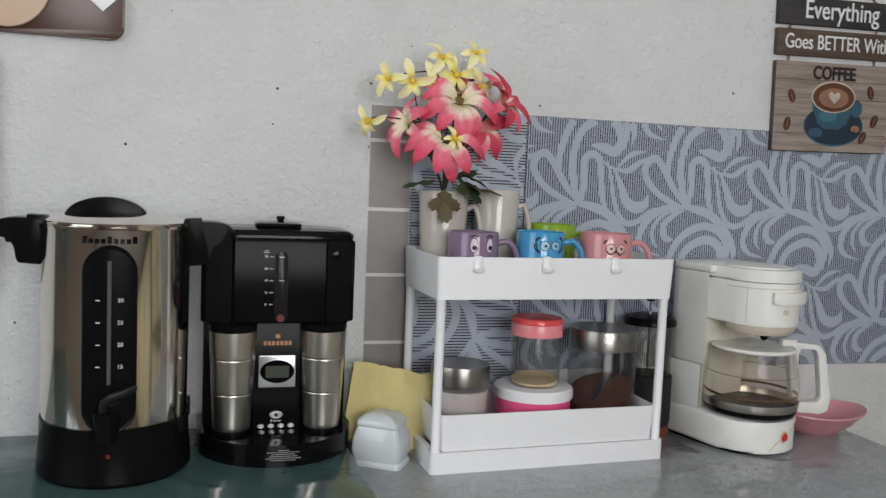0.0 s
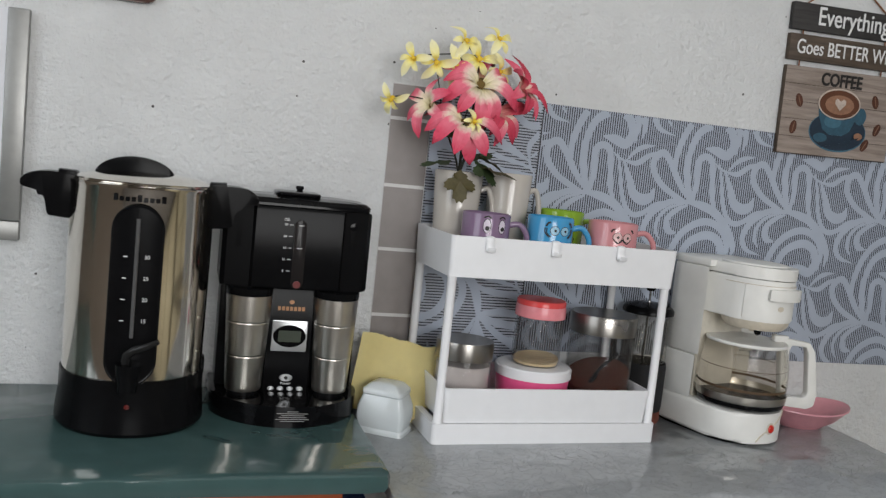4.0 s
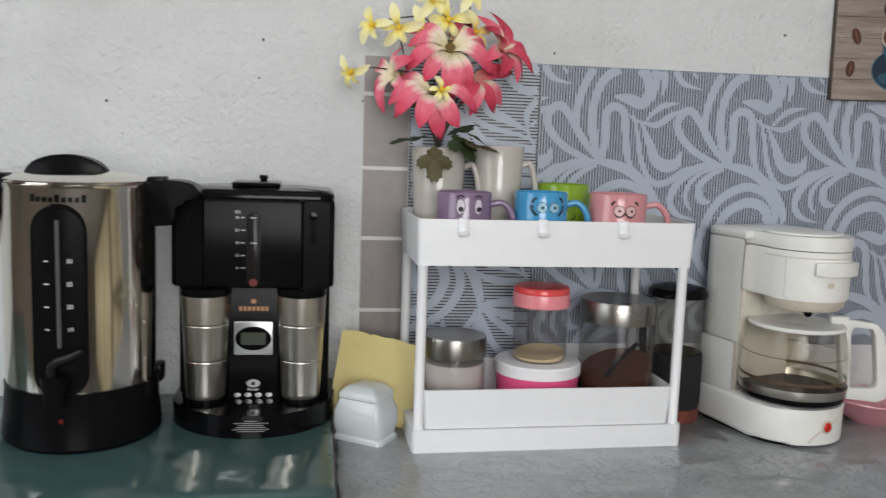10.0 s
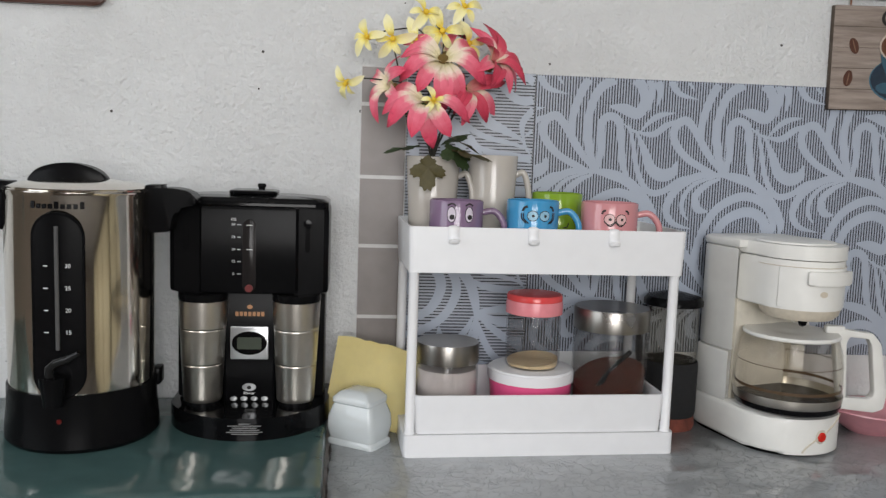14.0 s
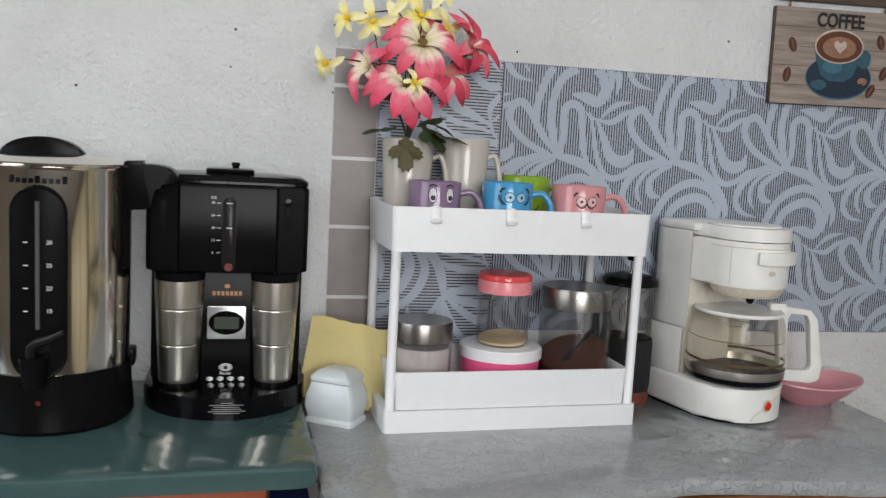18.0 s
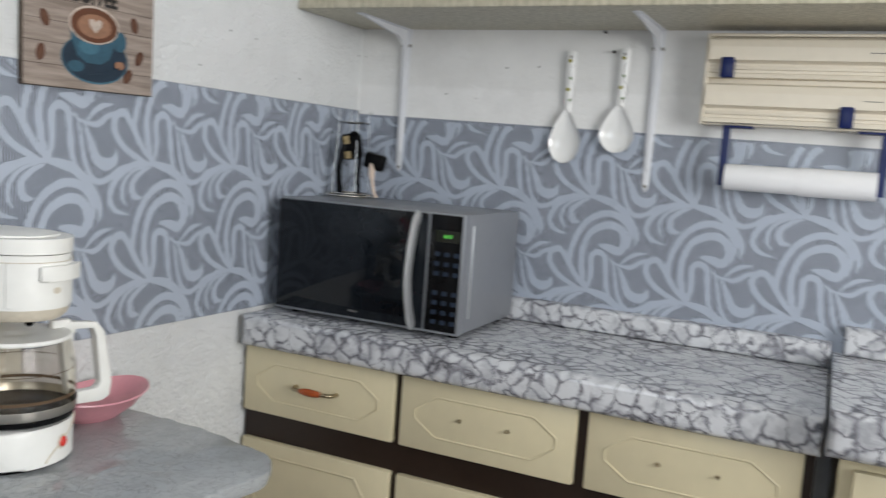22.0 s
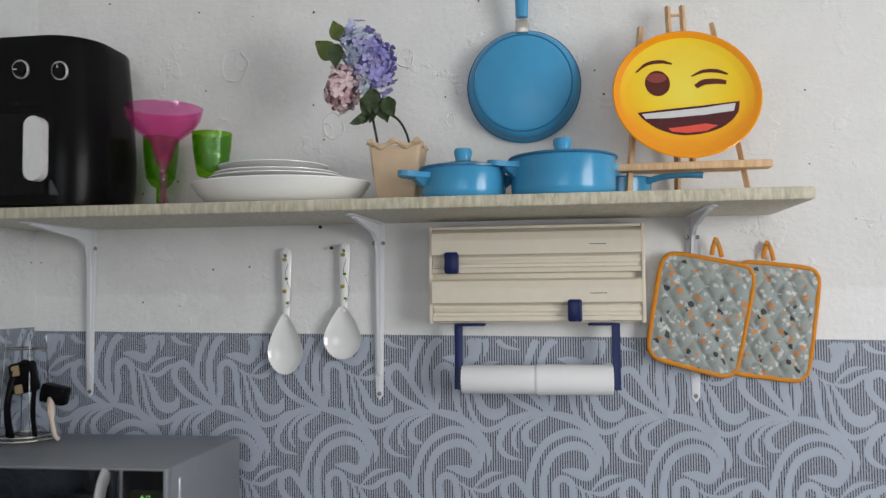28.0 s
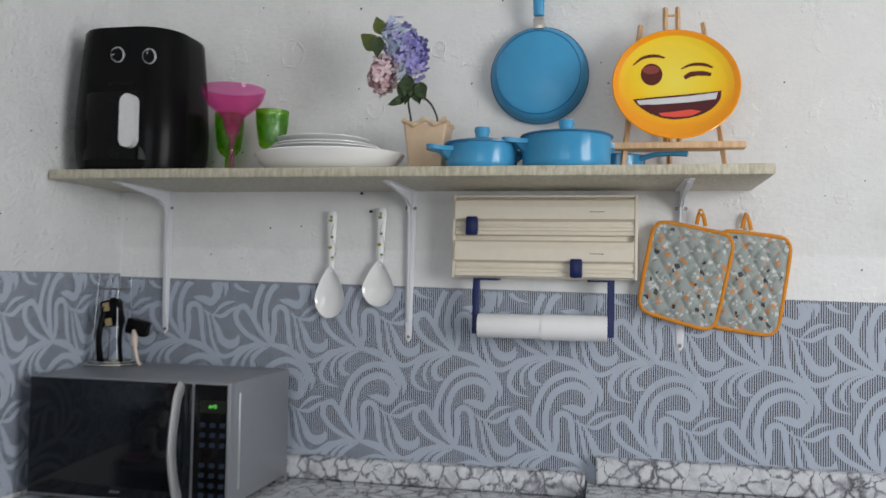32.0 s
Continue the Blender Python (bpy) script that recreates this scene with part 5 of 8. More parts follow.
def bloom(parent, eye, towards, meshes, material, angles, heart, tilt, size=1.0, seed=0, wide=0.0075):
    """A flower head that looks towards a direction; angles says where round its heart each petal sits (0 is its upper side)."""
    rnd = random.Random(seed)
    z = Vector(towards).normalized()
    y = z.cross(Vector((0, 0, 1))).normalized()
    x = y.cross(z)
    turn = Matrix(((x.x, y.x, z.x, 0), (x.y, y.y, z.y, 0), (x.z, y.z, z.z, 0), (0, 0, 0, 1)))
    f = part("flower_head", lathe([(0.0, -0.008), (0.004, -0.004), (wide * size, 0.002), (wide * 0.85 * size, 0.007), (0.0, 0.009)], 12), heart, parent, place=Matrix.Translation(eye) @ turn)
    for k, a in enumerate(angles):
        me = meshes[k % len(meshes)]
        if not me.materials:
            me.materials.append(material)
        part("petal", me, material, f, place=Matrix.Rotation(radians(a + rnd.uniform(-6, 6)), 4, "Z") @ Matrix.Rotation(radians(-tilt + rnd.uniform(-12, 12) + (9 if k % 2 else 0)), 4, "Y") @ Matrix.Translation((0.004 * size, 0, 0.001)) @ Matrix.Rotation(radians(rnd.uniform(-14, 14)), 4, "X") @ Matrix.Scale(size * rnd.uniform(0.92, 1.08), 4))
    return f


def leaf(length, width, lobes, seed, droop=0.25):
    bm = bmesh.new()
    n = 15
    rows = []
    for i in range(n + 1):
        t = i / n
        w = width * (math.sin(math.pi * (0.06 + 0.92 * t)) * (1 + 0.3 * math.sin(t * lobes * 2 * math.pi + 0.6)) if lobes else math.sin(math.pi * min(1, 0.03 + 0.97 * t) ** 0.8) * (1.05 - 0.25 * t))
        z = -droop * length * t * t
        rows.append([bm.verts.new((length * t + (0.1 * width * abs(q) if lobes else 0), q * w, z + 0.16 * abs(q) * width + 0.0015 * math.sin(9 * t + seed) + 0.001 * math.sin(23 * t) * abs(q))) for q in (-1, -0.5, 0, 0.5, 1)])
    for a, b in zip(rows, rows[1:]):
        for i in range(4):
            bm.faces.new((a[i], a[i + 1], b[i + 1], b[i]))
    return finish(bm)


def palm_leaf(length, seed):
    """A broad leaf of five toothed lobes, folded a little along its ribs."""
    rnd = random.Random(seed)
    bm = bmesh.new()
    root = bm.verts.new((0, 0, 0))
    mid = bm.verts.new((length * 0.38, 0, -0.03 * length))
    rim = []
    for i in range(41):
        g = radians(-150 + 7.5 * i)
        lobe = abs(math.cos(2.35 * g)) ** 0.8
        r = length * (0.34 + 0.3 * lobe + (0.05 if i % 2 else -0.02) + rnd.uniform(-0.015, 0.015)) * (0.72 + 0.28 * math.cos(g))
        rim.append(bm.verts.new((length * 0.38 + r * math.cos(g), r * math.sin(g), -0.16 * r * r / length + 0.05 * length * (0.5 - lobe) + 0.02 * length * math.sin(3 * g + seed))))
    for a, b in zip(rim, rim[1:]):
        bm.faces.new((mid, a, b))
    bm.faces.new((mid, root, rim[0])), bm.faces.new((mid, rim[-1], root))
    return finish(bm)


HEART_M = mat("brown_heart", (0.16, 0.1, 0.025), 0.8, 0, 0.3, 200, 0.8, 500)
HEART_Y = mat("yellow_heart", (0.75, 0.5, 0.03), 0.7, 0, 0.2, 200)
bq = thing("artificial_bouquet", pose(0.109, -0.075, UF + 0.02), "artificial pink lilies and yellow orchids with leaves in a cup", "artificial flowers")
O = Vector((0.109, -0.075, UF + 0.02))


def rel(x, y, z):
    return Vector((x, y, z)) - O


PETAL_A, PETAL_B = petal(0.066, 0.0165, 0.4, 0.7), petal(0.06, 0.0155, 0.45, 0.55)
PETAL_R, PETAL_S = petal(0.062, 0.0145, 0.4, 0.55, 3.2), petal(0.056, 0.014, 0.4, 0.65, 3.2)
PETAL_Y, PETAL_Z = petal(0.025, 0.0078, 0.3, 0.95), petal(0.02, 0.006, 0.3, 0.5)
heads = (
    (0.117, -0.118, 1.322, (0.08, -0.84, 0.5), (PETAL_A, PETAL_B), FLOWER_P, (50, 82, 112, 142, 172, 204, 238, 272, 305), 10, 0.98),
    (0.094, -0.13, 1.258, (-0.08, -0.8, 0.55), (PETAL_A, PETAL_B), FLOWER_P, (70, 102, 132, 160, 190, 220, 256, 288), 10, 0.98),
    (0.05, -0.098, 1.281, (-0.78, -0.55, 0.25), (PETAL_S, PETAL_B), FLOWER_P, (0, 62, 122, 178, 232, 300), 30, 0.86),
    (0.186, -0.09, 1.318, (0.6, -0.55, 0.5), (PETAL_R, PETAL_S), FLOWER_R, (0, 36, 70, 104, 136, 168, 200, 232, 264, 296, 328), 34, 1.0),
    (0.15, -0.1, 1.282, (0.3, -0.8, 0.3), (PETAL_R, PETAL_S), FLOWER_R, (80, 112, 142, 172, 204, 236, 270), 26, 0.95),
    (0.125, -0.098, 1.33, (0.1, 0.2, 0.95), (PETAL_R, PETAL_S), FLOWER_R, (160, 205), 62, 0.85),
)
for i, (x, y, z, d, me, ma, angles, tl, sz) in enumerate(heads):
    bloom(bq, rel(x, y, z), d, me, ma, angles, HEART_M, tl, sz, i, 0.0095)
    part("stem", tube([p - O for p in curve_pts([(0.109, -0.075, UF + 0.03), (0.11, -0.075, UF + 0.15), ((x + 0.11) / 2, y * 0.5 - 0.037, (z + UF + 0.18) / 2), (x - 0.012 * d[0], y - 0.012 * d[1], z - 0.006)], 4)], 0.0018, 6), STEM, bq)
orchids = ((0.008, -0.1, 1.354, (-0.5, -0.8, 0.1), 0.95), (0.044, -0.105, 1.353, (-0.2, -1, -0.2), 1.1), (0.078, -0.105, 1.35, (0.1, -1, 0.1), 1.05), (0.09, -0.1, 1.392, (0.3, -0.9, 0.4), 1.15), (0.117, -0.1, 1.367, (-0.1, -1, 0.2), 1.2), (0.148, -0.095, 1.403, (0.2, -0.8, 0.5), 1.1), (0.156, -0.09, 1.352, (0.5, -0.9, 0.2), 1.1), (-0.022, -0.1, 1.287, (-0.5, -0.7, -0.5), 0.9), (0.102, -0.15, 1.262, (0.15, -0.9, 0.45), 0.8))
for i, (x, y, z, d, sz) in enumerate(orchids):
    bloom(bq, rel(x, y, z), d, (PETAL_Y, PETAL_Z), FLOWER_Y, (20, 95, 150, 205, 275), HEART_Y, 22, sz, 20 + i, 0.004)
branches = (
    ((0.1, -0.08, 1.25), (0.1, -0.09, 1.32), (0.085, -0.1, 1.366), (0.045, -0.1, 1.366), (0.008, -0.096, 1.357)),
    ((0.105, -0.08, 1.25), (0.118, -0.09, 1.33), (0.118, -0.094, 1.362), (0.1, -0.094, 1.385), (0.09, -0.096, 1.392)),
    ((0.115, -0.08, 1.25), (0.135, -0.09, 1.33), (0.147, -0.088, 1.358), (0.149, -0.09, 1.38), (0.148, -0.091, 1.4)),
    ((0.147, -0.088, 1.356), (0.152, -0.087, 1.354), (0.156, -0.086, 1.352)),
    ((0.1, -0.08, 1.24), (0.07, -0.09, 1.285), (0.03, -0.095, 1.293), (-0.005, -0.096, 1.294), (-0.022, -0.096, 1.289)),
    ((0.08, -0.085, 1.25), (0.058, -0.105, 1.29), (0.05, -0.11, 1.32), (0.044, -0.11, 1.343)),
)
for pts in branches:
    part("stem", tube([p - O for p in curve_pts(pts, 5)], 0.0011, 6), STEM, bq)
greens = ((0.1, -0.116, 1.186, 72, -92, LEAF_B, 0.046), (0.135, -0.105, 1.196, 12, -28, LEAF_B, 0.056), (0.13, -0.1, 1.205, 40, -55, LEAF, 0.05), (0.09, -0.09, 1.2, 10, 200, LEAF, 0.05), (0.12, -0.085, 1.2, -25, 20, LEAF, 0.05), (0.135, -0.09, 1.215, 25, -10, LEAF_B, 0.045), (0.1, -0.1, 1.225, -40, 250, LEAF, 0.05))
for k, (x, y, z, ry, rz, mt, size) in enumerate(greens):
    part("leaf", palm_leaf(size * 1.15, k), mt, bq, place=Matrix.Translation(rel(x, y, z)) @ pose(0, 0, 0, 0, ry, rz))


# jars in the lower tray
def jar(name, x, y, r, h, lid_h, lid_mat, lid_name, label, fill_mat, fill_h, z0=LF, lid_r=None, heap=0.0):
    j = thing(name, pose(x, y, z0), label, "jar", "jars in the rack")
    part("glass", lathe([(0.0, 0.001), (r * 0.9, 0.0), (r, 0.008), (r, h - 0.01), (r * 0.93, h - 0.003), (r * 0.93, h), (r * 0.9, h), (r * 0.9, h - 0.004), (r - 0.0025, h - 0.011), (r - 0.0025, 0.008), (r * 0.86, 0.002), (0.0, 0.002)], 48), GLASS, j, "clear glass body")
    lr = lid_r or r * 1.01
    part(lid_name, lathe([(lr * 0.92, h - 0.002), (lr, h - 0.001), (lr, h + lid_h - 0.004), (lr * 0.975, h + lid_h), (lr * 0.8, h + lid_h - 0.0012), (0.0, h + lid_h - 0.0008)], 56), lid_mat, j)
    if fill_h:
        rings = [[((r - 0.003) * math.cos(g) * s, (r - 0.003) * math.sin(g) * s, z + heap * math.cos(g - 0.7) * s * (z > 0.0101)) for g in [2 * math.pi * i / 40 for i in range(40)]] for s, z in ((0.95, 0.0025), (1.0, 0.007), (1.0, fill_h), (0.6, fill_h - 0.001), (0.1, fill_h - 0.0015))]
        part("contents", loft(rings), fill_mat, j)
    return j


POWDER = mat("white_powder", (0.8, 0.73, 0.7), 0.95, 0, 0.2, 45, 0.6, 300)
COFFEE_G = mat("ground_coffee", (0.1, 0.02, 0.006), 0.95, 0, 0.35, 60, 0.6, 600)
SUGAR = mat("brown_sugar", (0.74, 0.58, 0.35), 0.95, 0, 0.25, 70, 0.6, 600)
jar("sugar_jar", 0.1385, -0.122, 0.048, 0.0875, 0.029, STEEL_D, "steel_lid", "short glass jar of white powder with a brushed steel lid", POWDER, 0.076)
jar("coffee_jar", 0.396, -0.112, 0.058, 0.139, 0.032, STEEL_D, "steel_lid", "large glass jar of ground coffee with a steel lid", COFFEE_G, 0.062, heap=0.02)
part("spoon", tube([(0.394 - 0.02, -0.13, LF + 0.045), (0.394 + 0.0, -0.12, LF + 0.07), (0.394 + 0.035, -0.115, LF + 0.1)], [0.006, 0.003, 0.004], 8), BLACK_P, None)
tagged(bpy.data.objects["spoon"], "dark measuring spoon stuck in the ground coffee", "spoon")
box_ = thing("round_tub", pose(0.271, -0.112, LF), "round hot pink plastic tub with a ribbed white lid", "tub")
part("tub", lathe([(0.0, 0.0), (0.054, 0.0), (0.06, 0.006), (0.064, 0.0575), (0.0, 0.0575)], 56), PINK_B, box_)
rib = [((0.0655 + 0.0012 * (i % 2)) * math.cos(2 * math.pi * i / 96), (0.0655 + 0.0012 * (i % 2)) * math.sin(2 * math.pi * i / 96)) for i in range(96)]
part("lid", join(prism(rib, 0.058, 0.073, 0.0), lathe([(0.0645, 0.073), (0.063, 0.0755), (0.055, 0.0765), (0.0, 0.0765)], 48)), WHITE_P, box_, "ribbed white lid")
jar("pink_lidded_jar", 0.272, -0.114, 0.042, 0.085, 0.019, PINK_L, "pink_lid", "small glass jar with a coral pink lid on the tub", SUGAR, 0.0105, LF + 0.0768, 0.0435, 0.005)
bpy.data.objects["pink_lid"].data.materials[0] = PINK_L
pl = bpy.data.objects["pink_lid"]
part("flip_cap", lathe([(0.041, 0.1035), (0.0428, 0.1045), (0.0428, 0.111), (0.041, 0.1135), (0.0, 0.1145)], 48), mat("red_clear_cap", (0.75, 0.08, 0.08), 0.12), pl, "glossy red flip cap")

fp = thing("french_press", pose(0.517, -0.055, ST), "black French press with a glass beaker and knitted sleeve", "coffee press")
part("beaker", lathe([(0.0, 0.012), (0.04, 0.012), (0.042, 0.018), (0.042, 0.2), (0.0435, 0.203), (0.041, 0.203), (0.0405, 0.02), (0.0, 0.015)], 40), GLASS_T, fp)
part("sleeve", lathe([(0.044, 0.022), (0.0455, 0.03), (0.0455, 0.105), (0.044, 0.112), (0.043, 0.105), (0.043, 0.03)], 40), mat("black_cloth", (0.012, 0.012, 0.013), 0.9, 0, 0.3, 60, 0.6, 500), fp, "black cloth sleeve")
part("foot_band", lathe([(0.0, 0.0), (0.043, 0.0), (0.045, 0.005), (0.044, 0.0215), (0.0, 0.0215)], 40), mat("rust_knit", (0.16, 0.045, 0.03), 0.95, 0, 0.6, 300, 0.8, 500), fp, "rust brown knitted band")
part("lid", lathe([(0.0, 0.224), (0.02, 0.223), (0.043, 0.217), (0.0475, 0.211), (0.0475, 0.2035), (0.044, 0.2035)], 44), BLACK_P, fp)
part("plunger_rod", tube([(0, 0, 0.02), (0, 0, 0.12), (0, 0, 0.245)], 0.0022, 8), CHROME, fp)
part("plunger_knob", lathe([(0.0, 0.262), (0.009, 0.26), (0.011, 0.253), (0.007, 0.245), (0.0, 0.244)], 20), BLACK_P, fp)
part("press_handle", tube(curve_pts([(-0.022, 0.038, 0.19), (-0.035, 0.046, 0.18), (-0.036, 0.046, 0.1), (-0.024, 0.038, 0.05)], 5), 0.006, 10), BLACK_P, fp)

# ---- white coffee maker, dish and wall pieces ----
def white_maker():
    c = thing("coffee_maker", pose(0.668, -0.105, ST, 0, 0, 17), "aged white drip coffee maker on the grey plastic cover", "coffee maker")
    foot = [(0.083 * math.cos(radians(a)), -0.035 + 0.074 * math.sin(radians(a))) for a in range(180, 361, 10)] + [(0.083, 0.085), (0.07, 0.1), (-0.06, 0.1), (-0.076, 0.092), (-0.083, 0.07)]
    part("foot", prism([(x * 0.93, y * 0.93) for x, y in foot], 0.0, 0.004), BLACK_P, c, "dark recessed foot")
    base = part("base", prism(foot, 0.004, 0.0585, 0.007), CREAM_P, c)
    rise = [(0.0836 * math.cos(radians(a)), -0.035 + 0.0746 * math.sin(radians(a)), 0.008 + 0.05 * ((a - 248) / 60) ** 0.7) for a in range(248, 309, 5)]
    part("panel_seam", tube(rise, 0.0012, 6), CREAM_D, base)
    part("hotplate", lathe([(0.0, 0.0605), (0.06, 0.0605), (0.064, 0.0587)], 40), mat("dark_hotplate", (0.03, 0.03, 0.03), 0.4), base, place=at(0, -0.035, 0))
    sw = part("switch_ring", lathe([(0.0, 0.0012), (0.0085, 0.001), (0.011, 0.0)], 24), CREAM_D, base, place=at(0.0, -0.1088, 0.031, FACE_S))
    part("switch", lathe([(0.0, 0.004), (0.006, 0.0036), (0.0075, 0.002), (0.0075, 0.0)], 24), RED_L, sw, "round red switch")
    part("tank_lower", prism([(-0.081, 0.012), (-0.081, 0.07), (-0.075, 0.09), (-0.06, 0.099), (0.07, 0.099), (0.081, 0.086), (0.081, 0.012), (0.06, 0.03), (-0.06, 0.03)], 0.0587, 0.139, 0.002), CREAM_P, c)
    part("tank", prism([(-0.08, 0.006), (-0.08, 0.068), (-0.074, 0.088), (-0.06, 0.098), (0.07, 0.098), (0.08, 0.086), (0.08, 0.006), (0.06, 0.028), (-0.06, 0.028)], 0.141, 0.305, 0.003), CREAM_P, c, "water tank behind")
    part("tank_lid", prism([(-0.081, 0.004), (-0.081, 0.068), (-0.075, 0.089), (-0.06, 0.099), (0.07, 0.099), (0.081, 0.087), (0.081, 0.004)], 0.3055, 0.319, 0.004), CREAM_P, c)
    head = [(0.064 * math.cos(radians(a)), -0.038 + 0.068 * math.sin(radians(a))) for a in range(180, 361, 9)] + [(0.064, 0.02), (-0.064, 0.02)]
    hd = part("basket_housing", prism(head, 0.222, 0.296, 0.004), CREAM_P, c, "rounded brew basket housing")
    part("housing_lid", prism([(x * 1.02, y * 1.015) for x, y in head], 0.2975, 0.318, 0.005), CREAM_P, hd)
    part("basket_front", prism([(0.0655 * math.cos(radians(a)), -0.038 + 0.0695 * math.sin(radians(a))) for a in range(200, 346, 6)] + [(0.05, 0.0), (-0.05, -0.03)], 0.225, 0.286, 0.0015), CREAM_P, hd)
    part("basket_seam", lathe([(0.066, 0.2862), (0.0664, 0.2868), (0.066, 0.2874)], 44), CREAM_D, hd, place=at(0, -0.038, 0) @ Matrix.Diagonal((1, 1.05, 1, 1)))
    part("top_disc", lathe([(0.0, 0.3225), (0.05, 0.3222), (0.057, 0.321), (0.0585, 0.3185)], 44), CREAM_P, hd, "flat round disc on the lid", at(0, -0.03, 0))
    arc = [radians(a) for a in range(234, 301, 6)]
    tab = [(0.0755 * math.cos(a), -0.038 + 0.0795 * math.sin(a)) for a in arc] + [(0.064 * math.cos(a), -0.038 + 0.068 * math.sin(a)) for a in reversed(arc)]
    part("basket_tab", prism(tab, 0.262, 0.2825, 0.003), CREAM_P, hd, "curved pull tab of the basket")
    part("basket_cone", lathe([(0.06, 0.2225), (0.057, 0.212), (0.05, 0.205), (0.01, 0.203), (0.007, 0.196), (0.0, 0.196)], 40), CREAM_D, hd, "coffee-stained basket bottom", at(0, -0.045, 0))
    part("drip_valve", lathe([(0.0, 0.189), (0.005, 0.192), (0.008, 0.2), (0.0, 0.2)], 16), BLACK_P, hd, place=at(0, -0.055, 0))
    part("maker_mark", moved(prism(outline("ellipse", 0.006, 0.0045, n=4), 0, 0.0008), at(-0.016, -0.1058, 0.248, Matrix.Rotation(radians(-14), 4, "Z") @ FACE_S)), CREAM_D, hd)
    part("back_wall", box(-0.06, 0.06, 0.022, 0.0275, 0.0587, 0.222), mat("coffee_splashed_plastic", (0.7, 0.66, 0.57), 0.4, 0, 0.2, 16), c, "coffee-stained back wall")
    # carafe
    v = thing("carafe", pose(0.676, -0.142, ST + 0.0612, 0, 0, 0), "stained glass coffee carafe with a white handle, almost empty", "carafe")
    part("glass", lathe([(0.0, 0.001), (0.066, 0.0), (0.075, 0.006), (0.079, 0.02), (0.08, 0.045), (0.0785, 0.075), (0.0745, 0.098), (0.07, 0.112), (0.0685, 0.112), (0.073, 0.097), (0.077, 0.075), (0.0785, 0.045), (0.0775, 0.02), (0.0735, 0.0075), (0.0, 0.0028)], 56), GLASS_T, v, "smoky stained glass")
    part("steel_band", lathe([(0.0786, 0.012), (0.0804, 0.0165), (0.081, 0.0255), (0.0806, 0.026), (0.0796, 0.0165), (0.078, 0.012)], 56), STEEL_B, v, "steel band round the bottom")
    part("foot_ring", lathe([(0.068, -0.0006), (0.0765, 0.0035), (0.0795, 0.0115), (0.0785, 0.0118), (0.0745, 0.0065), (0.067, 0.0012)], 52), BLACK_G, v, "black ring round the foot")
    part("coffee_rest", lathe([(0.0, 0.004), (0.07, 0.004), (0.0755, 0.012), (0.0762, 0.0155), (0.0, 0.016)], 44), mat("coffee_liquid", (0.012, 0.005, 0.003), 0.12, spec=0.12), v, "a last layer of black coffee")
    stain = mat("coffee_stain", (0.1, 0.06, 0.03), 0.6)
    part("stain_line", lathe([(0.0784, 0.034), (0.0786, 0.0385), (0.0782, 0.0385)], 52), stain, v)
    part("stain_line", lathe([(0.0772, 0.072), (0.0774, 0.073), (0.0769, 0.073)], 52), stain, v)
    part("lid", lathe([(0.062, 0.1125), (0.0715, 0.113), (0.0725, 0.1155), (0.07, 0.1185), (0.064, 0.1175), (0.03, 0.1165), (0.018, 0.1165), (0.012, 0.1145), (0.0, 0.1145)], 44), CREAM_P, v, "white plastic lid")
    rim_o = [(0.07, 0.114), (0.082, 0.126), (0.136, 0.12), (0.151, 0.104), (0.168, 0.022), (0.164, 0.0), (0.148, -0.006), (0.088, -0.001)]
    rim_i = [(0.092, 0.104), (0.097, 0.1135), (0.129, 0.111), (0.135, 0.1), (0.146, 0.026), (0.143, 0.019), (0.136, 0.016), (0.098, 0.017)]
    bm = bmesh.new()
    loops = [[bm.verts.new((a, y, b)) for a, b in pts] for pts, y in ((rim_o, -0.008), (rim_o, 0.008), (rim_i, 0.008), (rim_i, -0.008))]
    for p, q in zip(loops, loops[1:] + loops[:1]):
        for i in range(8):
            bm.faces.new((p[i], p[(i + 1) % 8], q[(i + 1) % 8], q[i]))
    bmesh.ops.bevel(bm, geom=list(bm.edges), offset=0.0022, segments=2, affect="EDGES", profile=0.5)
    turned = Matrix.Rotation(radians(-6), 4, "Z") @ Matrix.Diagonal((0.915, 1, 1, 1)) @ at(0.001, 0, -0.001)
    part("handle", bm, CREAM_P, v, "white loop handle", turned)
    part("thumb_rest", moved(prism(shifted(outline("round", 0.016, 0.007, 0.003, 3), 0.072, 0.0), 0.1185, 0.13, 0.002), turned), CREAM_P, v)
    part("hinge_pin", tube([(0.066, 0.011, 0.125), (0.066, -0.011, 0.125)], 0.0035, 10), CREAM_P, v)
    for i in range(3):
        part("cup_mark", on_round([(0.0, -0.0006), (0.007, -0.0006), (0.007, 0.0006), (0.0, 0.0006)], 0.0787, 0.046 + 0.013 * i, 62), PRINT_W, v)


white_maker()

dish = thing("pink_dish", pose(0.868, -0.088, ST), "shallow pink plastic dish with a pinched rim, on the grey table", "dish")
bm = lathe([(0.0, 0.002), (0.045, 0.0), (0.05, 0.004), (0.075, 0.02), (0.098, 0.045), (0.1, 0.046), (0.099, 0.049), (0.072, 0.024), (0.046, 0.008), (0.0, 0.006)], 48, 1.0, 0.68)
for v in bm.verts:
    a = math.atan2(v.co.y, v.co.x)
    v.co.z += 0.006 * math.cos(2 * a) * (v.co.xy.length / 0.1) ** 2 if v.co.z > 0.01 else 0
part("dish", bm, PINK_D, dish)
dish.scale = (1.0, 1.0, 0.86)

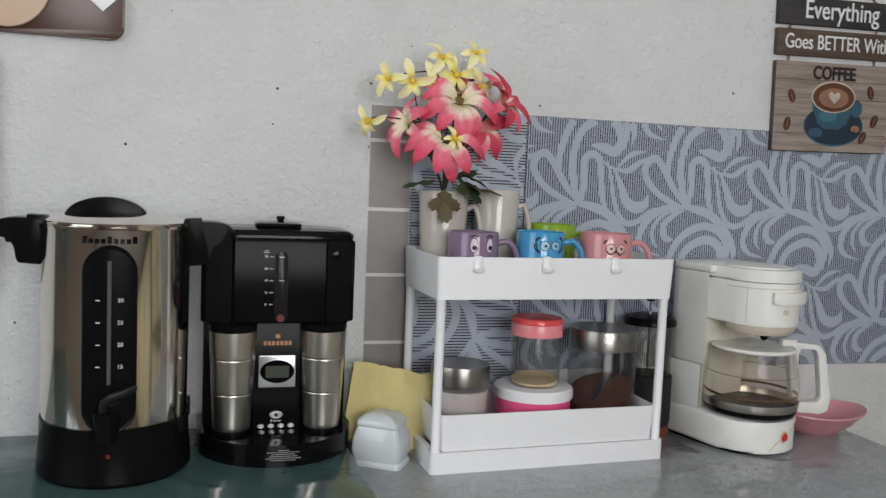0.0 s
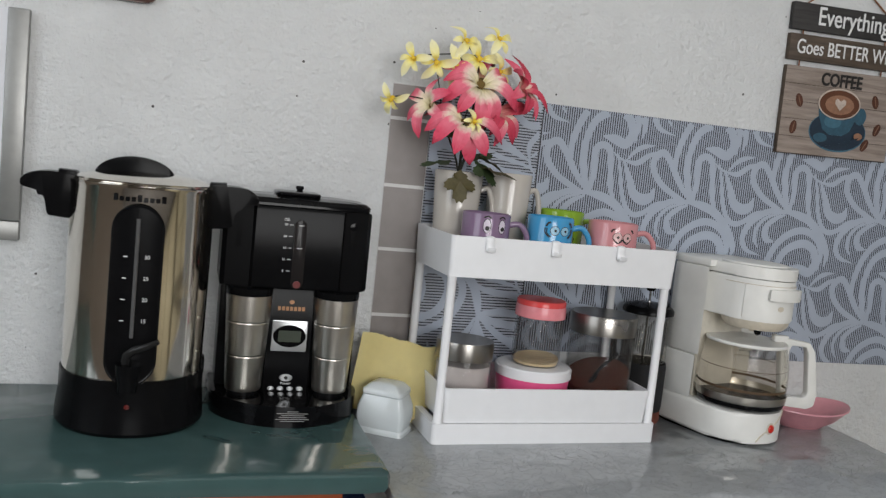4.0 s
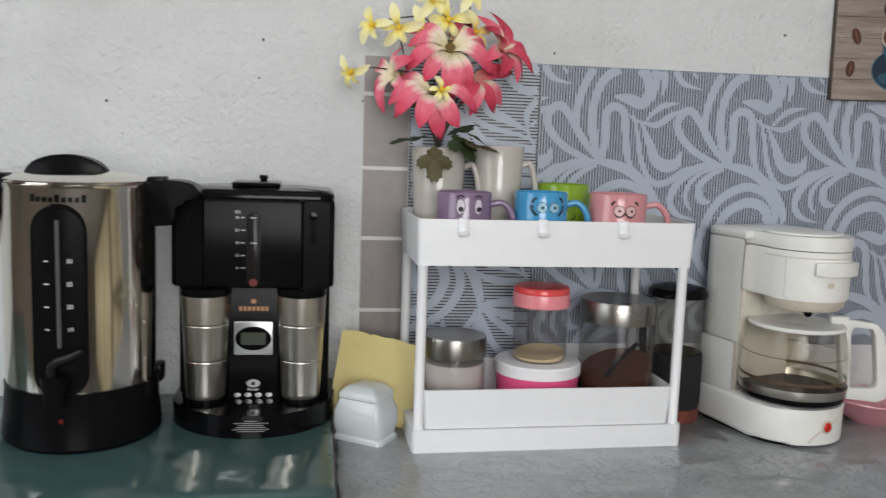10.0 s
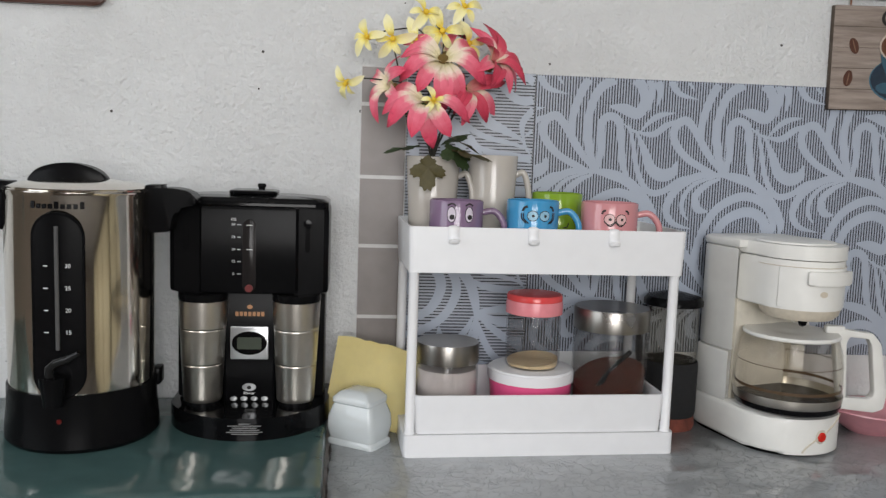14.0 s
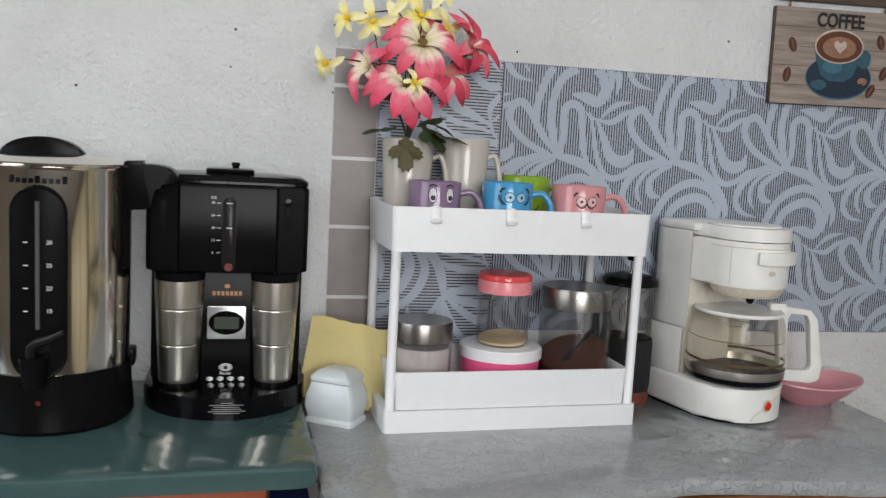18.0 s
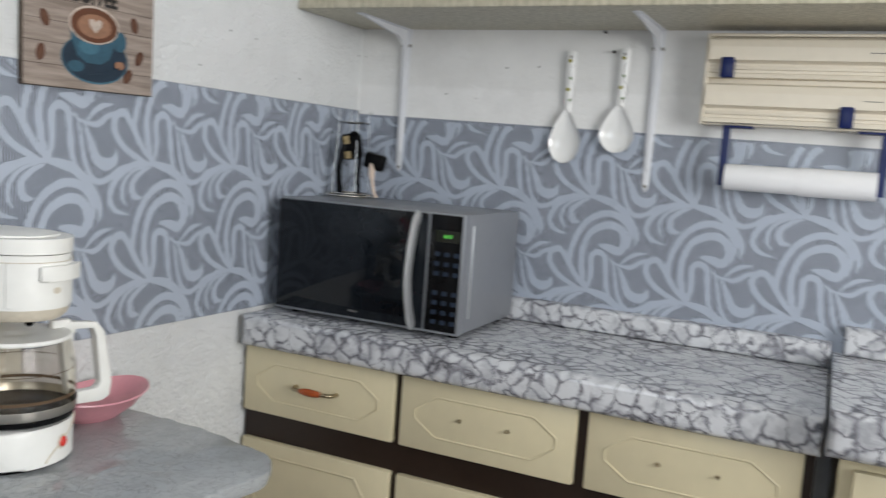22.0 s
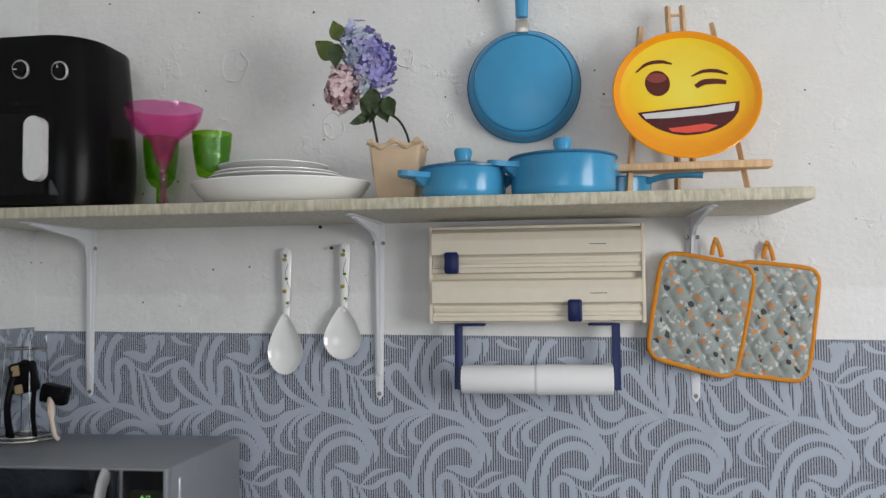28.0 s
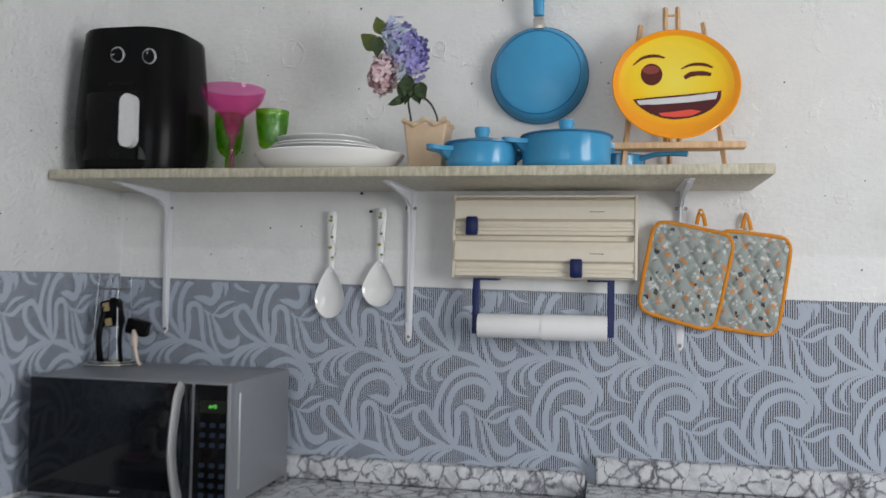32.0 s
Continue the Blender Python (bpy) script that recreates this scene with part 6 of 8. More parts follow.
# hanging coffee sign
SIGN_W = grain_mat("weathered_sign_wood", (0.19, 0.15, 0.125), (0.35, 0.29, 0.25), 0, 90, 0.6)
SIGN_B = grain_mat("brown_sign_wood", (0.05, 0.035, 0.025), (0.1, 0.072, 0.05), 0, 90, 0.6)
SIGN_K = grain_mat("black_sign_wood", (0.018, 0.016, 0.016), (0.045, 0.042, 0.04), 0, 90, 0.6)
sg = thing("coffee_sign", pose(0.907, ya(0.907) - 0.0005, 1.285, 0, -1.0, -1.4), "hanging sign of three wooden boards with a painted coffee cup", "wall sign")
flat = lambda x, z, lift=0.0: at(x, -0.0115 - lift, z, FACE_S)
main = part("picture_board", box(-0.13, 0.13, -0.011, 0, 0.0, 0.171, 0.0015), SIGN_B, sg)
for i in range(5):
    part("board_slat", box(-0.1295, 0.1295, -0.0118, -0.0108, 0.001 + 0.034 * i, 0.0342 + 0.034 * i, 0.0003, 1), SIGN_W, main)
lay = lambda o, x, z, k, m, n: part(n, moved(prism(o, 0, 0.0004), flat(x, z, 0.0004 + 0.0005 * k)), m, main, smooth=False)
SAUCER, CUPB, CUPL, FOAM, CREMA, CUPRIM = [mat(n, c, 0.5, 0, 0.25, 60) for n, c in (("saucer_paint", (0.012, 0.026, 0.045)), ("cup_paint", (0.03, 0.085, 0.125)), ("cup_light_paint", (0.05, 0.135, 0.19)), ("foam_paint", (0.27, 0.14, 0.085)), ("crema_paint", (0.1, 0.035, 0.015)), ("rim_paint", (0.5, 0.42, 0.36)))]
lay(outline("ellipse", 0.068, 0.04), 0.005, 0.051, 0, CUPL, "painted_saucer_edge")
lay(outline("ellipse", 0.066, 0.038), 0.005, 0.052, 1, SAUCER, "painted_saucer")
lay(outline("ellipse", 0.016, 0.009), -0.035, 0.037, 2, CUPB, "painted_gleam")
cup = [(-0.048, 0.03), (0.048, 0.03), (0.044, 0.0), (0.032, -0.026), (0.015, -0.036), (-0.015, -0.036), (-0.032, -0.026), (-0.044, 0.0)]
lay(cup, 0.0, 0.08, 2, CUPB, "painted_cup")
lay(outline("ellipse", 0.02, 0.012), -0.01, 0.07, 3, CUPL, "painted_gleam")
lay(outline("ellipse", 0.014, 0.017), 0.054, 0.086, 2, CUPB, "painted_handle")
lay(outline("ellipse", 0.05, 0.0305), 0.0, 0.106, 4, CUPRIM, "painted_rim")
lay(outline("ellipse", 0.047, 0.0275), 0.0, 0.1055, 5, CREMA, "painted_coffee")
lay(outline("ellipse", 0.034, 0.019), 0.0, 0.104, 6, FOAM, "painted_foam")
lay([(0.0, -0.012), (0.012, 0.0), (0.013, 0.008), (0.007, 0.011), (0.0, 0.006), (-0.007, 0.011), (-0.013, 0.008), (-0.012, 0.0)], 0.001, 0.105, 7, CUPRIM, "painted_heart")
lay([(-0.045, -0.002), (0.0, 0.006), (0.04, 0.02), (0.043, 0.024), (0.0, 0.01), (-0.04, 0.0)], 0.012, 0.02, 7, SAUCER, "painted_spoon")
lay(outline("ellipse", 0.01, 0.007), 0.052, 0.046, 7, FOAM, "painted_spoon_bowl")
BEAN, BEAN_L = mat("bean_paint", (0.075, 0.025, 0.012), 0.5, 0, 0.2, 90), mat("bean_crease", (0.2, 0.11, 0.07), 0.5)
for x, z, g in ((-0.093, 0.105, 20), (0.086, 0.118, 15), (-0.1, 0.052, -10), (0.098, 0.063, -25), (0.073, 0.03, -30)):
    r = Matrix.Rotation(radians(g), 4, "Z")
    part("painted_bean", moved(prism(outline("ellipse", 0.0078, 0.0135, n=4), 0, 0.0005), flat(x, z, 0.0006) @ r), BEAN, main, smooth=False)
    part("bean_crease", moved(prism(outline("ellipse", 0.001, 0.011, n=3), 0, 0.0004), flat(x, z, 0.0013) @ r), BEAN_L, main, smooth=False)
part("word", text("COFFEE", 0.034, 0.0005, squeeze=0.82, bold=0.0011), PRINT_K, main, "dark painted word", flat(0.0, 0.15, 0.0012) @ pose(0, 0, 0))
mid = part("middle_board", box(-0.13, 0.13, -0.0115, 0, 0.182, 0.232, 0.0015), SIGN_B, sg)
part("lettering", text("Goes BETTER With", 0.039, 0.0005, squeeze=0.75, bold=0.0002), PRINT_W, mid, "cream painted words", flat(0.005, 0.207, 0.0008))
top_ = part("top_board", box(-0.13, 0.13, -0.0115, 0, 0.24, 0.292, 0.0015), SIGN_K, sg)
part("lettering", text("Everything", 0.05, 0.0005, squeeze=0.8, bold=0.0003), PRINT_W, top_, "cream painted word", flat(0.01, 0.268, 0.0008))
for x in (-0.1, 0.095):
    for z0, z1 in ((0.17, 0.183), (0.231, 0.241)):
        part("link_cord", tube([(x, -0.006, z0), (x, -0.0065, z1)], 0.0016, 6), BROWN_WOOD, sg)
    part("hanging_cord", tube([(x, -0.006, 0.29), (0.0, -0.004, 0.36)], 0.0016, 6), BROWN_WOOD, sg)
part("nail", moved(lathe([(0.0, 0.008), (0.004, 0.008), (0.004, 0.006), (0.0015, 0.006), (0.0015, -0.002)], 10), at(0, -0.001, 0.361, FACE_S)), STEEL_D, sg)

# brown plaque and metal frame at the far end
pq = thing("wall_plaque", pose(-0.5, 0, 1.389), "dark brown wooden wall plaque with pale cut-out shapes", "wall plaque")
part("board", moved(prism(outline("round", 0.112, 0.11, 0.02, 5), 0.001, 0.013, 0.002), at(0, 0, 0.112, FACE_S)), mat("brown_plaque_paint", (0.055, 0.018, 0.01), 0.3, 0, 0.1, 20), pq)
part("pale_cutout", moved(prism(outline("ellipse", 0.062, 0.07, n=8), 0.0135, 0.022, 0.003), at(-0.05, 0, 0.078, FACE_S)), mat("skin_tone_paint", (0.58, 0.42, 0.31), 0.5, 0, 0.05, 20), pq, "pale beige rounded cut-out")
part("white_cutout", moved(prism([(-0.02, 0.05), (0.028, 0.05), (0.03, 0.0), (0.012, -0.018), (-0.016, 0.006)], 0.0135, 0.018, 0.001), at(0.07, 0, 0.06, FACE_S)), WHITE_P, pq)
fr = thing("metal_frame", pose(-0.567, 0, 1.007), "grey aluminium framed panel on the wall", "wall frame")
part("frame_side", box(-0.03, 0.0, -0.016, -0.0005, 0.03, 0.35, 0.002), mat("aluminium", (0.3, 0.3, 0.29), 0.45, 0.7), fr)
part("frame_bottom", box(-0.6, 0.0, -0.016, -0.0005, 0.0, 0.0295, 0.002), mat("aluminium_rail", (0.3, 0.3, 0.29), 0.45, 0.7), fr)
part("panel", box(-0.6, -0.0305, -0.008, -0.001, 0.03, 0.35), WHITE_M, fr)

# ---- the long shelf on the east wall ----
SZ = 1.541  # top of the shelf
sh = thing("wall_shelf", pose(0, 0, 0), "long wall shelf wrapped in cream streaked sheet on white metal brackets", "shelf")
bm = prism([(1.454, -1.5), (1.458, -1.519), (XB - 0.002, -1.519), (XB - 0.002, -0.036), (1.462, -0.03), (1.454, -0.045)], SZ - 0.02, SZ, 0.003)
part("board", bm, SHELF_M, sh, "cream streaked board")


def bracket(y):
    vert = [(-0.013, 0.0), (-0.0075, -0.335), (0.0, -0.345), (0.0075, -0.335), (0.013, 0.0)]
    b = part("bracket", moved(prism(vert, 0.0, 0.0018, 0.0004), at(XB - 0.0022, y, SZ - 0.0215, FACE_W)), WHITE_M, sh, "white pressed metal bracket")
    rib = [(0.0, 0.0), (0.0, -0.3), (0.007, -0.29), (0.008, -0.055), (0.016, -0.035), (0.05, -0.02), (0.2, -0.005), (0.2, 0.0)]
    part("rib", moved(prism(rib, -0.0035, 0.0035, 0.001), Matrix(((-1, 0, 0, XB - 0.0045), (0, 0, 1, y), (0, 1, 0, SZ - 0.0208), (0, 0, 0, 1)))), WHITE_M, b)
    part("arm", moved(prism([(0.0, -0.016), (0.225, -0.009), (0.23, 0.0), (0.225, 0.009), (0.0, 0.016)], -0.0018, 0.0), Matrix(((-1, 0, 0, XB - 0.006), (0, 1, 0, y), (0, 0, 1, SZ - 0.0206), (0, 0, 0, 1)))), WHITE_M, b)
    for dy, z in ((0.0095, 1.482), (-0.0095, 1.482), (0.0, 1.187)):
        part("screw", moved(lathe([(0.0, 0.0028), (0.003, 0.0022), (0.0042, 0.0)], 10), at(XB - 0.0041, y + dy, z, FACE_W)), STEEL_D, b)


for y in (-0.163, -0.774, -1.374):
    bracket(y)


def airfryer():
    f = thing("air_fryer", pose(1.59, -0.176, SZ + 0.0005), "black air fryer with two dials and pale grey handle", "air fryer")
    rings = []
    for s, z in ((0.9, 0.0), (0.97, 0.006), (1.02, 0.05), (1.03, 0.1), (1.0, 0.17), (0.965, 0.24), (0.93, 0.29), (0.92, 0.308), (0.9, 0.313), (0.8, 0.3145), (0.3, 0.315)):
        rings.append([(x, y, z) for x, y in outline("round", 0.129 * s, 0.145 * s, 0.095 * s, 8)])
    body = part("body", loft(rings), BLACK_P, f)
    part("feet_ring", prism(outline("round", 0.1, 0.11, 0.07, 6), -0.0003, 0.004), BLACK_P, f)
    fx = lambda z: -0.133 + (0.012 if z > 0.2 else 0.0) + (0.005 if z > 0.24 else 0)
    bas = part("basket_front", loft([[(x * s - 0.003, y * s, z) for x, y in outline("round", 0.131, 0.132, 0.095, 8)] for s, z in ((1.0, 0.022), (1.015, 0.06), (1.02, 0.11), (1.0, 0.165), (0.99, 0.168))]), BLACK_G, f, "glossy black pull-out basket")
    part("handle", moved(prism(outline("round", 0.0195, 0.057, 0.019, 10), 0, 0.021, 0.003), at(-0.134, -0.05, 0.102, FACE_W)), mat("pale_grey_plastic", (0.6, 0.6, 0.6), 0.32), bas, "pale grey handle")
    part("vent_bar", moved(prism(outline("round", 0.036, 0.005, 0.004, 3), 0, 0.003), at(-0.128, -0.018, 0.186, FACE_W)), BLACK_G, body)
    for y, z, a in ((-0.006, 0.249, 90), (-0.085, 0.245, 0)):
        off = 0.0 if y > -0.05 else 0.0075
        d = part("dial", moved(lathe([(0.0, 0.012), (0.0125, 0.0115), (0.0135, 0.0)], 28), at(-0.1265 + off, y, z, FACE_W @ Matrix.Rotation(radians(8), 4, "X"))), BLACK_G, body, "black dial with a chrome ring")
        part("dial_ring", moved(lathe([(0.0146, 0.004), (0.0156, 0.0062), (0.0166, 0.0055), (0.0166, 0.0), (0.0146, 0.0)], 32), at(-0.128 + off, y, z, FACE_W @ Matrix.Rotation(radians(8), 4, "X"))), mat("bright_ring", (0.75, 0.75, 0.76), 0.3, 0.5), d)
        part("dial_mark", moved(box(-0.0008, 0.0008, 0.004, 0.011, 0.0122, 0.0128), at(-0.1265 + off, y, z, FACE_W @ Matrix.Rotation(radians(8), 4, "X") @ Matrix.Rotation(radians(a), 4, "Z"))), PRINT_W, d)
    f.scale = (0.92, 0.9, 1.0)
    return f


airfryer()


PINK_C = glass_mat("clear_pink_plastic", (0.985, 0.57, 0.82), 0.06, 0.05, (0.92, 0.12, 0.36), 0.05, 0.2)
GREEN_C = glass_mat("clear_green_plastic", (0.5, 0.78, 0.1), 0.1, 0.06, (0.2, 0.52, 0.02), 0.2, 1.0)


def goblet(name, x, y, prof, m, label):
    g = thing(name, pose(x, y, SZ + 0.0004), label, "goblet" if "goblet" in name else "tumbler")
    cut = next(i for i, (r, z) in enumerate(prof) if z > 0.04)
    part("foot", lathe(prof[:4], 40), m, g)
    part("stem", lathe(prof[3:cut + 1], 24), m, g)
    part("bowl", lathe(prof[cut:], 44), m, g)
    return g


goblet("pink_goblet", 1.555, -0.411, [(0.0, 0.0), (0.033, 0.0), (0.033, 0.003), (0.012, 0.008), (0.0062, 0.02), (0.0058, 0.05), (0.0075, 0.075), (0.013, 0.086), (0.018, 0.1), (0.0215, 0.115), (0.025, 0.124), (0.037, 0.135), (0.054, 0.149), (0.0655, 0.167), (0.07, 0.187), (0.068, 0.188), (0.0625, 0.168), (0.051, 0.152), (0.035, 0.139), (0.0225, 0.127), (0.0185, 0.115), (0.015, 0.1), (0.009, 0.089), (0.0, 0.085)], PINK_C, "clear pink plastic margarita goblet with a wide bowl")
goblet("green_goblet", 1.645, -0.36, [(0.0, 0.0), (0.03, 0.0), (0.03, 0.003), (0.009, 0.008), (0.008, 0.05), (0.018, 0.056), (0.027, 0.07), (0.033, 0.12), (0.034, 0.15), (0.032, 0.15), (0.03, 0.12), (0.024, 0.072), (0.0, 0.06)], GREEN_C, "clear green plastic goblet, behind the pink one")
tum = [(0.0, 0.07), (0.024, 0.07), (0.028, 0.074), (0.031, 0.09), (0.036, 0.125), (0.038, 0.154), (0.036, 0.154), (0.034, 0.125), (0.029, 0.092), (0.0, 0.08)]
goblet("green_goblet", 1.64, -0.467, [(0.0, 0.0), (0.03, 0.0), (0.03, 0.003), (0.008, 0.008), (0.0075, 0.065)] + [(max(r, 0.0076), z) for r, z in tum[1:]], GREEN_C, "textured clear green plastic goblet, behind the plates")

PLATE_M = CERAMIC
for k, (dx, dy, z, rx, ry, h, nm, lb) in enumerate(((0.0, 0.0, 0.0, 0.128, 0.167, 0.044, "serving_dish", "white glazed oval serving dish under a pile of plates"), (0.0, 0.004, 0.0335, 0.118, 0.128, 0.021, "dinner_plate", "white dinner plate in the pile"), (0.0, 0.008, 0.0425, 0.108, 0.116, 0.02, "dinner_plate", "white dinner plate in the pile"), (0.002, 0.014, 0.059, 0.098, 0.101, 0.018, "side_plate", "small white side plate on the pile"))):
    pl_ = thing(nm, pose(1.594 + dx, -0.622 + dy, SZ + 0.0005 + z), lb, "plate", "pile of white plates")
    part("plate", lathe([(0.0, 0.001), (0.62, 0.0), (0.7, 0.0025), (0.82, h * 0.22), (0.92, h * 0.54), (0.985, h * 0.88), (1.0, h * 0.97), (0.993, h + 0.001), (0.978, h * 0.97), (0.9, h * 0.62), (0.8, h * 0.38), (0.62, 0.008), (0.0, 0.007)] if k == 0 else [(0.0, 0.001), (0.55, 0.0), (0.6, 0.003), (0.72, h * 0.4), (1.0, h * 0.92), (1.0, h), (0.7, h * 0.62), (0.58, 0.007), (0.0, 0.006)], 56, rx, ry), PLATE_M, pl_)


LEAF_L = mat("light_green_leaf", (0.11, 0.145, 0.03), 0.6, 0, 0.3, 40, 0.3, 200)


def flowerpot():
    x, y = 1.6, -0.842
    p = thing("square_planter", pose(x, y, SZ + 0.0004), "beige square tapered planter with a scrolled rim", "planter")
    m = mat("beige_planter", (0.58, 0.43, 0.29), 0.45, 0, 0.08, 20)
    part("body", prism(outline("round", 0.03, 0.034, 0.004, 3), 0.0, 0.104, 0.002, 1.36), m, p)
    rim = []
    for i in range(9):
        t = i / 8
        rim.append((-0.042, 0.047 - 0.094 * t, 0.104 + 0.005 * math.cos(t * 4 * math.pi) + 0.003))
    for rot in range(4):
        part("rim_scroll", tube(curve_pts(rim, 3), [0.005 + 0.0012 * math.cos(i * 1.1) for i in range(25)], 8), m, p, place=Matrix.Rotation(radians(90 * rot), 4, "Z"))
    b = thing("artificial_hydrangea", pose(x, y, SZ + 0.06), "artificial blue-violet and pale pink hydrangea spray with green leaves", "artificial flowers")
    flo = bmesh.new()
    for k in range(4):
        a = math.pi / 2 * k
        c, q = math.cos(a), math.sin(a)
        ring = [(0.001, 0.0008, 0), (0.004, 0.0036, 0.0012), (0.0072, 0.0044, 0.0018), (0.0102, 0.003, 0.0012), (0.0112, 0.0, 0.0005)]
        left = [flo.verts.new((u * c - v * q, u * q + v * c, w)) for u, v, w in ring]
        right = [flo.verts.new((u * c + v * q, u * q - v * c, w)) for u, v, w in ring[:-1]] + [left[-1]]
        mids = [flo.verts.new((u * c, u * q, w - 0.0012)) for u, v, w in ring[:-1]] + [left[-1]]
        for e0, e1 in ((left, mids), (mids, right)):
            for i in range(4):
                vs = [e0[i], e1[i], e1[i + 1], e0[i + 1]]
                flo.faces.new(vs if i < 3 else vs[:3])
    me0 = finish(flo)
    shades = [mat(n, c, 0.7, 0, 0.2, 200) for n, c in (("pale_blue_floret", (0.4, 0.46, 0.64)), ("ice_blue_floret", (0.5, 0.56, 0.66)), ("lilac_floret", (0.43, 0.4, 0.68)), ("violet_floret", (0.33, 0.3, 0.62)), ("deep_violet_floret", (0.22, 0.21, 0.5)))]
    pinks = [mat(n, c, 0.7, 0, 0.2, 200) for n, c in (("pale_pink_floret", (0.72, 0.56, 0.58)), ("pink_floret", (0.62, 0.43, 0.47)), ("dusty_pink_floret", (0.48, 0.3, 0.33)))]
    variants = {}
    rnd = random.Random(5)

    def floret(q, parent, place):
        if q.name not in variants:
            me = me0.copy()
            me.materials.append(q)
            variants[q.name] = me
        part("floret", variants[q.name], q, parent, place=place)

    def head(cx, cy, cz, rx, ry, rz, count, pick, tilt, core_mat):
        t = Matrix.Rotation(radians(tilt), 4, "X")
        core = part("flower_head", lathe([(0.0, -rz * 0.8), (rx * 0.55, -rz * 0.5), (rx * 0.7, 0), (rx * 0.5, rz * 0.55), (0.0, rz * 0.8)], 14), core_mat, b, place=at(cx, cy, cz, t))
        for i in range(count):
            g, h_ = 2.39996 * i, 1 - 2 * (i + 0.5) / count
            w = math.sqrt(1 - h_ * h_)
            n = Vector((w * math.cos(g) + rnd.uniform(-0.12, 0.12), w * math.sin(g) + rnd.uniform(-0.12, 0.12), h_ + rnd.uniform(-0.1, 0.1))).normalized()
            pos = Vector((n.x * rx, n.y * ry, n.z * rz)) * rnd.uniform(0.74, 1.16)
            face = (n + 0.65 * Vector((rnd.uniform(-1, 1), rnd.uniform(-1, 1), rnd.uniform(-1, 1)))).to_track_quat("Z", "X").to_matrix().to_4x4()
            floret(pick(n), core, Matrix.Translation(pos) @ face @ Matrix.Rotation(rnd.uniform(0, 1.5), 4, "Z") @ Matrix.Scale(rnd.uniform(0.95, 1.3), 4))

    def bluish(n):
        """Pale blue on the upper side towards the corner, violet on the other."""
        v = -n.y * 0.75 - n.z * 0.5 + rnd.uniform(-0.45, 0.45)
        return shades[0] if v < -0.45 else shades[1] if v < -0.15 else shades[2] if v < 0.3 else shades[3] if v < 0.75 else shades[4]

    head(-0.012, 0.052, 0.207, 0.04, 0.04, 0.068, 125, bluish, -24, shades[4])
    head(-0.024, 0.096, 0.154, 0.028, 0.03, 0.038, 62, lambda n: rnd.choice(pinks), 12, pinks[2])
    part("stem", tube(curve_pts([(0, 0.036, 0.03), (0.0, 0.04, 0.062), (-0.004, 0.046, 0.1), (-0.004, 0.05, 0.16)], 5), 0.0024, 7), STEM, b)
    part("stem", tube(curve_pts([(0, -0.02, 0.03), (0.0, -0.018, 0.062), (-0.002, -0.006, 0.09), (-0.004, 0.012, 0.108), (-0.004, 0.03, 0.118)], 5), 0.0022, 7), STEM, b)
    # leaves lie nearly in the plane that faces the room; g turns them round it, 0 points away from the corner
    spray = ((0.108, 0.21, 150, 0.06, 0.019, LEAF_L), (0.1, 0.24, 104, 0.046, 0.015, LEAF_L), (0.108, 0.235, 262, 0.046, 0.015, LEAF), (0.036, 0.128, 262, 0.042, 0.016, LEAF), (0.026, 0.13, 282, 0.046, 0.018, LEAF), (0.046, 0.1, 205, 0.032, 0.011, LEAF), (0.04, 0.135, 240, 0.042, 0.017, LEAF), (0.014, 0.13, 300, 0.04, 0.015, LEAF), (0.052, 0.094, 184, 0.03, 0.008, LEAF), (0.036, 0.145, 270, 0.044, 0.017, LEAF))
    for k, (dy, dz, g, length, width, q) in enumerate(spray):
        c, s_ = math.cos(radians(g)), math.sin(radians(g))
        turn = Matrix(((-0.12, 0.25 * (-1) ** k, -1, -0.026 - 0.002 * k), (-c, s_, 0, dy), (s_, c, 0.25, dz), (0, 0, 0, 1)))
        part("leaf", leaf(length, width, 0, 3 * k, 0.18), q, b, "broad light green leaf" if q is LEAF_L else "", place=turn)


flowerpot()


LID_GLASS = glass_mat("lid_glass", (0.62, 0.63, 0.65), 0.08, 0.1, body=(0.4, 0.4, 0.4), share=0.3)


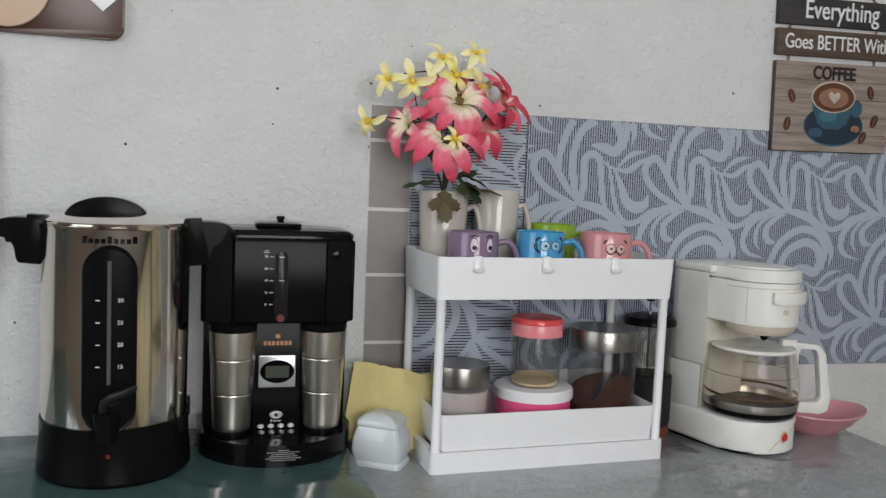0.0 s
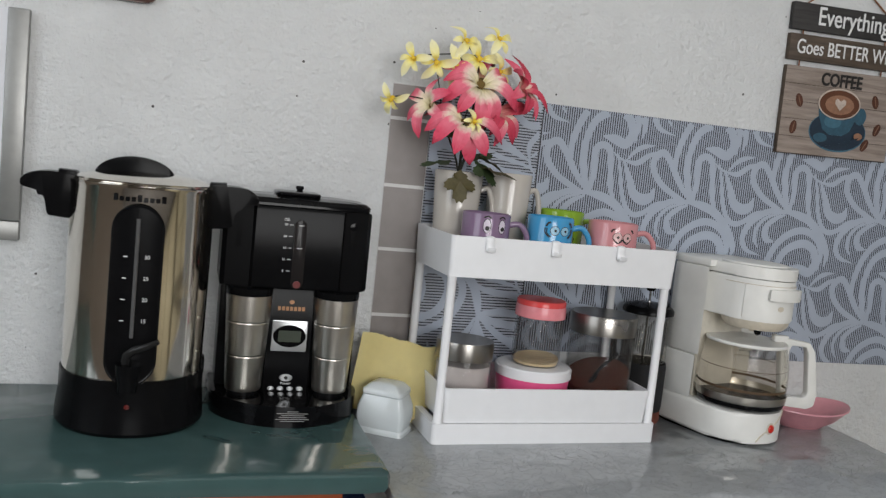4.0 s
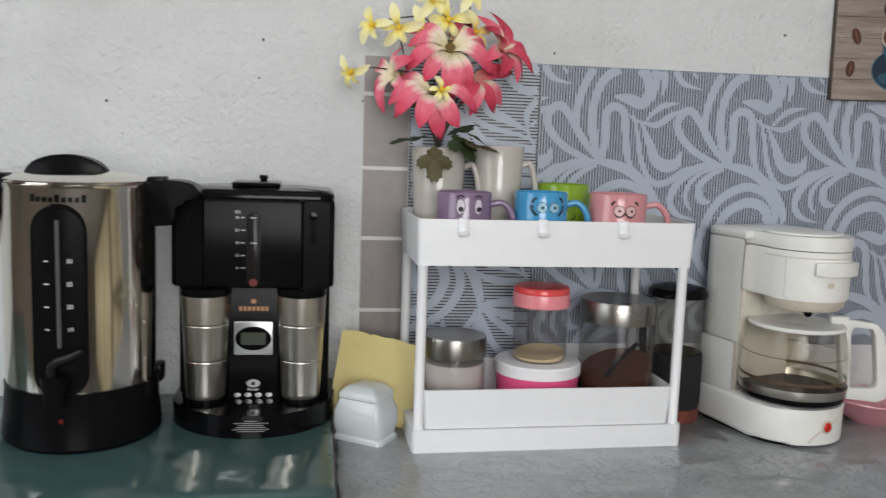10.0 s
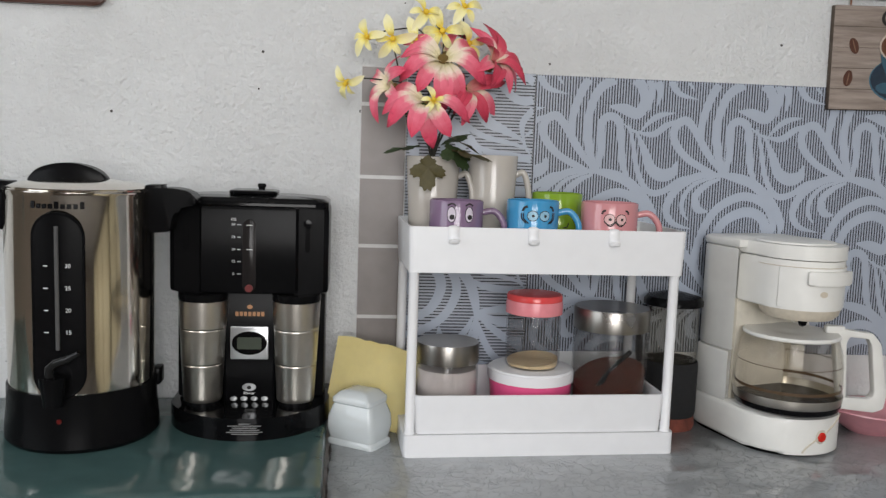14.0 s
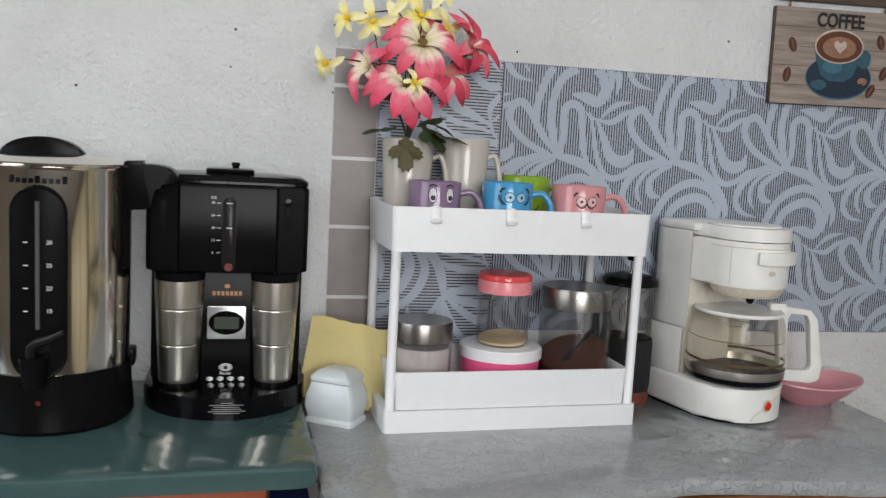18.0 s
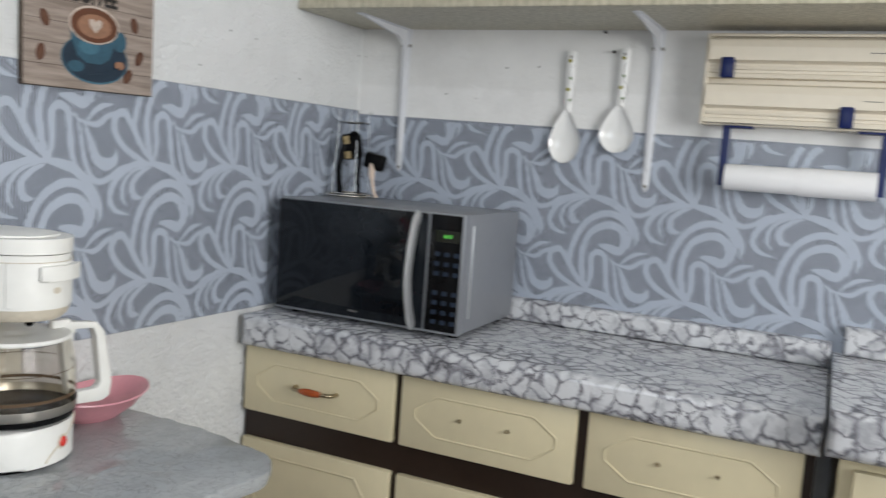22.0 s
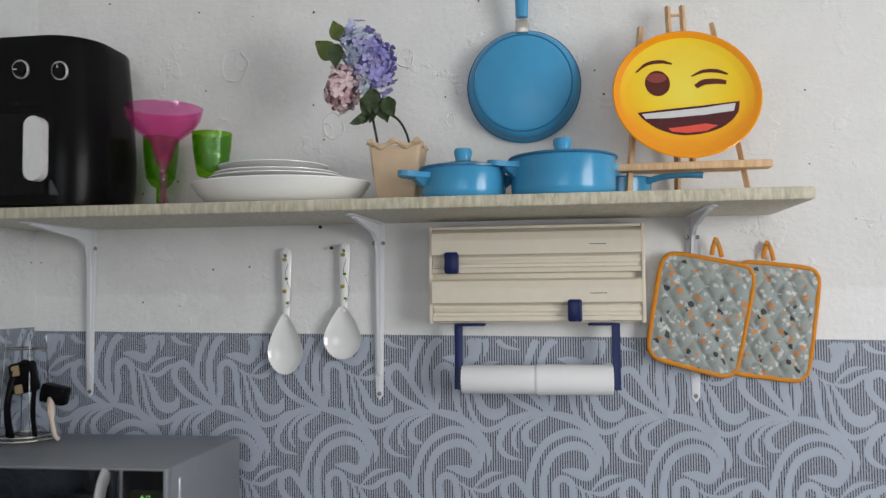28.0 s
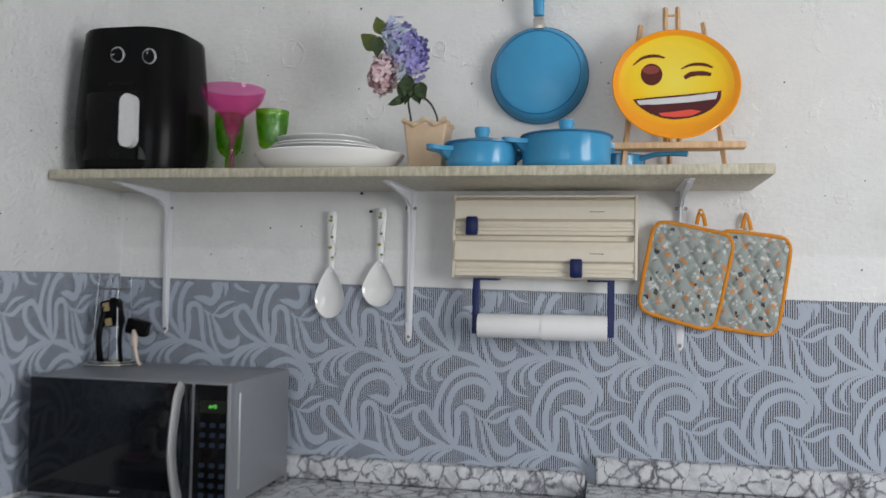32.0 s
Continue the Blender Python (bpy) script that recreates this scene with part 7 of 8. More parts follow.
def pot(x, y, r, h, label, glass_lid, lid_h, turn):
    p = thing("cooking_pot", pose(x, y, SZ + 0.0005, 0, 0, turn), label, "pot", "blue pots on the shelf")
    part("body", lathe([(0.0, 0.0), (r * 0.92, 0.0), (r * 0.97, 0.004), (r, 0.014), (r, h - 0.003), (r + 0.002, h), (r - 0.002, h), (r - 0.003, 0.012), (0.0, 0.006)], 56), BLUE_E, p, "pale blue enamel body")
    lid = part("lid", lathe([(r + 0.003, h + 0.0005), (r + 0.003, h + 0.004), (r * 0.9, h + 0.004 + lid_h * 0.3), (r * 0.5, h + 0.004 + lid_h * 0.85), (0.0, h + 0.004 + lid_h), (0.0, h + 0.002 + lid_h), (r * 0.5, h + 0.001 + lid_h * 0.8), (r * 0.9, h + 0.001)], 52), LID_GLASS if glass_lid else BLUE_E, p, "glass lid with a blue rim" if glass_lid else "")
    if glass_lid:
        part("lid_rim", lathe([(r - 0.006, h + 0.0015), (r + 0.004, h + 0.0005), (r + 0.0045, h + 0.0042), (r - 0.004, h + 0.0065)], 52), BLUE_D, lid)
    else:
        part("lid_rim", lathe([(r + 0.0035, h + 0.0002), (r + 0.005, h + 0.002), (r + 0.0035, h + 0.0045)], 52), BLUE_D, lid)
    part("knob", lathe([(0.0, lid_h + 0.029), (0.014, lid_h + 0.028), (0.0165, lid_h + 0.022), (0.0135, lid_h + 0.01), (0.015, lid_h + 0.004), (0.0, lid_h + 0.003)], 28), BLUE_E, lid, place=at(0, 0, h))
    for s in (-1, 1):
        turn_ = Matrix(((0, 1, 0, 0), (s, 0, 0, 0), (0, 0, 1, h - 0.011), (0, 0, 0, 1)))
        out = [(r - 0.003, 0.024), (r + 0.014, 0.021), (r + 0.034, 0.018), (r + 0.044, 0.009), (r + 0.046, -0.001), (r + 0.043, -0.011), (r + 0.034, -0.018), (r + 0.014, -0.021), (r - 0.003, -0.024)]
        hole = [(r + 0.016, 0.009), (r + 0.02, 0.0105), (r + 0.03, 0.009), (r + 0.036, 0.005), (r + 0.037, 0.0), (r + 0.035, -0.006), (r + 0.03, -0.009), (r + 0.02, -0.0105), (r + 0.016, -0.009)]
        bm = bmesh.new()
        lift = lambda x: 0.004 * ((x - r) / 0.046) ** 2
        loops = [[bm.verts.new((a, b, z + lift(a))) for a, b in pts] for pts, z in ((out, -0.005), (out, 0.004), (hole, 0.004), (hole, -0.005))]
        for p0, q0 in zip(loops, loops[1:] + loops[:1]):
            for i in range(9):
                bm.faces.new((p0[i], p0[(i + 1) % 9], q0[(i + 1) % 9], q0[i]))
        ear = part("ear", moved(bm, turn_), BLUE_E, p, "blue side handle with a slot")
        part("ear_root", moved(loft([[(r - 0.003 + a * 0.5, b, c) for a, b, c in ((0, 0.02 * k, -0.0045 - 0.0 * k), (0, -0.02 * k, -0.0045), (d, -0.012 * k, -0.0045), (d, 0.012 * k, -0.0045))] if k == 1 else [(r - 0.003, 0.012, -0.02), (r - 0.003, -0.012, -0.02), (r + 0.001, -0.008, -0.02), (r + 0.001, 0.008, -0.02)] for k, d in ((1, 0.045), (0, 0.0))]), turn_), BLUE_E, ear)
    return p


pot(1.55, -0.966, 0.073, 0.052, "low pale blue pot with a glass lid, on the shelf", True, 0.011, 30)
pot(1.555, -1.137, 0.0885, 0.066, "pale blue pot with a blue lid on the shelf", False, 0.01, 22)

BLUE_S = mat("satin_blue_enamel", (0.062, 0.31, 0.55), 0.3, 0, 0.06, 14, spec=0.35)
sp = thing("saucepan", pose(1.665, -1.24, SZ + 0.0005), "small blue saucepan behind the easel", "saucepan")
part("body", lathe([(0.0, 0.0), (0.05, 0.0), (0.055, 0.006), (0.056, 0.042), (0.058, 0.044), (0.054, 0.043), (0.053, 0.01), (0.0, 0.006)], 40), BLUE_E, sp)
part("handle", tube(curve_pts([(-0.03, -0.045, 0.036), (-0.042, -0.072, 0.042), (-0.052, -0.105, 0.043), (-0.06, -0.137, 0.04)], 4), 0.0055, 10, 1.5), BLUE_E, sp, "long blue handle")

pan = thing("frying_pan", pose(XB - 0.002, -1.0645, 1.7805), "pale blue frying pan hanging on the wall by its handle", "frying pan")
up = FACE_W @ Matrix.Diagonal((0.98, 0.98, 1, 1))
part("body", moved(lathe([(0.1, 0.004), (0.109, 0.0015), (0.111, 0.005), (0.1075, 0.011), (0.1055, 0.024), (0.1005, 0.0335), (0.0955, 0.0365), (0.0945, 0.0355), (0.0935, 0.0365), (0.09, 0.0385), (0.0, 0.039)], 72), up), BLUE_S, pan)
part("rim", moved(lathe([(0.1095, 0.001), (0.1125, 0.003), (0.1125, 0.0055), (0.1105, 0.006)], 64), up), BLUE_D, pan, "dark blue rolled rim")
part("base_groove", moved(lathe([(0.093, 0.0368), (0.0945, 0.0375), (0.0962, 0.0366)], 64), up), BLUE_D, pan, "dark groove round the base")
part("side_groove", moved(lathe([(0.106, 0.0225), (0.1066, 0.0215), (0.1064, 0.0195)], 64), up), BLUE_D, pan)
part("ferrule", moved(box(-0.0125, 0.0125, 0.098, 0.124, 0.024, 0.04, 0.003), up), STEEL_B, pan, "steel ferrule")
hp = part("handle", moved(loft([[(x * w, yy + 0.0, 0.038 + d + z * 0.009) for x, z in outline("ellipse", 1.0, 1.0, n=4)] for w, yy, d in ((0.012, 0.128, 0), (0.0125, 0.15, 0.003), (0.014, 0.19, 0.006), (0.0165, 0.235, 0.004), (0.017, 0.262, 0.0), (0.012, 0.278, -0.003))]), up), BLUE_E, pan)
part("hang_hole", moved(prism(outline("stadium", 0.0045, 0.01, 0, 4), 0.0485, 0.0506), up @ at(0, 0.262, 0)), BLUE_D, hp)

# easel with the round face plate
ez = thing("table_easel", pose(1.655, -1.348, SZ + 0.0004), "small folding pale wooden table easel", "easel")
for s in (-1, 1):
    part("leg", tube([(-0.07, s * 0.1, 0.005), (0.032, s * 0.064, 0.33)], 0.0062, 4), PALE_WOOD, ez)
part("leg", tube([(0.066, 0.0, 0.005), (0.03, 0.0, 0.29)], 0.006, 4), PALE_WOOD, ez)
for s in (-1, 1):
    part("centre_slat", tube([(-0.045, s * 0.013, 0.06), (0.045, s * 0.013, 0.37)], 0.0055, 4), PALE_WOOD, ez)
part("top_pin", tube([(0.04, -0.012, 0.352), (0.04, 0.012, 0.352)], 0.003, 6), PALE_WOOD, ez)
part("ledge", box(-0.086, -0.052, -0.137, 0.137, 0.047, 0.06, 0.002), PALE_WOOD, ez)
part("back_bar", box(-0.051, -0.043, -0.09, 0.09, 0.046, 0.062, 0.001), PALE_WOOD, ez)

ey = EMOJI_Y.node_tree
tc_ = ey.nodes.new("ShaderNodeTexCoord")
ln = ey.nodes.new("ShaderNodeVectorMath")
ln.operation = "LENGTH"
sz_ = ey.nodes.new("ShaderNodeSeparateXYZ")
drop = node(EMOJI_Y, "ShaderNodeMath")
drop.operation = "MULTIPLY_ADD"
drop.inputs[1].default_value = -0.42
glaze = ey.nodes.new("ShaderNodeValToRGB")
for p_, c_ in ((0.0, (0.84, 0.72, 0.2)), (0.02, (0.84, 0.69, 0.08)), (0.55, (0.84, 0.58, 0.012)), (0.8, (0.85, 0.45, 0.008)), (1.0, (0.85, 0.33, 0.006))):
    e_ = glaze.color_ramp.elements.new(p_) if 0 < p_ < 1 else glaze.color_ramp.elements[0 if p_ == 0 else -1]
    e_.position, e_.color = p_, (*c_, 1)
wide_ = node(EMOJI_Y, "ShaderNodeMapRange")
wide_.inputs[1].default_value, wide_.inputs[2].default_value = 0.0, 0.135
ey.links.new(tc_.outputs["Object"], ln.inputs[0]), ey.links.new(tc_.outputs["Object"], sz_.inputs[0])
ey.links.new(sz_.outputs[2], drop.inputs[0]), ey.links.new(ln.outputs["Value"], drop.inputs[2])
ey.links.new(drop.outputs[0], wide_.inputs[0]), ey.links.new(wide_.outputs[0], glaze.inputs[0])
ey.links.new(glaze.outputs[0], ey.nodes["Principled BSDF"].inputs["Base Color"])

ep = thing("face_plate", pose(1.618, -1.352, 1.722, 0, 18, 2), "round yellow melamine plate printed with a winking laughing face", "plate")
EM = FACE_W
pd = part("plate", moved(lathe([(0.0, 0.0), (0.09, 0.001), (0.1, 0.005), (0.124, 0.013), (0.127, 0.0155), (0.125, 0.017), (0.114, 0.0125)], 64), EM), EMOJI_O, ep, "orange rim")
part("plate_face", moved(lathe([(0.1145, 0.0127), (0.11, 0.0112), (0.104, 0.0092), (0.098, 0.0078), (0.0, 0.0074)], 64), EM), EMOJI_Y, pd, "shaded yellow plate face")
BRN, MOUTH, TEETH, TONGUE = mat("brown_print", (0.09, 0.012, 0.008), 0.15), mat("dark_mouth_print", (0.07, 0.008, 0.012), 0.15), mat("teeth_print", (0.6, 0.6, 0.6), 0.15), mat("tongue_print", (0.7, 0.08, 0.05), 0.15)
pr = lambda pts, k, m, n: part(n, moved(prism(pts, 0, 0.0003), EM @ at(-0.003, -0.0095, 0) @ Matrix.Scale(1.05, 4) @ at(0, 0, 0.0076 + 0.0004 * k)), m, pd, smooth=False)


def swoosh(pts, wid):
    line = curve_pts([(x, y, 0) for x, y in pts], 5)
    w = [q.x for q in curve_pts([(v, 0, 0) for v in wid], 5)]
    a, b = [], []
    for i, q in enumerate(line):
        d = (line[min(i + 1, len(line) - 1)] - line[max(i - 1, 0)]).normalized()
        a.append((q.x - d.y * w[i], q.y + d.x * w[i])), b.append((q.x + d.y * w[i], q.y - d.x * w[i]))
    return a + b[::-1]


pr(shifted(outline("ellipse", 0.0205, 0.0245), -0.042, 0.033), 0, BRN, "printed_eye")
pr(shifted(outline("ellipse", 0.0165, 0.0095), -0.043, 0.043), 1, mat("eye_gleam_print", (0.25, 0.05, 0.04), 0.15), "printed_eye_gleam")
pr(swoosh([(-0.077, 0.055), (-0.058, 0.071), (-0.035, 0.075), (-0.016, 0.07)], (0.001, 0.003, 0.0034, 0.0016)), 0, BRN, "printed_brow")
pr(swoosh([(0.014, 0.044), (0.034, 0.053), (0.056, 0.053), (0.074, 0.046)], (0.001, 0.003, 0.0034, 0.0016)), 0, BRN, "printed_brow")
pr(swoosh([(0.02, 0.024), (0.034, 0.032), (0.055, 0.033), (0.07, 0.03)], (0.004, 0.0052, 0.005, 0.0038)), 0, BRN, "printed_wink")
mouth = [(x, y, 0) for x, y in ((0.088, -0.006), (0.083, -0.028), (0.062, -0.05), (0.03, -0.063), (-0.01, -0.066), (-0.045, -0.054), (-0.068, -0.036), (-0.078, -0.022))]
mo = [(q.x, q.y) for q in curve_pts(mouth, 4)] + [(-0.04, -0.018), (0.03, -0.012)]
pr(mo, 0, MOUTH, "printed_mouth")
pr([(0.081, -0.0095), (0.077, -0.024), (0.03, -0.03), (-0.03, -0.034), (-0.066, -0.034), (-0.071, -0.025), (-0.03, -0.0215), (0.03, -0.0165)], 1, TEETH, "printed_teeth")
pr([(0.05, -0.05), (0.03, -0.06), (0.0, -0.0625), (-0.025, -0.059), (-0.03, -0.053), (0.0, -0.05), (0.03, -0.046)], 1, TONGUE, "printed_tongue")


# ---- blistered paint and old nail holes over the shelf ----
def blister(y, z, ry, rz, seed, high=0.0035):
    """Open ring of lifted paint on the wall, uneven all round."""
    bm = bmesh.new()
    rows = []
    n = 44
    for i in range(n):
        a = 2 * math.pi * i / n
        w = 1 + 0.22 * noise.noise(Vector((math.cos(a) * 1.4, math.sin(a) * 1.4, seed)))
        up_ = high * max(0.0, 0.55 + 0.9 * noise.noise(Vector((math.cos(a) * 2, math.sin(a) * 2, seed + 7))))
        rows.append([bm.verts.new((XB + 0.0004 - h * up_, y + ry * w * s * math.cos(a), z + rz * w * s * math.sin(a))) for s, h in ((0.8, 0.0), (0.93, 0.45), (1.0, 1.0), (1.03, 0.7), (1.06, 0.0))])
    for p, q in zip(rows, rows[1:] + rows[:1]):
        for i in range(4):
            bm.faces.new((p[i], p[i + 1], q[i + 1], q[i]))
    return bm


east = bpy.data.objects["wall_east"]
for k, (y, z, ry, rz) in enumerate(((-0.472, 1.851, 0.029, 0.032), (-0.487, 1.86, 0.013, 0.02), (-0.83, 1.851, 0.017, 0.02), (-0.834, 1.856, 0.008, 0.009), (-0.682, 1.72, 0.02, 0.024), (-0.668, 1.712, 0.012, 0.012), (-0.92, 1.722, 0.009, 0.012))):
    part("paint_blister", blister(y, z, ry, rz, 3.7 * k), WALL_B, east)
HOLE = mat("open_nail_hole", (0.14, 0.13, 0.125), 0.9)
for y, z, r in ((-0.396, 1.968, 0.003), (-0.642, 1.954, 0.004), (-0.412, 1.803, 0.0025), (-0.641, 1.764, 0.003), (-0.932, 1.967, 0.0038), (-0.978, 1.957, 0.003), (-1.217, 1.761, 0.0032), (-0.91, 1.769, 0.0025), (-1.218, 1.956, 0.0025)):
    r *= 0.75
    part("nail_hole", moved(lathe([(r * 0.8, -0.0006), (r * 1.15, 0.0007), (r * 1.7, -0.0004)], 12), at(XB, y, z, FACE_W)), WALL_B, east)
    part("nail_hole", moved(lathe([(0.0, 0.0003), (r * 0.9, 0.0004), (r, 0.0)], 10), at(XB, y, z, FACE_W)), HOLE, east)

# ---- things hanging below the shelf ----
for y, z in ((-0.657, 1.516), (-0.68, 1.474)):
    nl = thing("wall_nail", pose(XB - 0.0002, y, z), "rusty dark nail stuck in the painted wall", "nail", "nails in the wall")
    part("nail", moved(lathe([(0.0, 0.012), (0.0035, 0.0115), (0.0035, 0.0095), (0.0018, 0.009), (0.0018, -0.004)], 10), FACE_W), DARK_W, nl)


def ladle(y, ztop, zbot, zneck, half, turn, label):
    s = thing("soup_spoon", pose(XB - 0.003, y, zbot, 0, 0, 0), label, "spoon", "spoons on the wall")
    s.matrix_world = pose(XB - 0.003, y, ztop, turn, 0, 0) @ at(0, 0, zbot - ztop)
    L, bowl = ztop - zbot, (zneck - zbot)
    cz = bowl * 0.4
    tear = []
    for i in range(40):
        g = 2 * math.pi * i / 40
        c, q = math.cos(g), math.sin(g)
        if q < 0:
            tear.append((half * c, cz * q))
        else:
            tear.append((half * c * (1 - 0.5 * q ** 1.2), (bowl - cz) * q))
    bm = loft([[(x, yy * f, cz + zz * f) for yy, zz in tear] for f, x in ((0.05, -0.005), (0.4, -0.0062), (0.7, -0.009), (0.88, -0.0125), (0.97, -0.0155), (1.0, -0.0162), (1.0, -0.0145), (0.88, -0.0105), (0.7, -0.0065), (0.4, -0.0035), (0.05, -0.0025))])
    part("bowl", bm, CERAMIC, s, "white glazed bowl")
    hd = part("handle", loft([[(-0.009 + x * 0.004, w * yy, z) for x, yy in outline("ellipse", 1, 1, n=4)] for w, z in ((0.0075, bowl - 0.012), (0.0075, bowl), (0.009, bowl + 0.04), (0.0115, L - 0.03), (0.0125, L - 0.012), (0.01, L - 0.002), (0.006, L))]), CERAMIC, s, "white handle printed with green vines")
    gp, yp = mat("green_print", (0.1, 0.2, 0.02), 0.2), mat("olive_print", (0.3, 0.27, 0.02), 0.2)
    for i, (dy, z, r) in enumerate(((0.002, L - 0.022, 0.0048), (-0.002, L - 0.06, 0.0036), (0.002, L - 0.085, 0.0048), (-0.004, L - 0.108, 0.0032))):
        part("printed_leaf", moved(prism(outline("ellipse", r, r * 0.8, n=3), 0, 0.0004), at(-0.0131, dy, z, FACE_W)), (yp, gp)[i % 2], hd, smooth=False)
    part("printed_vine", tube([(-0.0132, -0.006 + 0.006 * math.sin(i * 0.6), L - 0.03 - i * 0.008) for i in range(12)], 0.0004, 5), PRINT_K, hd)
    part("hang_hole", moved(prism(outline("ellipse", 0.0028, 0.0028, n=3), 0, 0.0005), at(-0.0133, 0, L - 0.014, FACE_W)), DARK_W, hd)
    part("nail", moved(lathe([(0.0, 0.006), (0.0025, 0.006), (0.0025, 0.0)], 8), at(-0.0125, 0, L - 0.013, FACE_W)), STEEL_D, hd)


ladle(-0.587, 1.474, 1.225, 1.345, 0.036, 0, "white ceramic spoon with a printed vine hanging on a nail")
ladle(-0.707, 1.482, 1.255, 1.36, 0.038, 1, "white ceramic ladle spoon with a printed vine hanging on a nail")


def dispenser():
    d = thing("wrap_dispenser", pose(XB - 0.001, -1.0825, 1.325), "ivory wall dispenser with navy cutters and a paper roll", "dispenser")
    W = 0.2
    part("case_back", box(-0.045, 0.0, -W, W, 0.0, 0.182, 0.002), IVORY, d)
    for s in (-1, 1):
        part("case_end", box(-0.058, -0.045, *sorted((s * (W - 0.007), s * W)), 0.0, 0.182, 0.002), IVORY, d)
    part("case_top", box(-0.058, -0.045, -W + 0.0072, W - 0.0072, 0.176, 0.182, 0.001), IVORY, d)
    for z0, sy in ((0.093, 0.155), (0.003, -0.072)):
        prof = [(0.0, 0.08), (0.012, 0.08), (0.019, 0.076), (0.021, 0.062), (0.021, 0.036), (0.012, 0.033), (0.008, 0.03), (0.008, 0.012), (0.013, 0.01), (0.014, 0.002), (0.0, 0.0)]
        bm = loft([[(-0.0455 - x, yy, z0 + z) for x, z in prof] for yy in (-W + 0.0075, W - 0.0075)])
        f = part("flap", bm, IVORY, d, "ivory flap over a roll", smooth=False)
        part("cutter_rail", box(-0.0575, -0.0535, -W + 0.0085, W - 0.0085, z0 + 0.018, z0 + 0.026, 0.001), IVORY, f)
        part("cutter", box(-0.073, -0.0536, sy - 0.013, sy + 0.013, z0 + 0.0, z0 + 0.041, 0.004), NAVY, f, "navy blue sliding cutter")
        part("small_print", moved(bars([0.03], 0.0012, 0.001), at(-0.0668, -0.115, z0 + 0.052, FACE_W)), PRINT_K, f, smooth=False)
    for s in (-1, 1):
        y = s * 0.1455
        part("roll_arm", moved(prism([(-0.006, 0.0), (-0.007, -0.09), (-0.012, -0.122), (0.004, -0.122), (0.006, -0.09), (0.005, 0.0)], -0.0075, 0.0075, 0.001), Matrix(((1, 0, 0, -0.045), (0, 0, 1, y), (0, 1, 0, -0.0005), (0, 0, 0, 1)))), NAVY, d, "navy roll arm")
        part("arm_plate", box(-0.056, -0.02, *sorted((y, y - s * 0.05)), -0.005, -0.0006, 0.001), NAVY, d)
    roll = part("paper_roll", moved(lathe([(0.012, -0.139), (0.026, -0.139), (0.0265, -0.137), (0.0265, 0.137), (0.026, 0.139), (0.012, 0.139)], 36), at(-0.05, 0, -0.104) @ Matrix.Rotation(radians(90), 4, "X")), PAPER_W, d, "white kitchen paper roll")
    part("outer_sheet", moved(lathe([(0.0265, 0.0), (0.0284, 0.0), (0.0276, 0.1385), (0.0265, 0.1385)], 36), at(-0.05, 0, -0.104) @ Matrix.Rotation(radians(90), 4, "X")), PAPER_W, roll)


dispenser()

QUILT = mat("quilted_grey_green_cotton", (0.33, 0.365, 0.35), 0.9, 0, 0.1, 60, 0.3, 700, sheen=0.2)
nt_q = QUILT.node_tree
vq = node(QUILT, "ShaderNodeTexVoronoi", Scale=88.0, Randomness=1.0)
tq = nt_q.nodes.new("ShaderNodeTexCoord")
nq = node(QUILT, "ShaderNodeTexNoise", Scale=45.0, Detail=4.0)
aq = nt_q.nodes.new("ShaderNodeVectorMath")
aq.operation = "MULTIPLY_ADD"
aq.inputs[1].default_value = (0.028, 0.028, 0.028)
nt_q.links.new(tq.outputs["Object"], nq.inputs[0]), nt_q.links.new(nq.outputs["Color"], aq.inputs[0]), nt_q.links.new(tq.outputs["Object"], aq.inputs[2])
nt_q.links.new(aq.outputs[0], vq.inputs[0])
cq = nt_q.nodes.new("ShaderNodeSeparateColor")
nt_q.links.new(vq.outputs["Color"], cq.inputs[0])
rq = nt_q.nodes.new("ShaderNodeValToRGB")
rq.color_ramp.interpolation = "CONSTANT"
for p, c in ((0.0, (0.54, 0.55, 0.53)), (0.3, (0.6, 0.25, 0.08)), (0.5, (0.28, 0.31, 0.29)), (0.64, (0.06, 0.06, 0.06)), (0.72, (0.58, 0.58, 0.56)), (0.86, (0.24, 0.27, 0.255))):
    e = rq.color_ramp.elements.new(p) if p else rq.color_ramp.elements[0]
    e.position, e.color = p, (*c, 1)
rq.color_ramp.elements[-1].position = 1.0
nt_q.links.new(cq.outputs[0], rq.inputs[0])
lq = nt_q.nodes.new("ShaderNodeMath")
lq.operation = "LESS_THAN"
lq.inputs[1].default_value = 0.42
nt_q.links.new(vq.outputs["Distance"], lq.inputs[0])
mq = nt_q.nodes.new("ShaderNodeMix")
mq.data_type = "RGBA"
mq.inputs[6].default_value = (0.31, 0.345, 0.33, 1)
nt_q.links.new(lq.outputs[0], mq.inputs[0]), nt_q.links.new(rq.outputs[0], mq.inputs[7])
nt_q.links.new(mq.outputs[2], nt_q.nodes["Principled BSDF"].inputs["Base Color"])


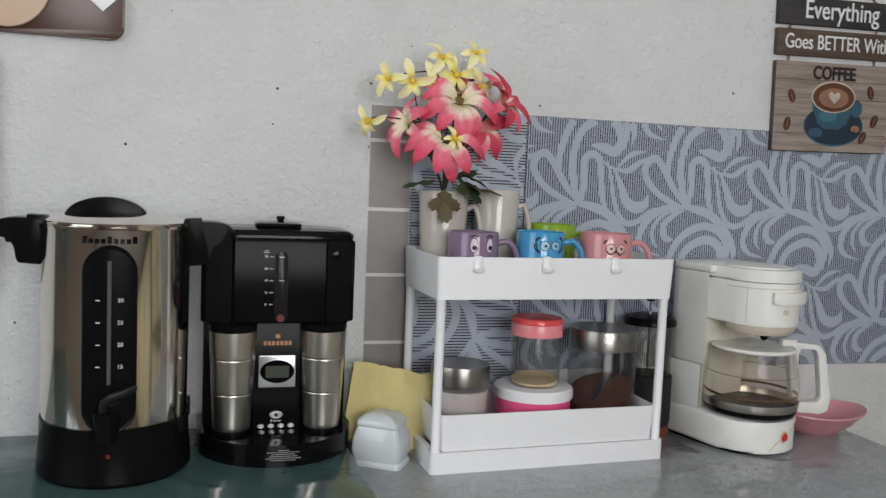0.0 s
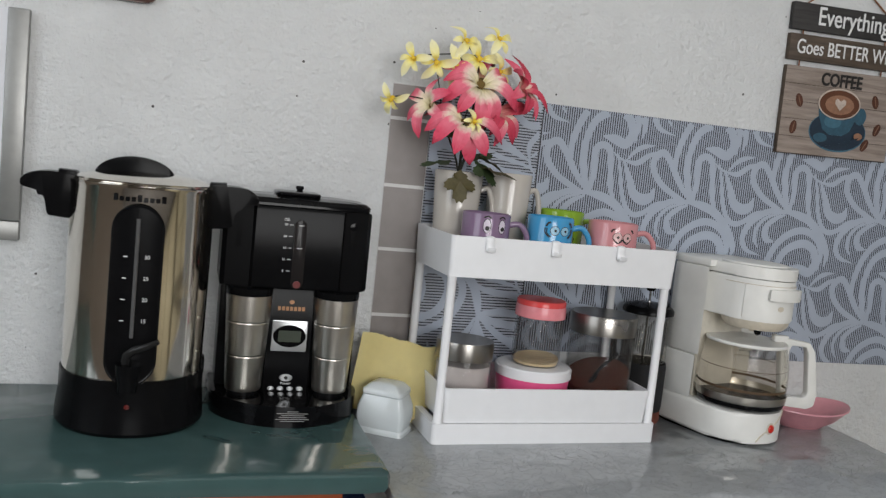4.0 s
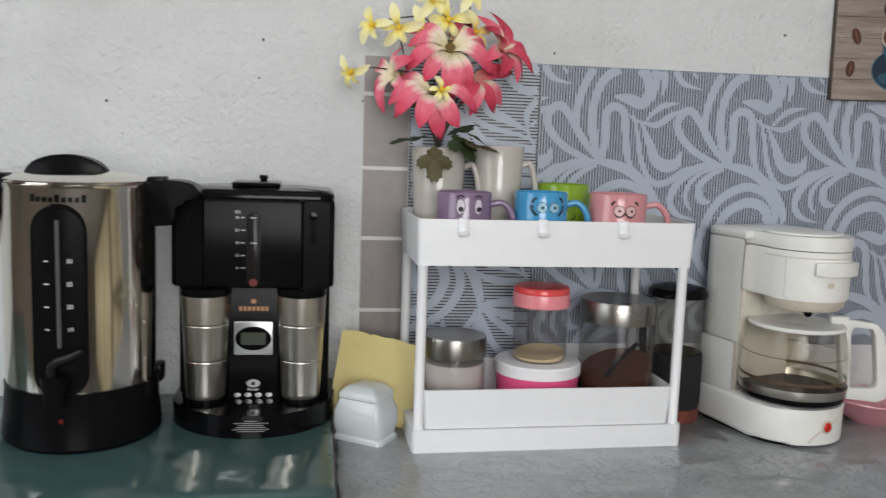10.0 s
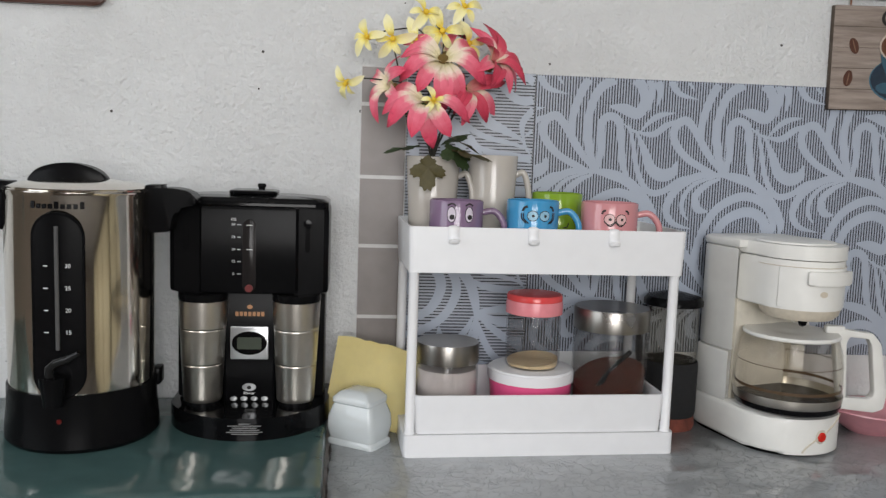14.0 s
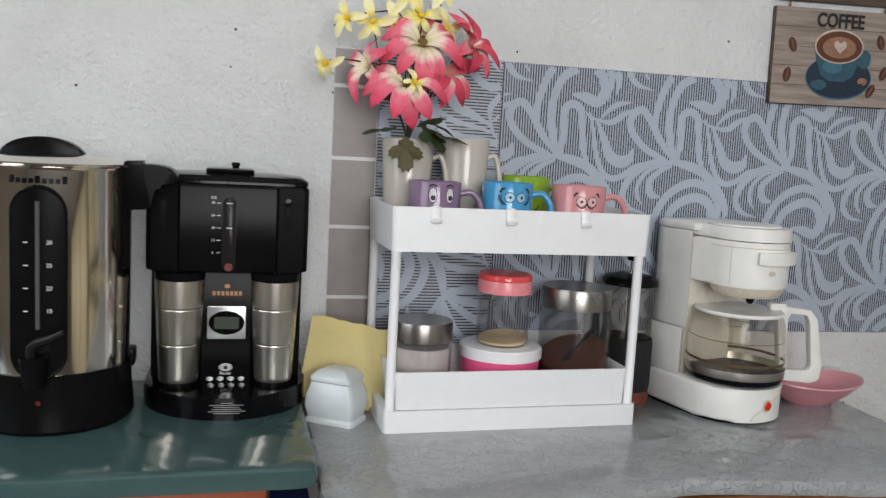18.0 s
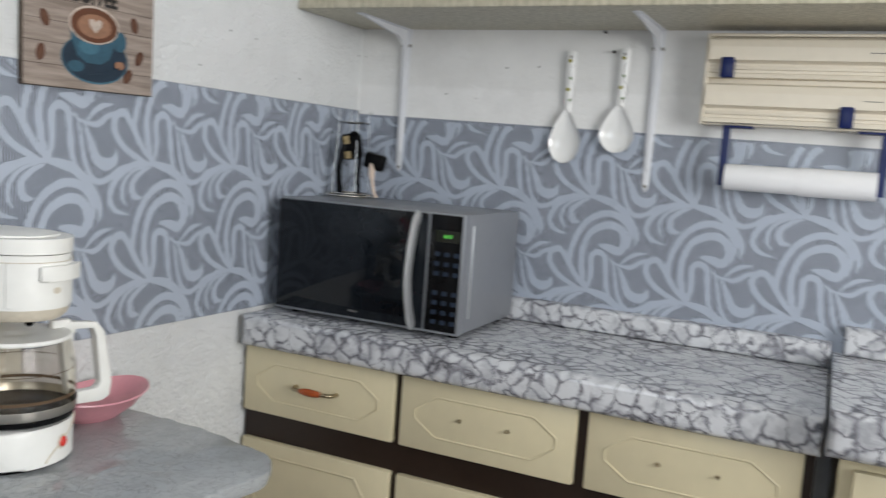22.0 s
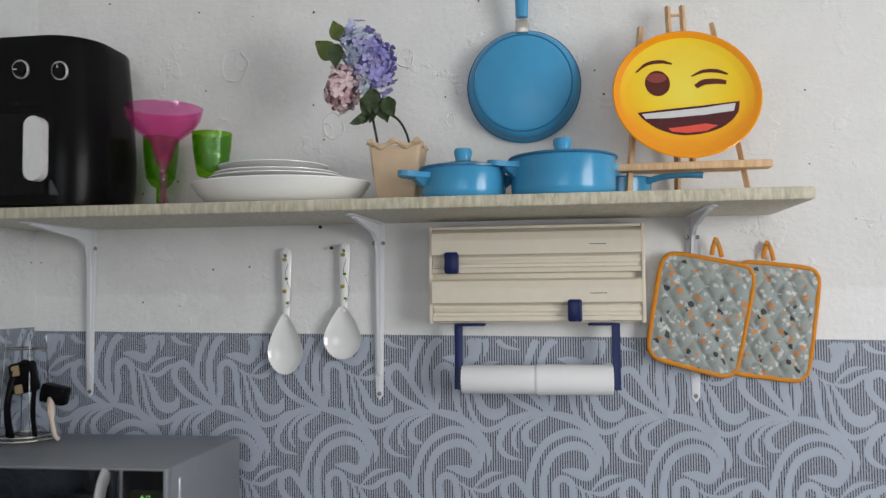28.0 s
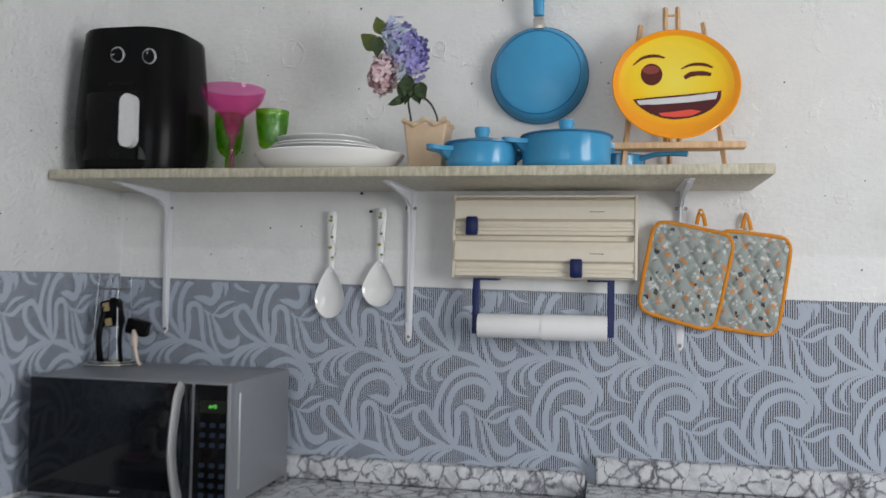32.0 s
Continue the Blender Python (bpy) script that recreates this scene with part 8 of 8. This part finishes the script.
def pot_holder(corners, depth, loop, label, seed):
    """Quilted square hung on the wall; corners run top left, top right, bottom right, bottom left as (y, z)."""
    tl, tr, br, bl = [Vector(c) for c in corners]
    mid = (tl + tr + br + bl) / 4
    h = thing("pot_holder", pose(XB - depth, mid.x, mid.y), label, "pot holder", "pot holders on the wall")
    bm = bmesh.new()
    n = 44

    def place(u, v):
        p = tl.lerp(tr, u).lerp(bl.lerp(br, u), v) - mid
        c = ((u - 0.5) * 2, (v - 0.5) * 2)
        k = max(0, abs(c[0]) ** 6 + abs(c[1]) ** 6 - 1)
        return p * (1 - 0.1 * k)

    for side in (-1, 1):
        g = []
        for i in range(n + 1):
            for j in range(n + 1):
                u, v = i / n, j / n
                p = place(u, v)
                edge_ = min(u, 1 - u, v, 1 - v)
                puff = 0.0065 * (abs(math.sin((u + v) * math.pi * 4)) * abs(math.sin((u - v) * math.pi * 4))) ** 0.45 * min(1, edge_ * 12) + 0.0015
                wav = 0.003 * noise.noise(Vector((u * 2.5, v * 2.5, seed)))
                g.append(bm.verts.new((wav + (-puff if side < 0 else 0.0015), p.x, p.y)))
        for i in range(n):
            for j in range(n):
                a = i * (n + 1) + j
                bm.faces.new((g[a], g[a + 1], g[a + n + 2], g[a + n + 1]))
    part("quilted_pad", bm, QUILT, h, "grey-green quilted cotton printed with small kitchen motifs")
    rim = []
    for u, v in [(i / 20, 0) for i in range(20)] + [(1, i / 20) for i in range(20)] + [(1 - i / 20, 1) for i in range(20)] + [(0, 1 - i / 20) for i in range(20)]:
        p = place(u, v)
        rim.append((0.003 * noise.noise(Vector((u * 2.5, v * 2.5, seed))), p.x, p.y))
    part("binding", tube(rim + rim[:2], 0.0046, 8), ORANGE, h, "orange cotton binding")
    ly, lz = Vector(loop) - mid
    part("hanging_loop", tube(curve_pts([(-0.001, ly + 0.008, lz - 0.03), (-0.003, ly + 0.005, lz - 0.014), (-0.001, ly + 0.0005, lz - 0.001), (-0.001, ly - 0.0005, lz - 0.001), (-0.003, ly - 0.006, lz - 0.016), (-0.001, ly - 0.01, lz - 0.034)], 4), 0.0042, 8, 0.35), ORANGE, h)
    part("nail", moved(lathe([(0.0, 0.02), (0.003, 0.02), (0.003, 0.018), (0.0015, 0.018), (0.0015, -0.006)], 8), at(0.004, ly, lz - 0.006, FACE_W)), STEEL_D, h)


pot_holder(((-1.452, 1.437), (-1.6, 1.419), (-1.57, 1.213), (-1.425, 1.232)), 0.009, (-1.507, 1.47), "grey-green quilted pot holder with orange edging, partly behind another", 2.0)
pot_holder(((-1.318, 1.457), (-1.484, 1.423), (-1.442, 1.219), (-1.283, 1.262)), 0.024, (-1.413, 1.477), "grey-green quilted pot holder with orange edging, hanging askew", 5.0)


# ---- microwave and wire stand ----
def microwave():
    m = thing("microwave_oven", pose(1.395, -0.2865, CZ + 0.0005), "grey microwave oven with black glass door and silver handle", "microwave")
    W, H, D = 0.2215, 0.253, 0.292
    part("case", box(0.004, D, -W + 0.002, W - 0.002, 0.012, H, 0.004), GREY_M, m, "silver-grey metal case")
    for x in (0.03, D - 0.03):
        for y in (-W + 0.03, W - 0.03):
            part("foot", lathe([(0.0, 0.0), (0.011, 0.0), (0.012, 0.0125), (0.0, 0.0125)], 14), BLACK_P, m, place=at(x, y, 0))
    part("front_frame", box(-0.014, 0.0038, -W, W, 0.011, H + 0.001, 0.003), GREY_M, m, "grey front frame")
    door = part("door", box(-0.0185, -0.0143, -0.141, W - 0.004, 0.017, H - 0.003, 0.002), BLACK_GLASS, m, "black mirror-glass door")
    pts = curve_pts([(-0.0185, -0.12, H - 0.008), (-0.04, -0.122, H - 0.035), (-0.056, -0.1225, H / 2), (-0.04, -0.122, 0.055), (-0.0185, -0.12, 0.022)], 6)
    part("door_handle", tube(pts, 0.016, 14, 0.4), SILVER_P, door, "bowed silver handle")
    pn = part("control_panel", box(-0.0175, -0.0142, -W + 0.006, -0.147, 0.017, H - 0.003, 0.001), BLACK_G, m, "black control panel")
    part("clock_window", moved(prism(outline("round", 0.027, 0.012, 0.001, 2), 0, 0.0006), at(-0.0176, -0.187, 0.208, FACE_W)), mat("dark_lcd", (0.01, 0.012, 0.008), 0.15), pn)
    lit = bpy.data.materials.new("green_lit_digits")
    lit.use_nodes = True
    bs = lit.node_tree.nodes["Principled BSDF"]
    bs.inputs["Base Color"].default_value, bs.inputs["Emission Color"].default_value, bs.inputs["Emission Strength"].default_value = (0.1, 0.6, 0.1, 1), (0.2, 1.0, 0.08, 1), 0.5
    part("clock_digits", text("6:12", 0.0098, 0.0003), lit, pn, "green lit clock", at(-0.0185, -0.187, 0.208, FACE_W))
    keym = mat("dim_blue_keys", (0.02, 0.03, 0.05), 0.4, spec=0.2)
    for r in range(8):
        for c in range(3):
            if r == 3:
                continue
            part("key", moved(prism(outline("round", 0.0058, 0.0046, 0.0018, 2), 0, 0.0007), at(-0.0176, -0.166 - 0.021 * c, 0.172 - 0.0195 * r, FACE_W)), keym, pn, smooth=False)
    part("side_crease", box(0.03, 0.036, -W - 0.0004, -W + 0.004, 0.04, 0.23, 0.002), SILVER_P, m)
    part("maker_mark", moved(bars([0.022], 0.004, 0.001), at(-0.0186, 0.02, 0.03, FACE_W)), mat("dim_print", (0.1, 0.1, 0.1), 0.4), door, smooth=False)


microwave()

ws = thing("wire_stand", pose(1.62, -0.096, CZ + 0.2538), "chrome wire stand holding a plug, on the microwave", "wire stand")
ring = lambda r, z, ox=0.0: [(ox + r * math.cos(2 * math.pi * i / 24), r * math.sin(2 * math.pi * i / 24), z) for i in range(25)]
part("base_ring", tube(ring(0.062, 0.0028), 0.0026, 8), STEEL, ws)
part("base_ring", tube(ring(0.046, 0.0075), 0.0022, 8), STEEL, ws)
for k in range(3):
    a = radians(30 + 120 * k)
    part("base_spoke", tube([(0.046 * math.cos(a), 0.046 * math.sin(a), 0.0062), (0.062 * math.cos(a), 0.062 * math.sin(a), 0.0035)], 0.0014, 6), STEEL, ws)
part("top_ring", tube(ring(0.036, 0.175), 0.0018, 8), CHROME, ws)
for k in range(4):
    a = radians(45 + 90 * k)
    c, s = math.cos(a), math.sin(a)
    part("wire", tube(curve_pts([(0.045 * c, 0.045 * s, 0.008), (0.042 * c, 0.04 * s, 0.1), (0.036 * c, 0.036 * s, 0.19), (0.04 * c, 0.04 * s, 0.203)], 4), 0.0011, 8), CHROME, ws)
cd = thing("plug_and_cord", pose(1.612, -0.1, CZ + 0.2538) @ Matrix.Scale(1.15, 4), "black adaptor plug with dark cord and a pale lead", "plug")
part("adaptor", moved(box(-0.016, 0.016, -0.038, -0.002, 0.075, 0.128, 0.006), Matrix.Rotation(radians(-12), 4, "X")), BLACK_P, cd)
part("plug", moved(box(-0.012, 0.012, -0.06, -0.016, 0.07, 0.102, 0.005), Matrix.Rotation(radians(12), 4, "X")), BLACK_P, cd)
for z0, z1 in ((0.076, 0.091), (0.106, 0.123)):
    part("paper_tag", moved(box(-0.018, -0.0162, -0.025, -0.011, z0, z1, 0.0008), Matrix.Rotation(radians(-12), 4, "X")), mat("tan_label", (0.34, 0.26, 0.13), 0.5), cd)
part("cord", tube(curve_pts([(-0.01, -0.004, 0.125), (-0.015, 0.01, 0.118), (-0.018, 0.022, 0.06), (-0.01, 0.024, 0.005)], 6), 0.003, 8), BLACK_P, cd)
part("cord", tube(curve_pts([(-0.012, 0.014, 0.004), (-0.02, 0.016, 0.06), (-0.012, 0.004, 0.12), (-0.02, -0.018, 0.13), (-0.026, -0.034, 0.1), (-0.022, -0.03, 0.05), (-0.012, -0.028, 0.005)], 6), 0.0042, 8), BLACK_P, cd)
part("lead", tube(curve_pts([(-0.006, -0.052, 0.072), (-0.018, -0.06, 0.045), (-0.02, -0.068, 0.014), (-0.015, -0.072, 0.004)], 5), [0.006] * 6 + [0.0035] * 10, 8), mat("pale_lead", (0.62, 0.5, 0.42), 0.4), cd, "pale beige lead")
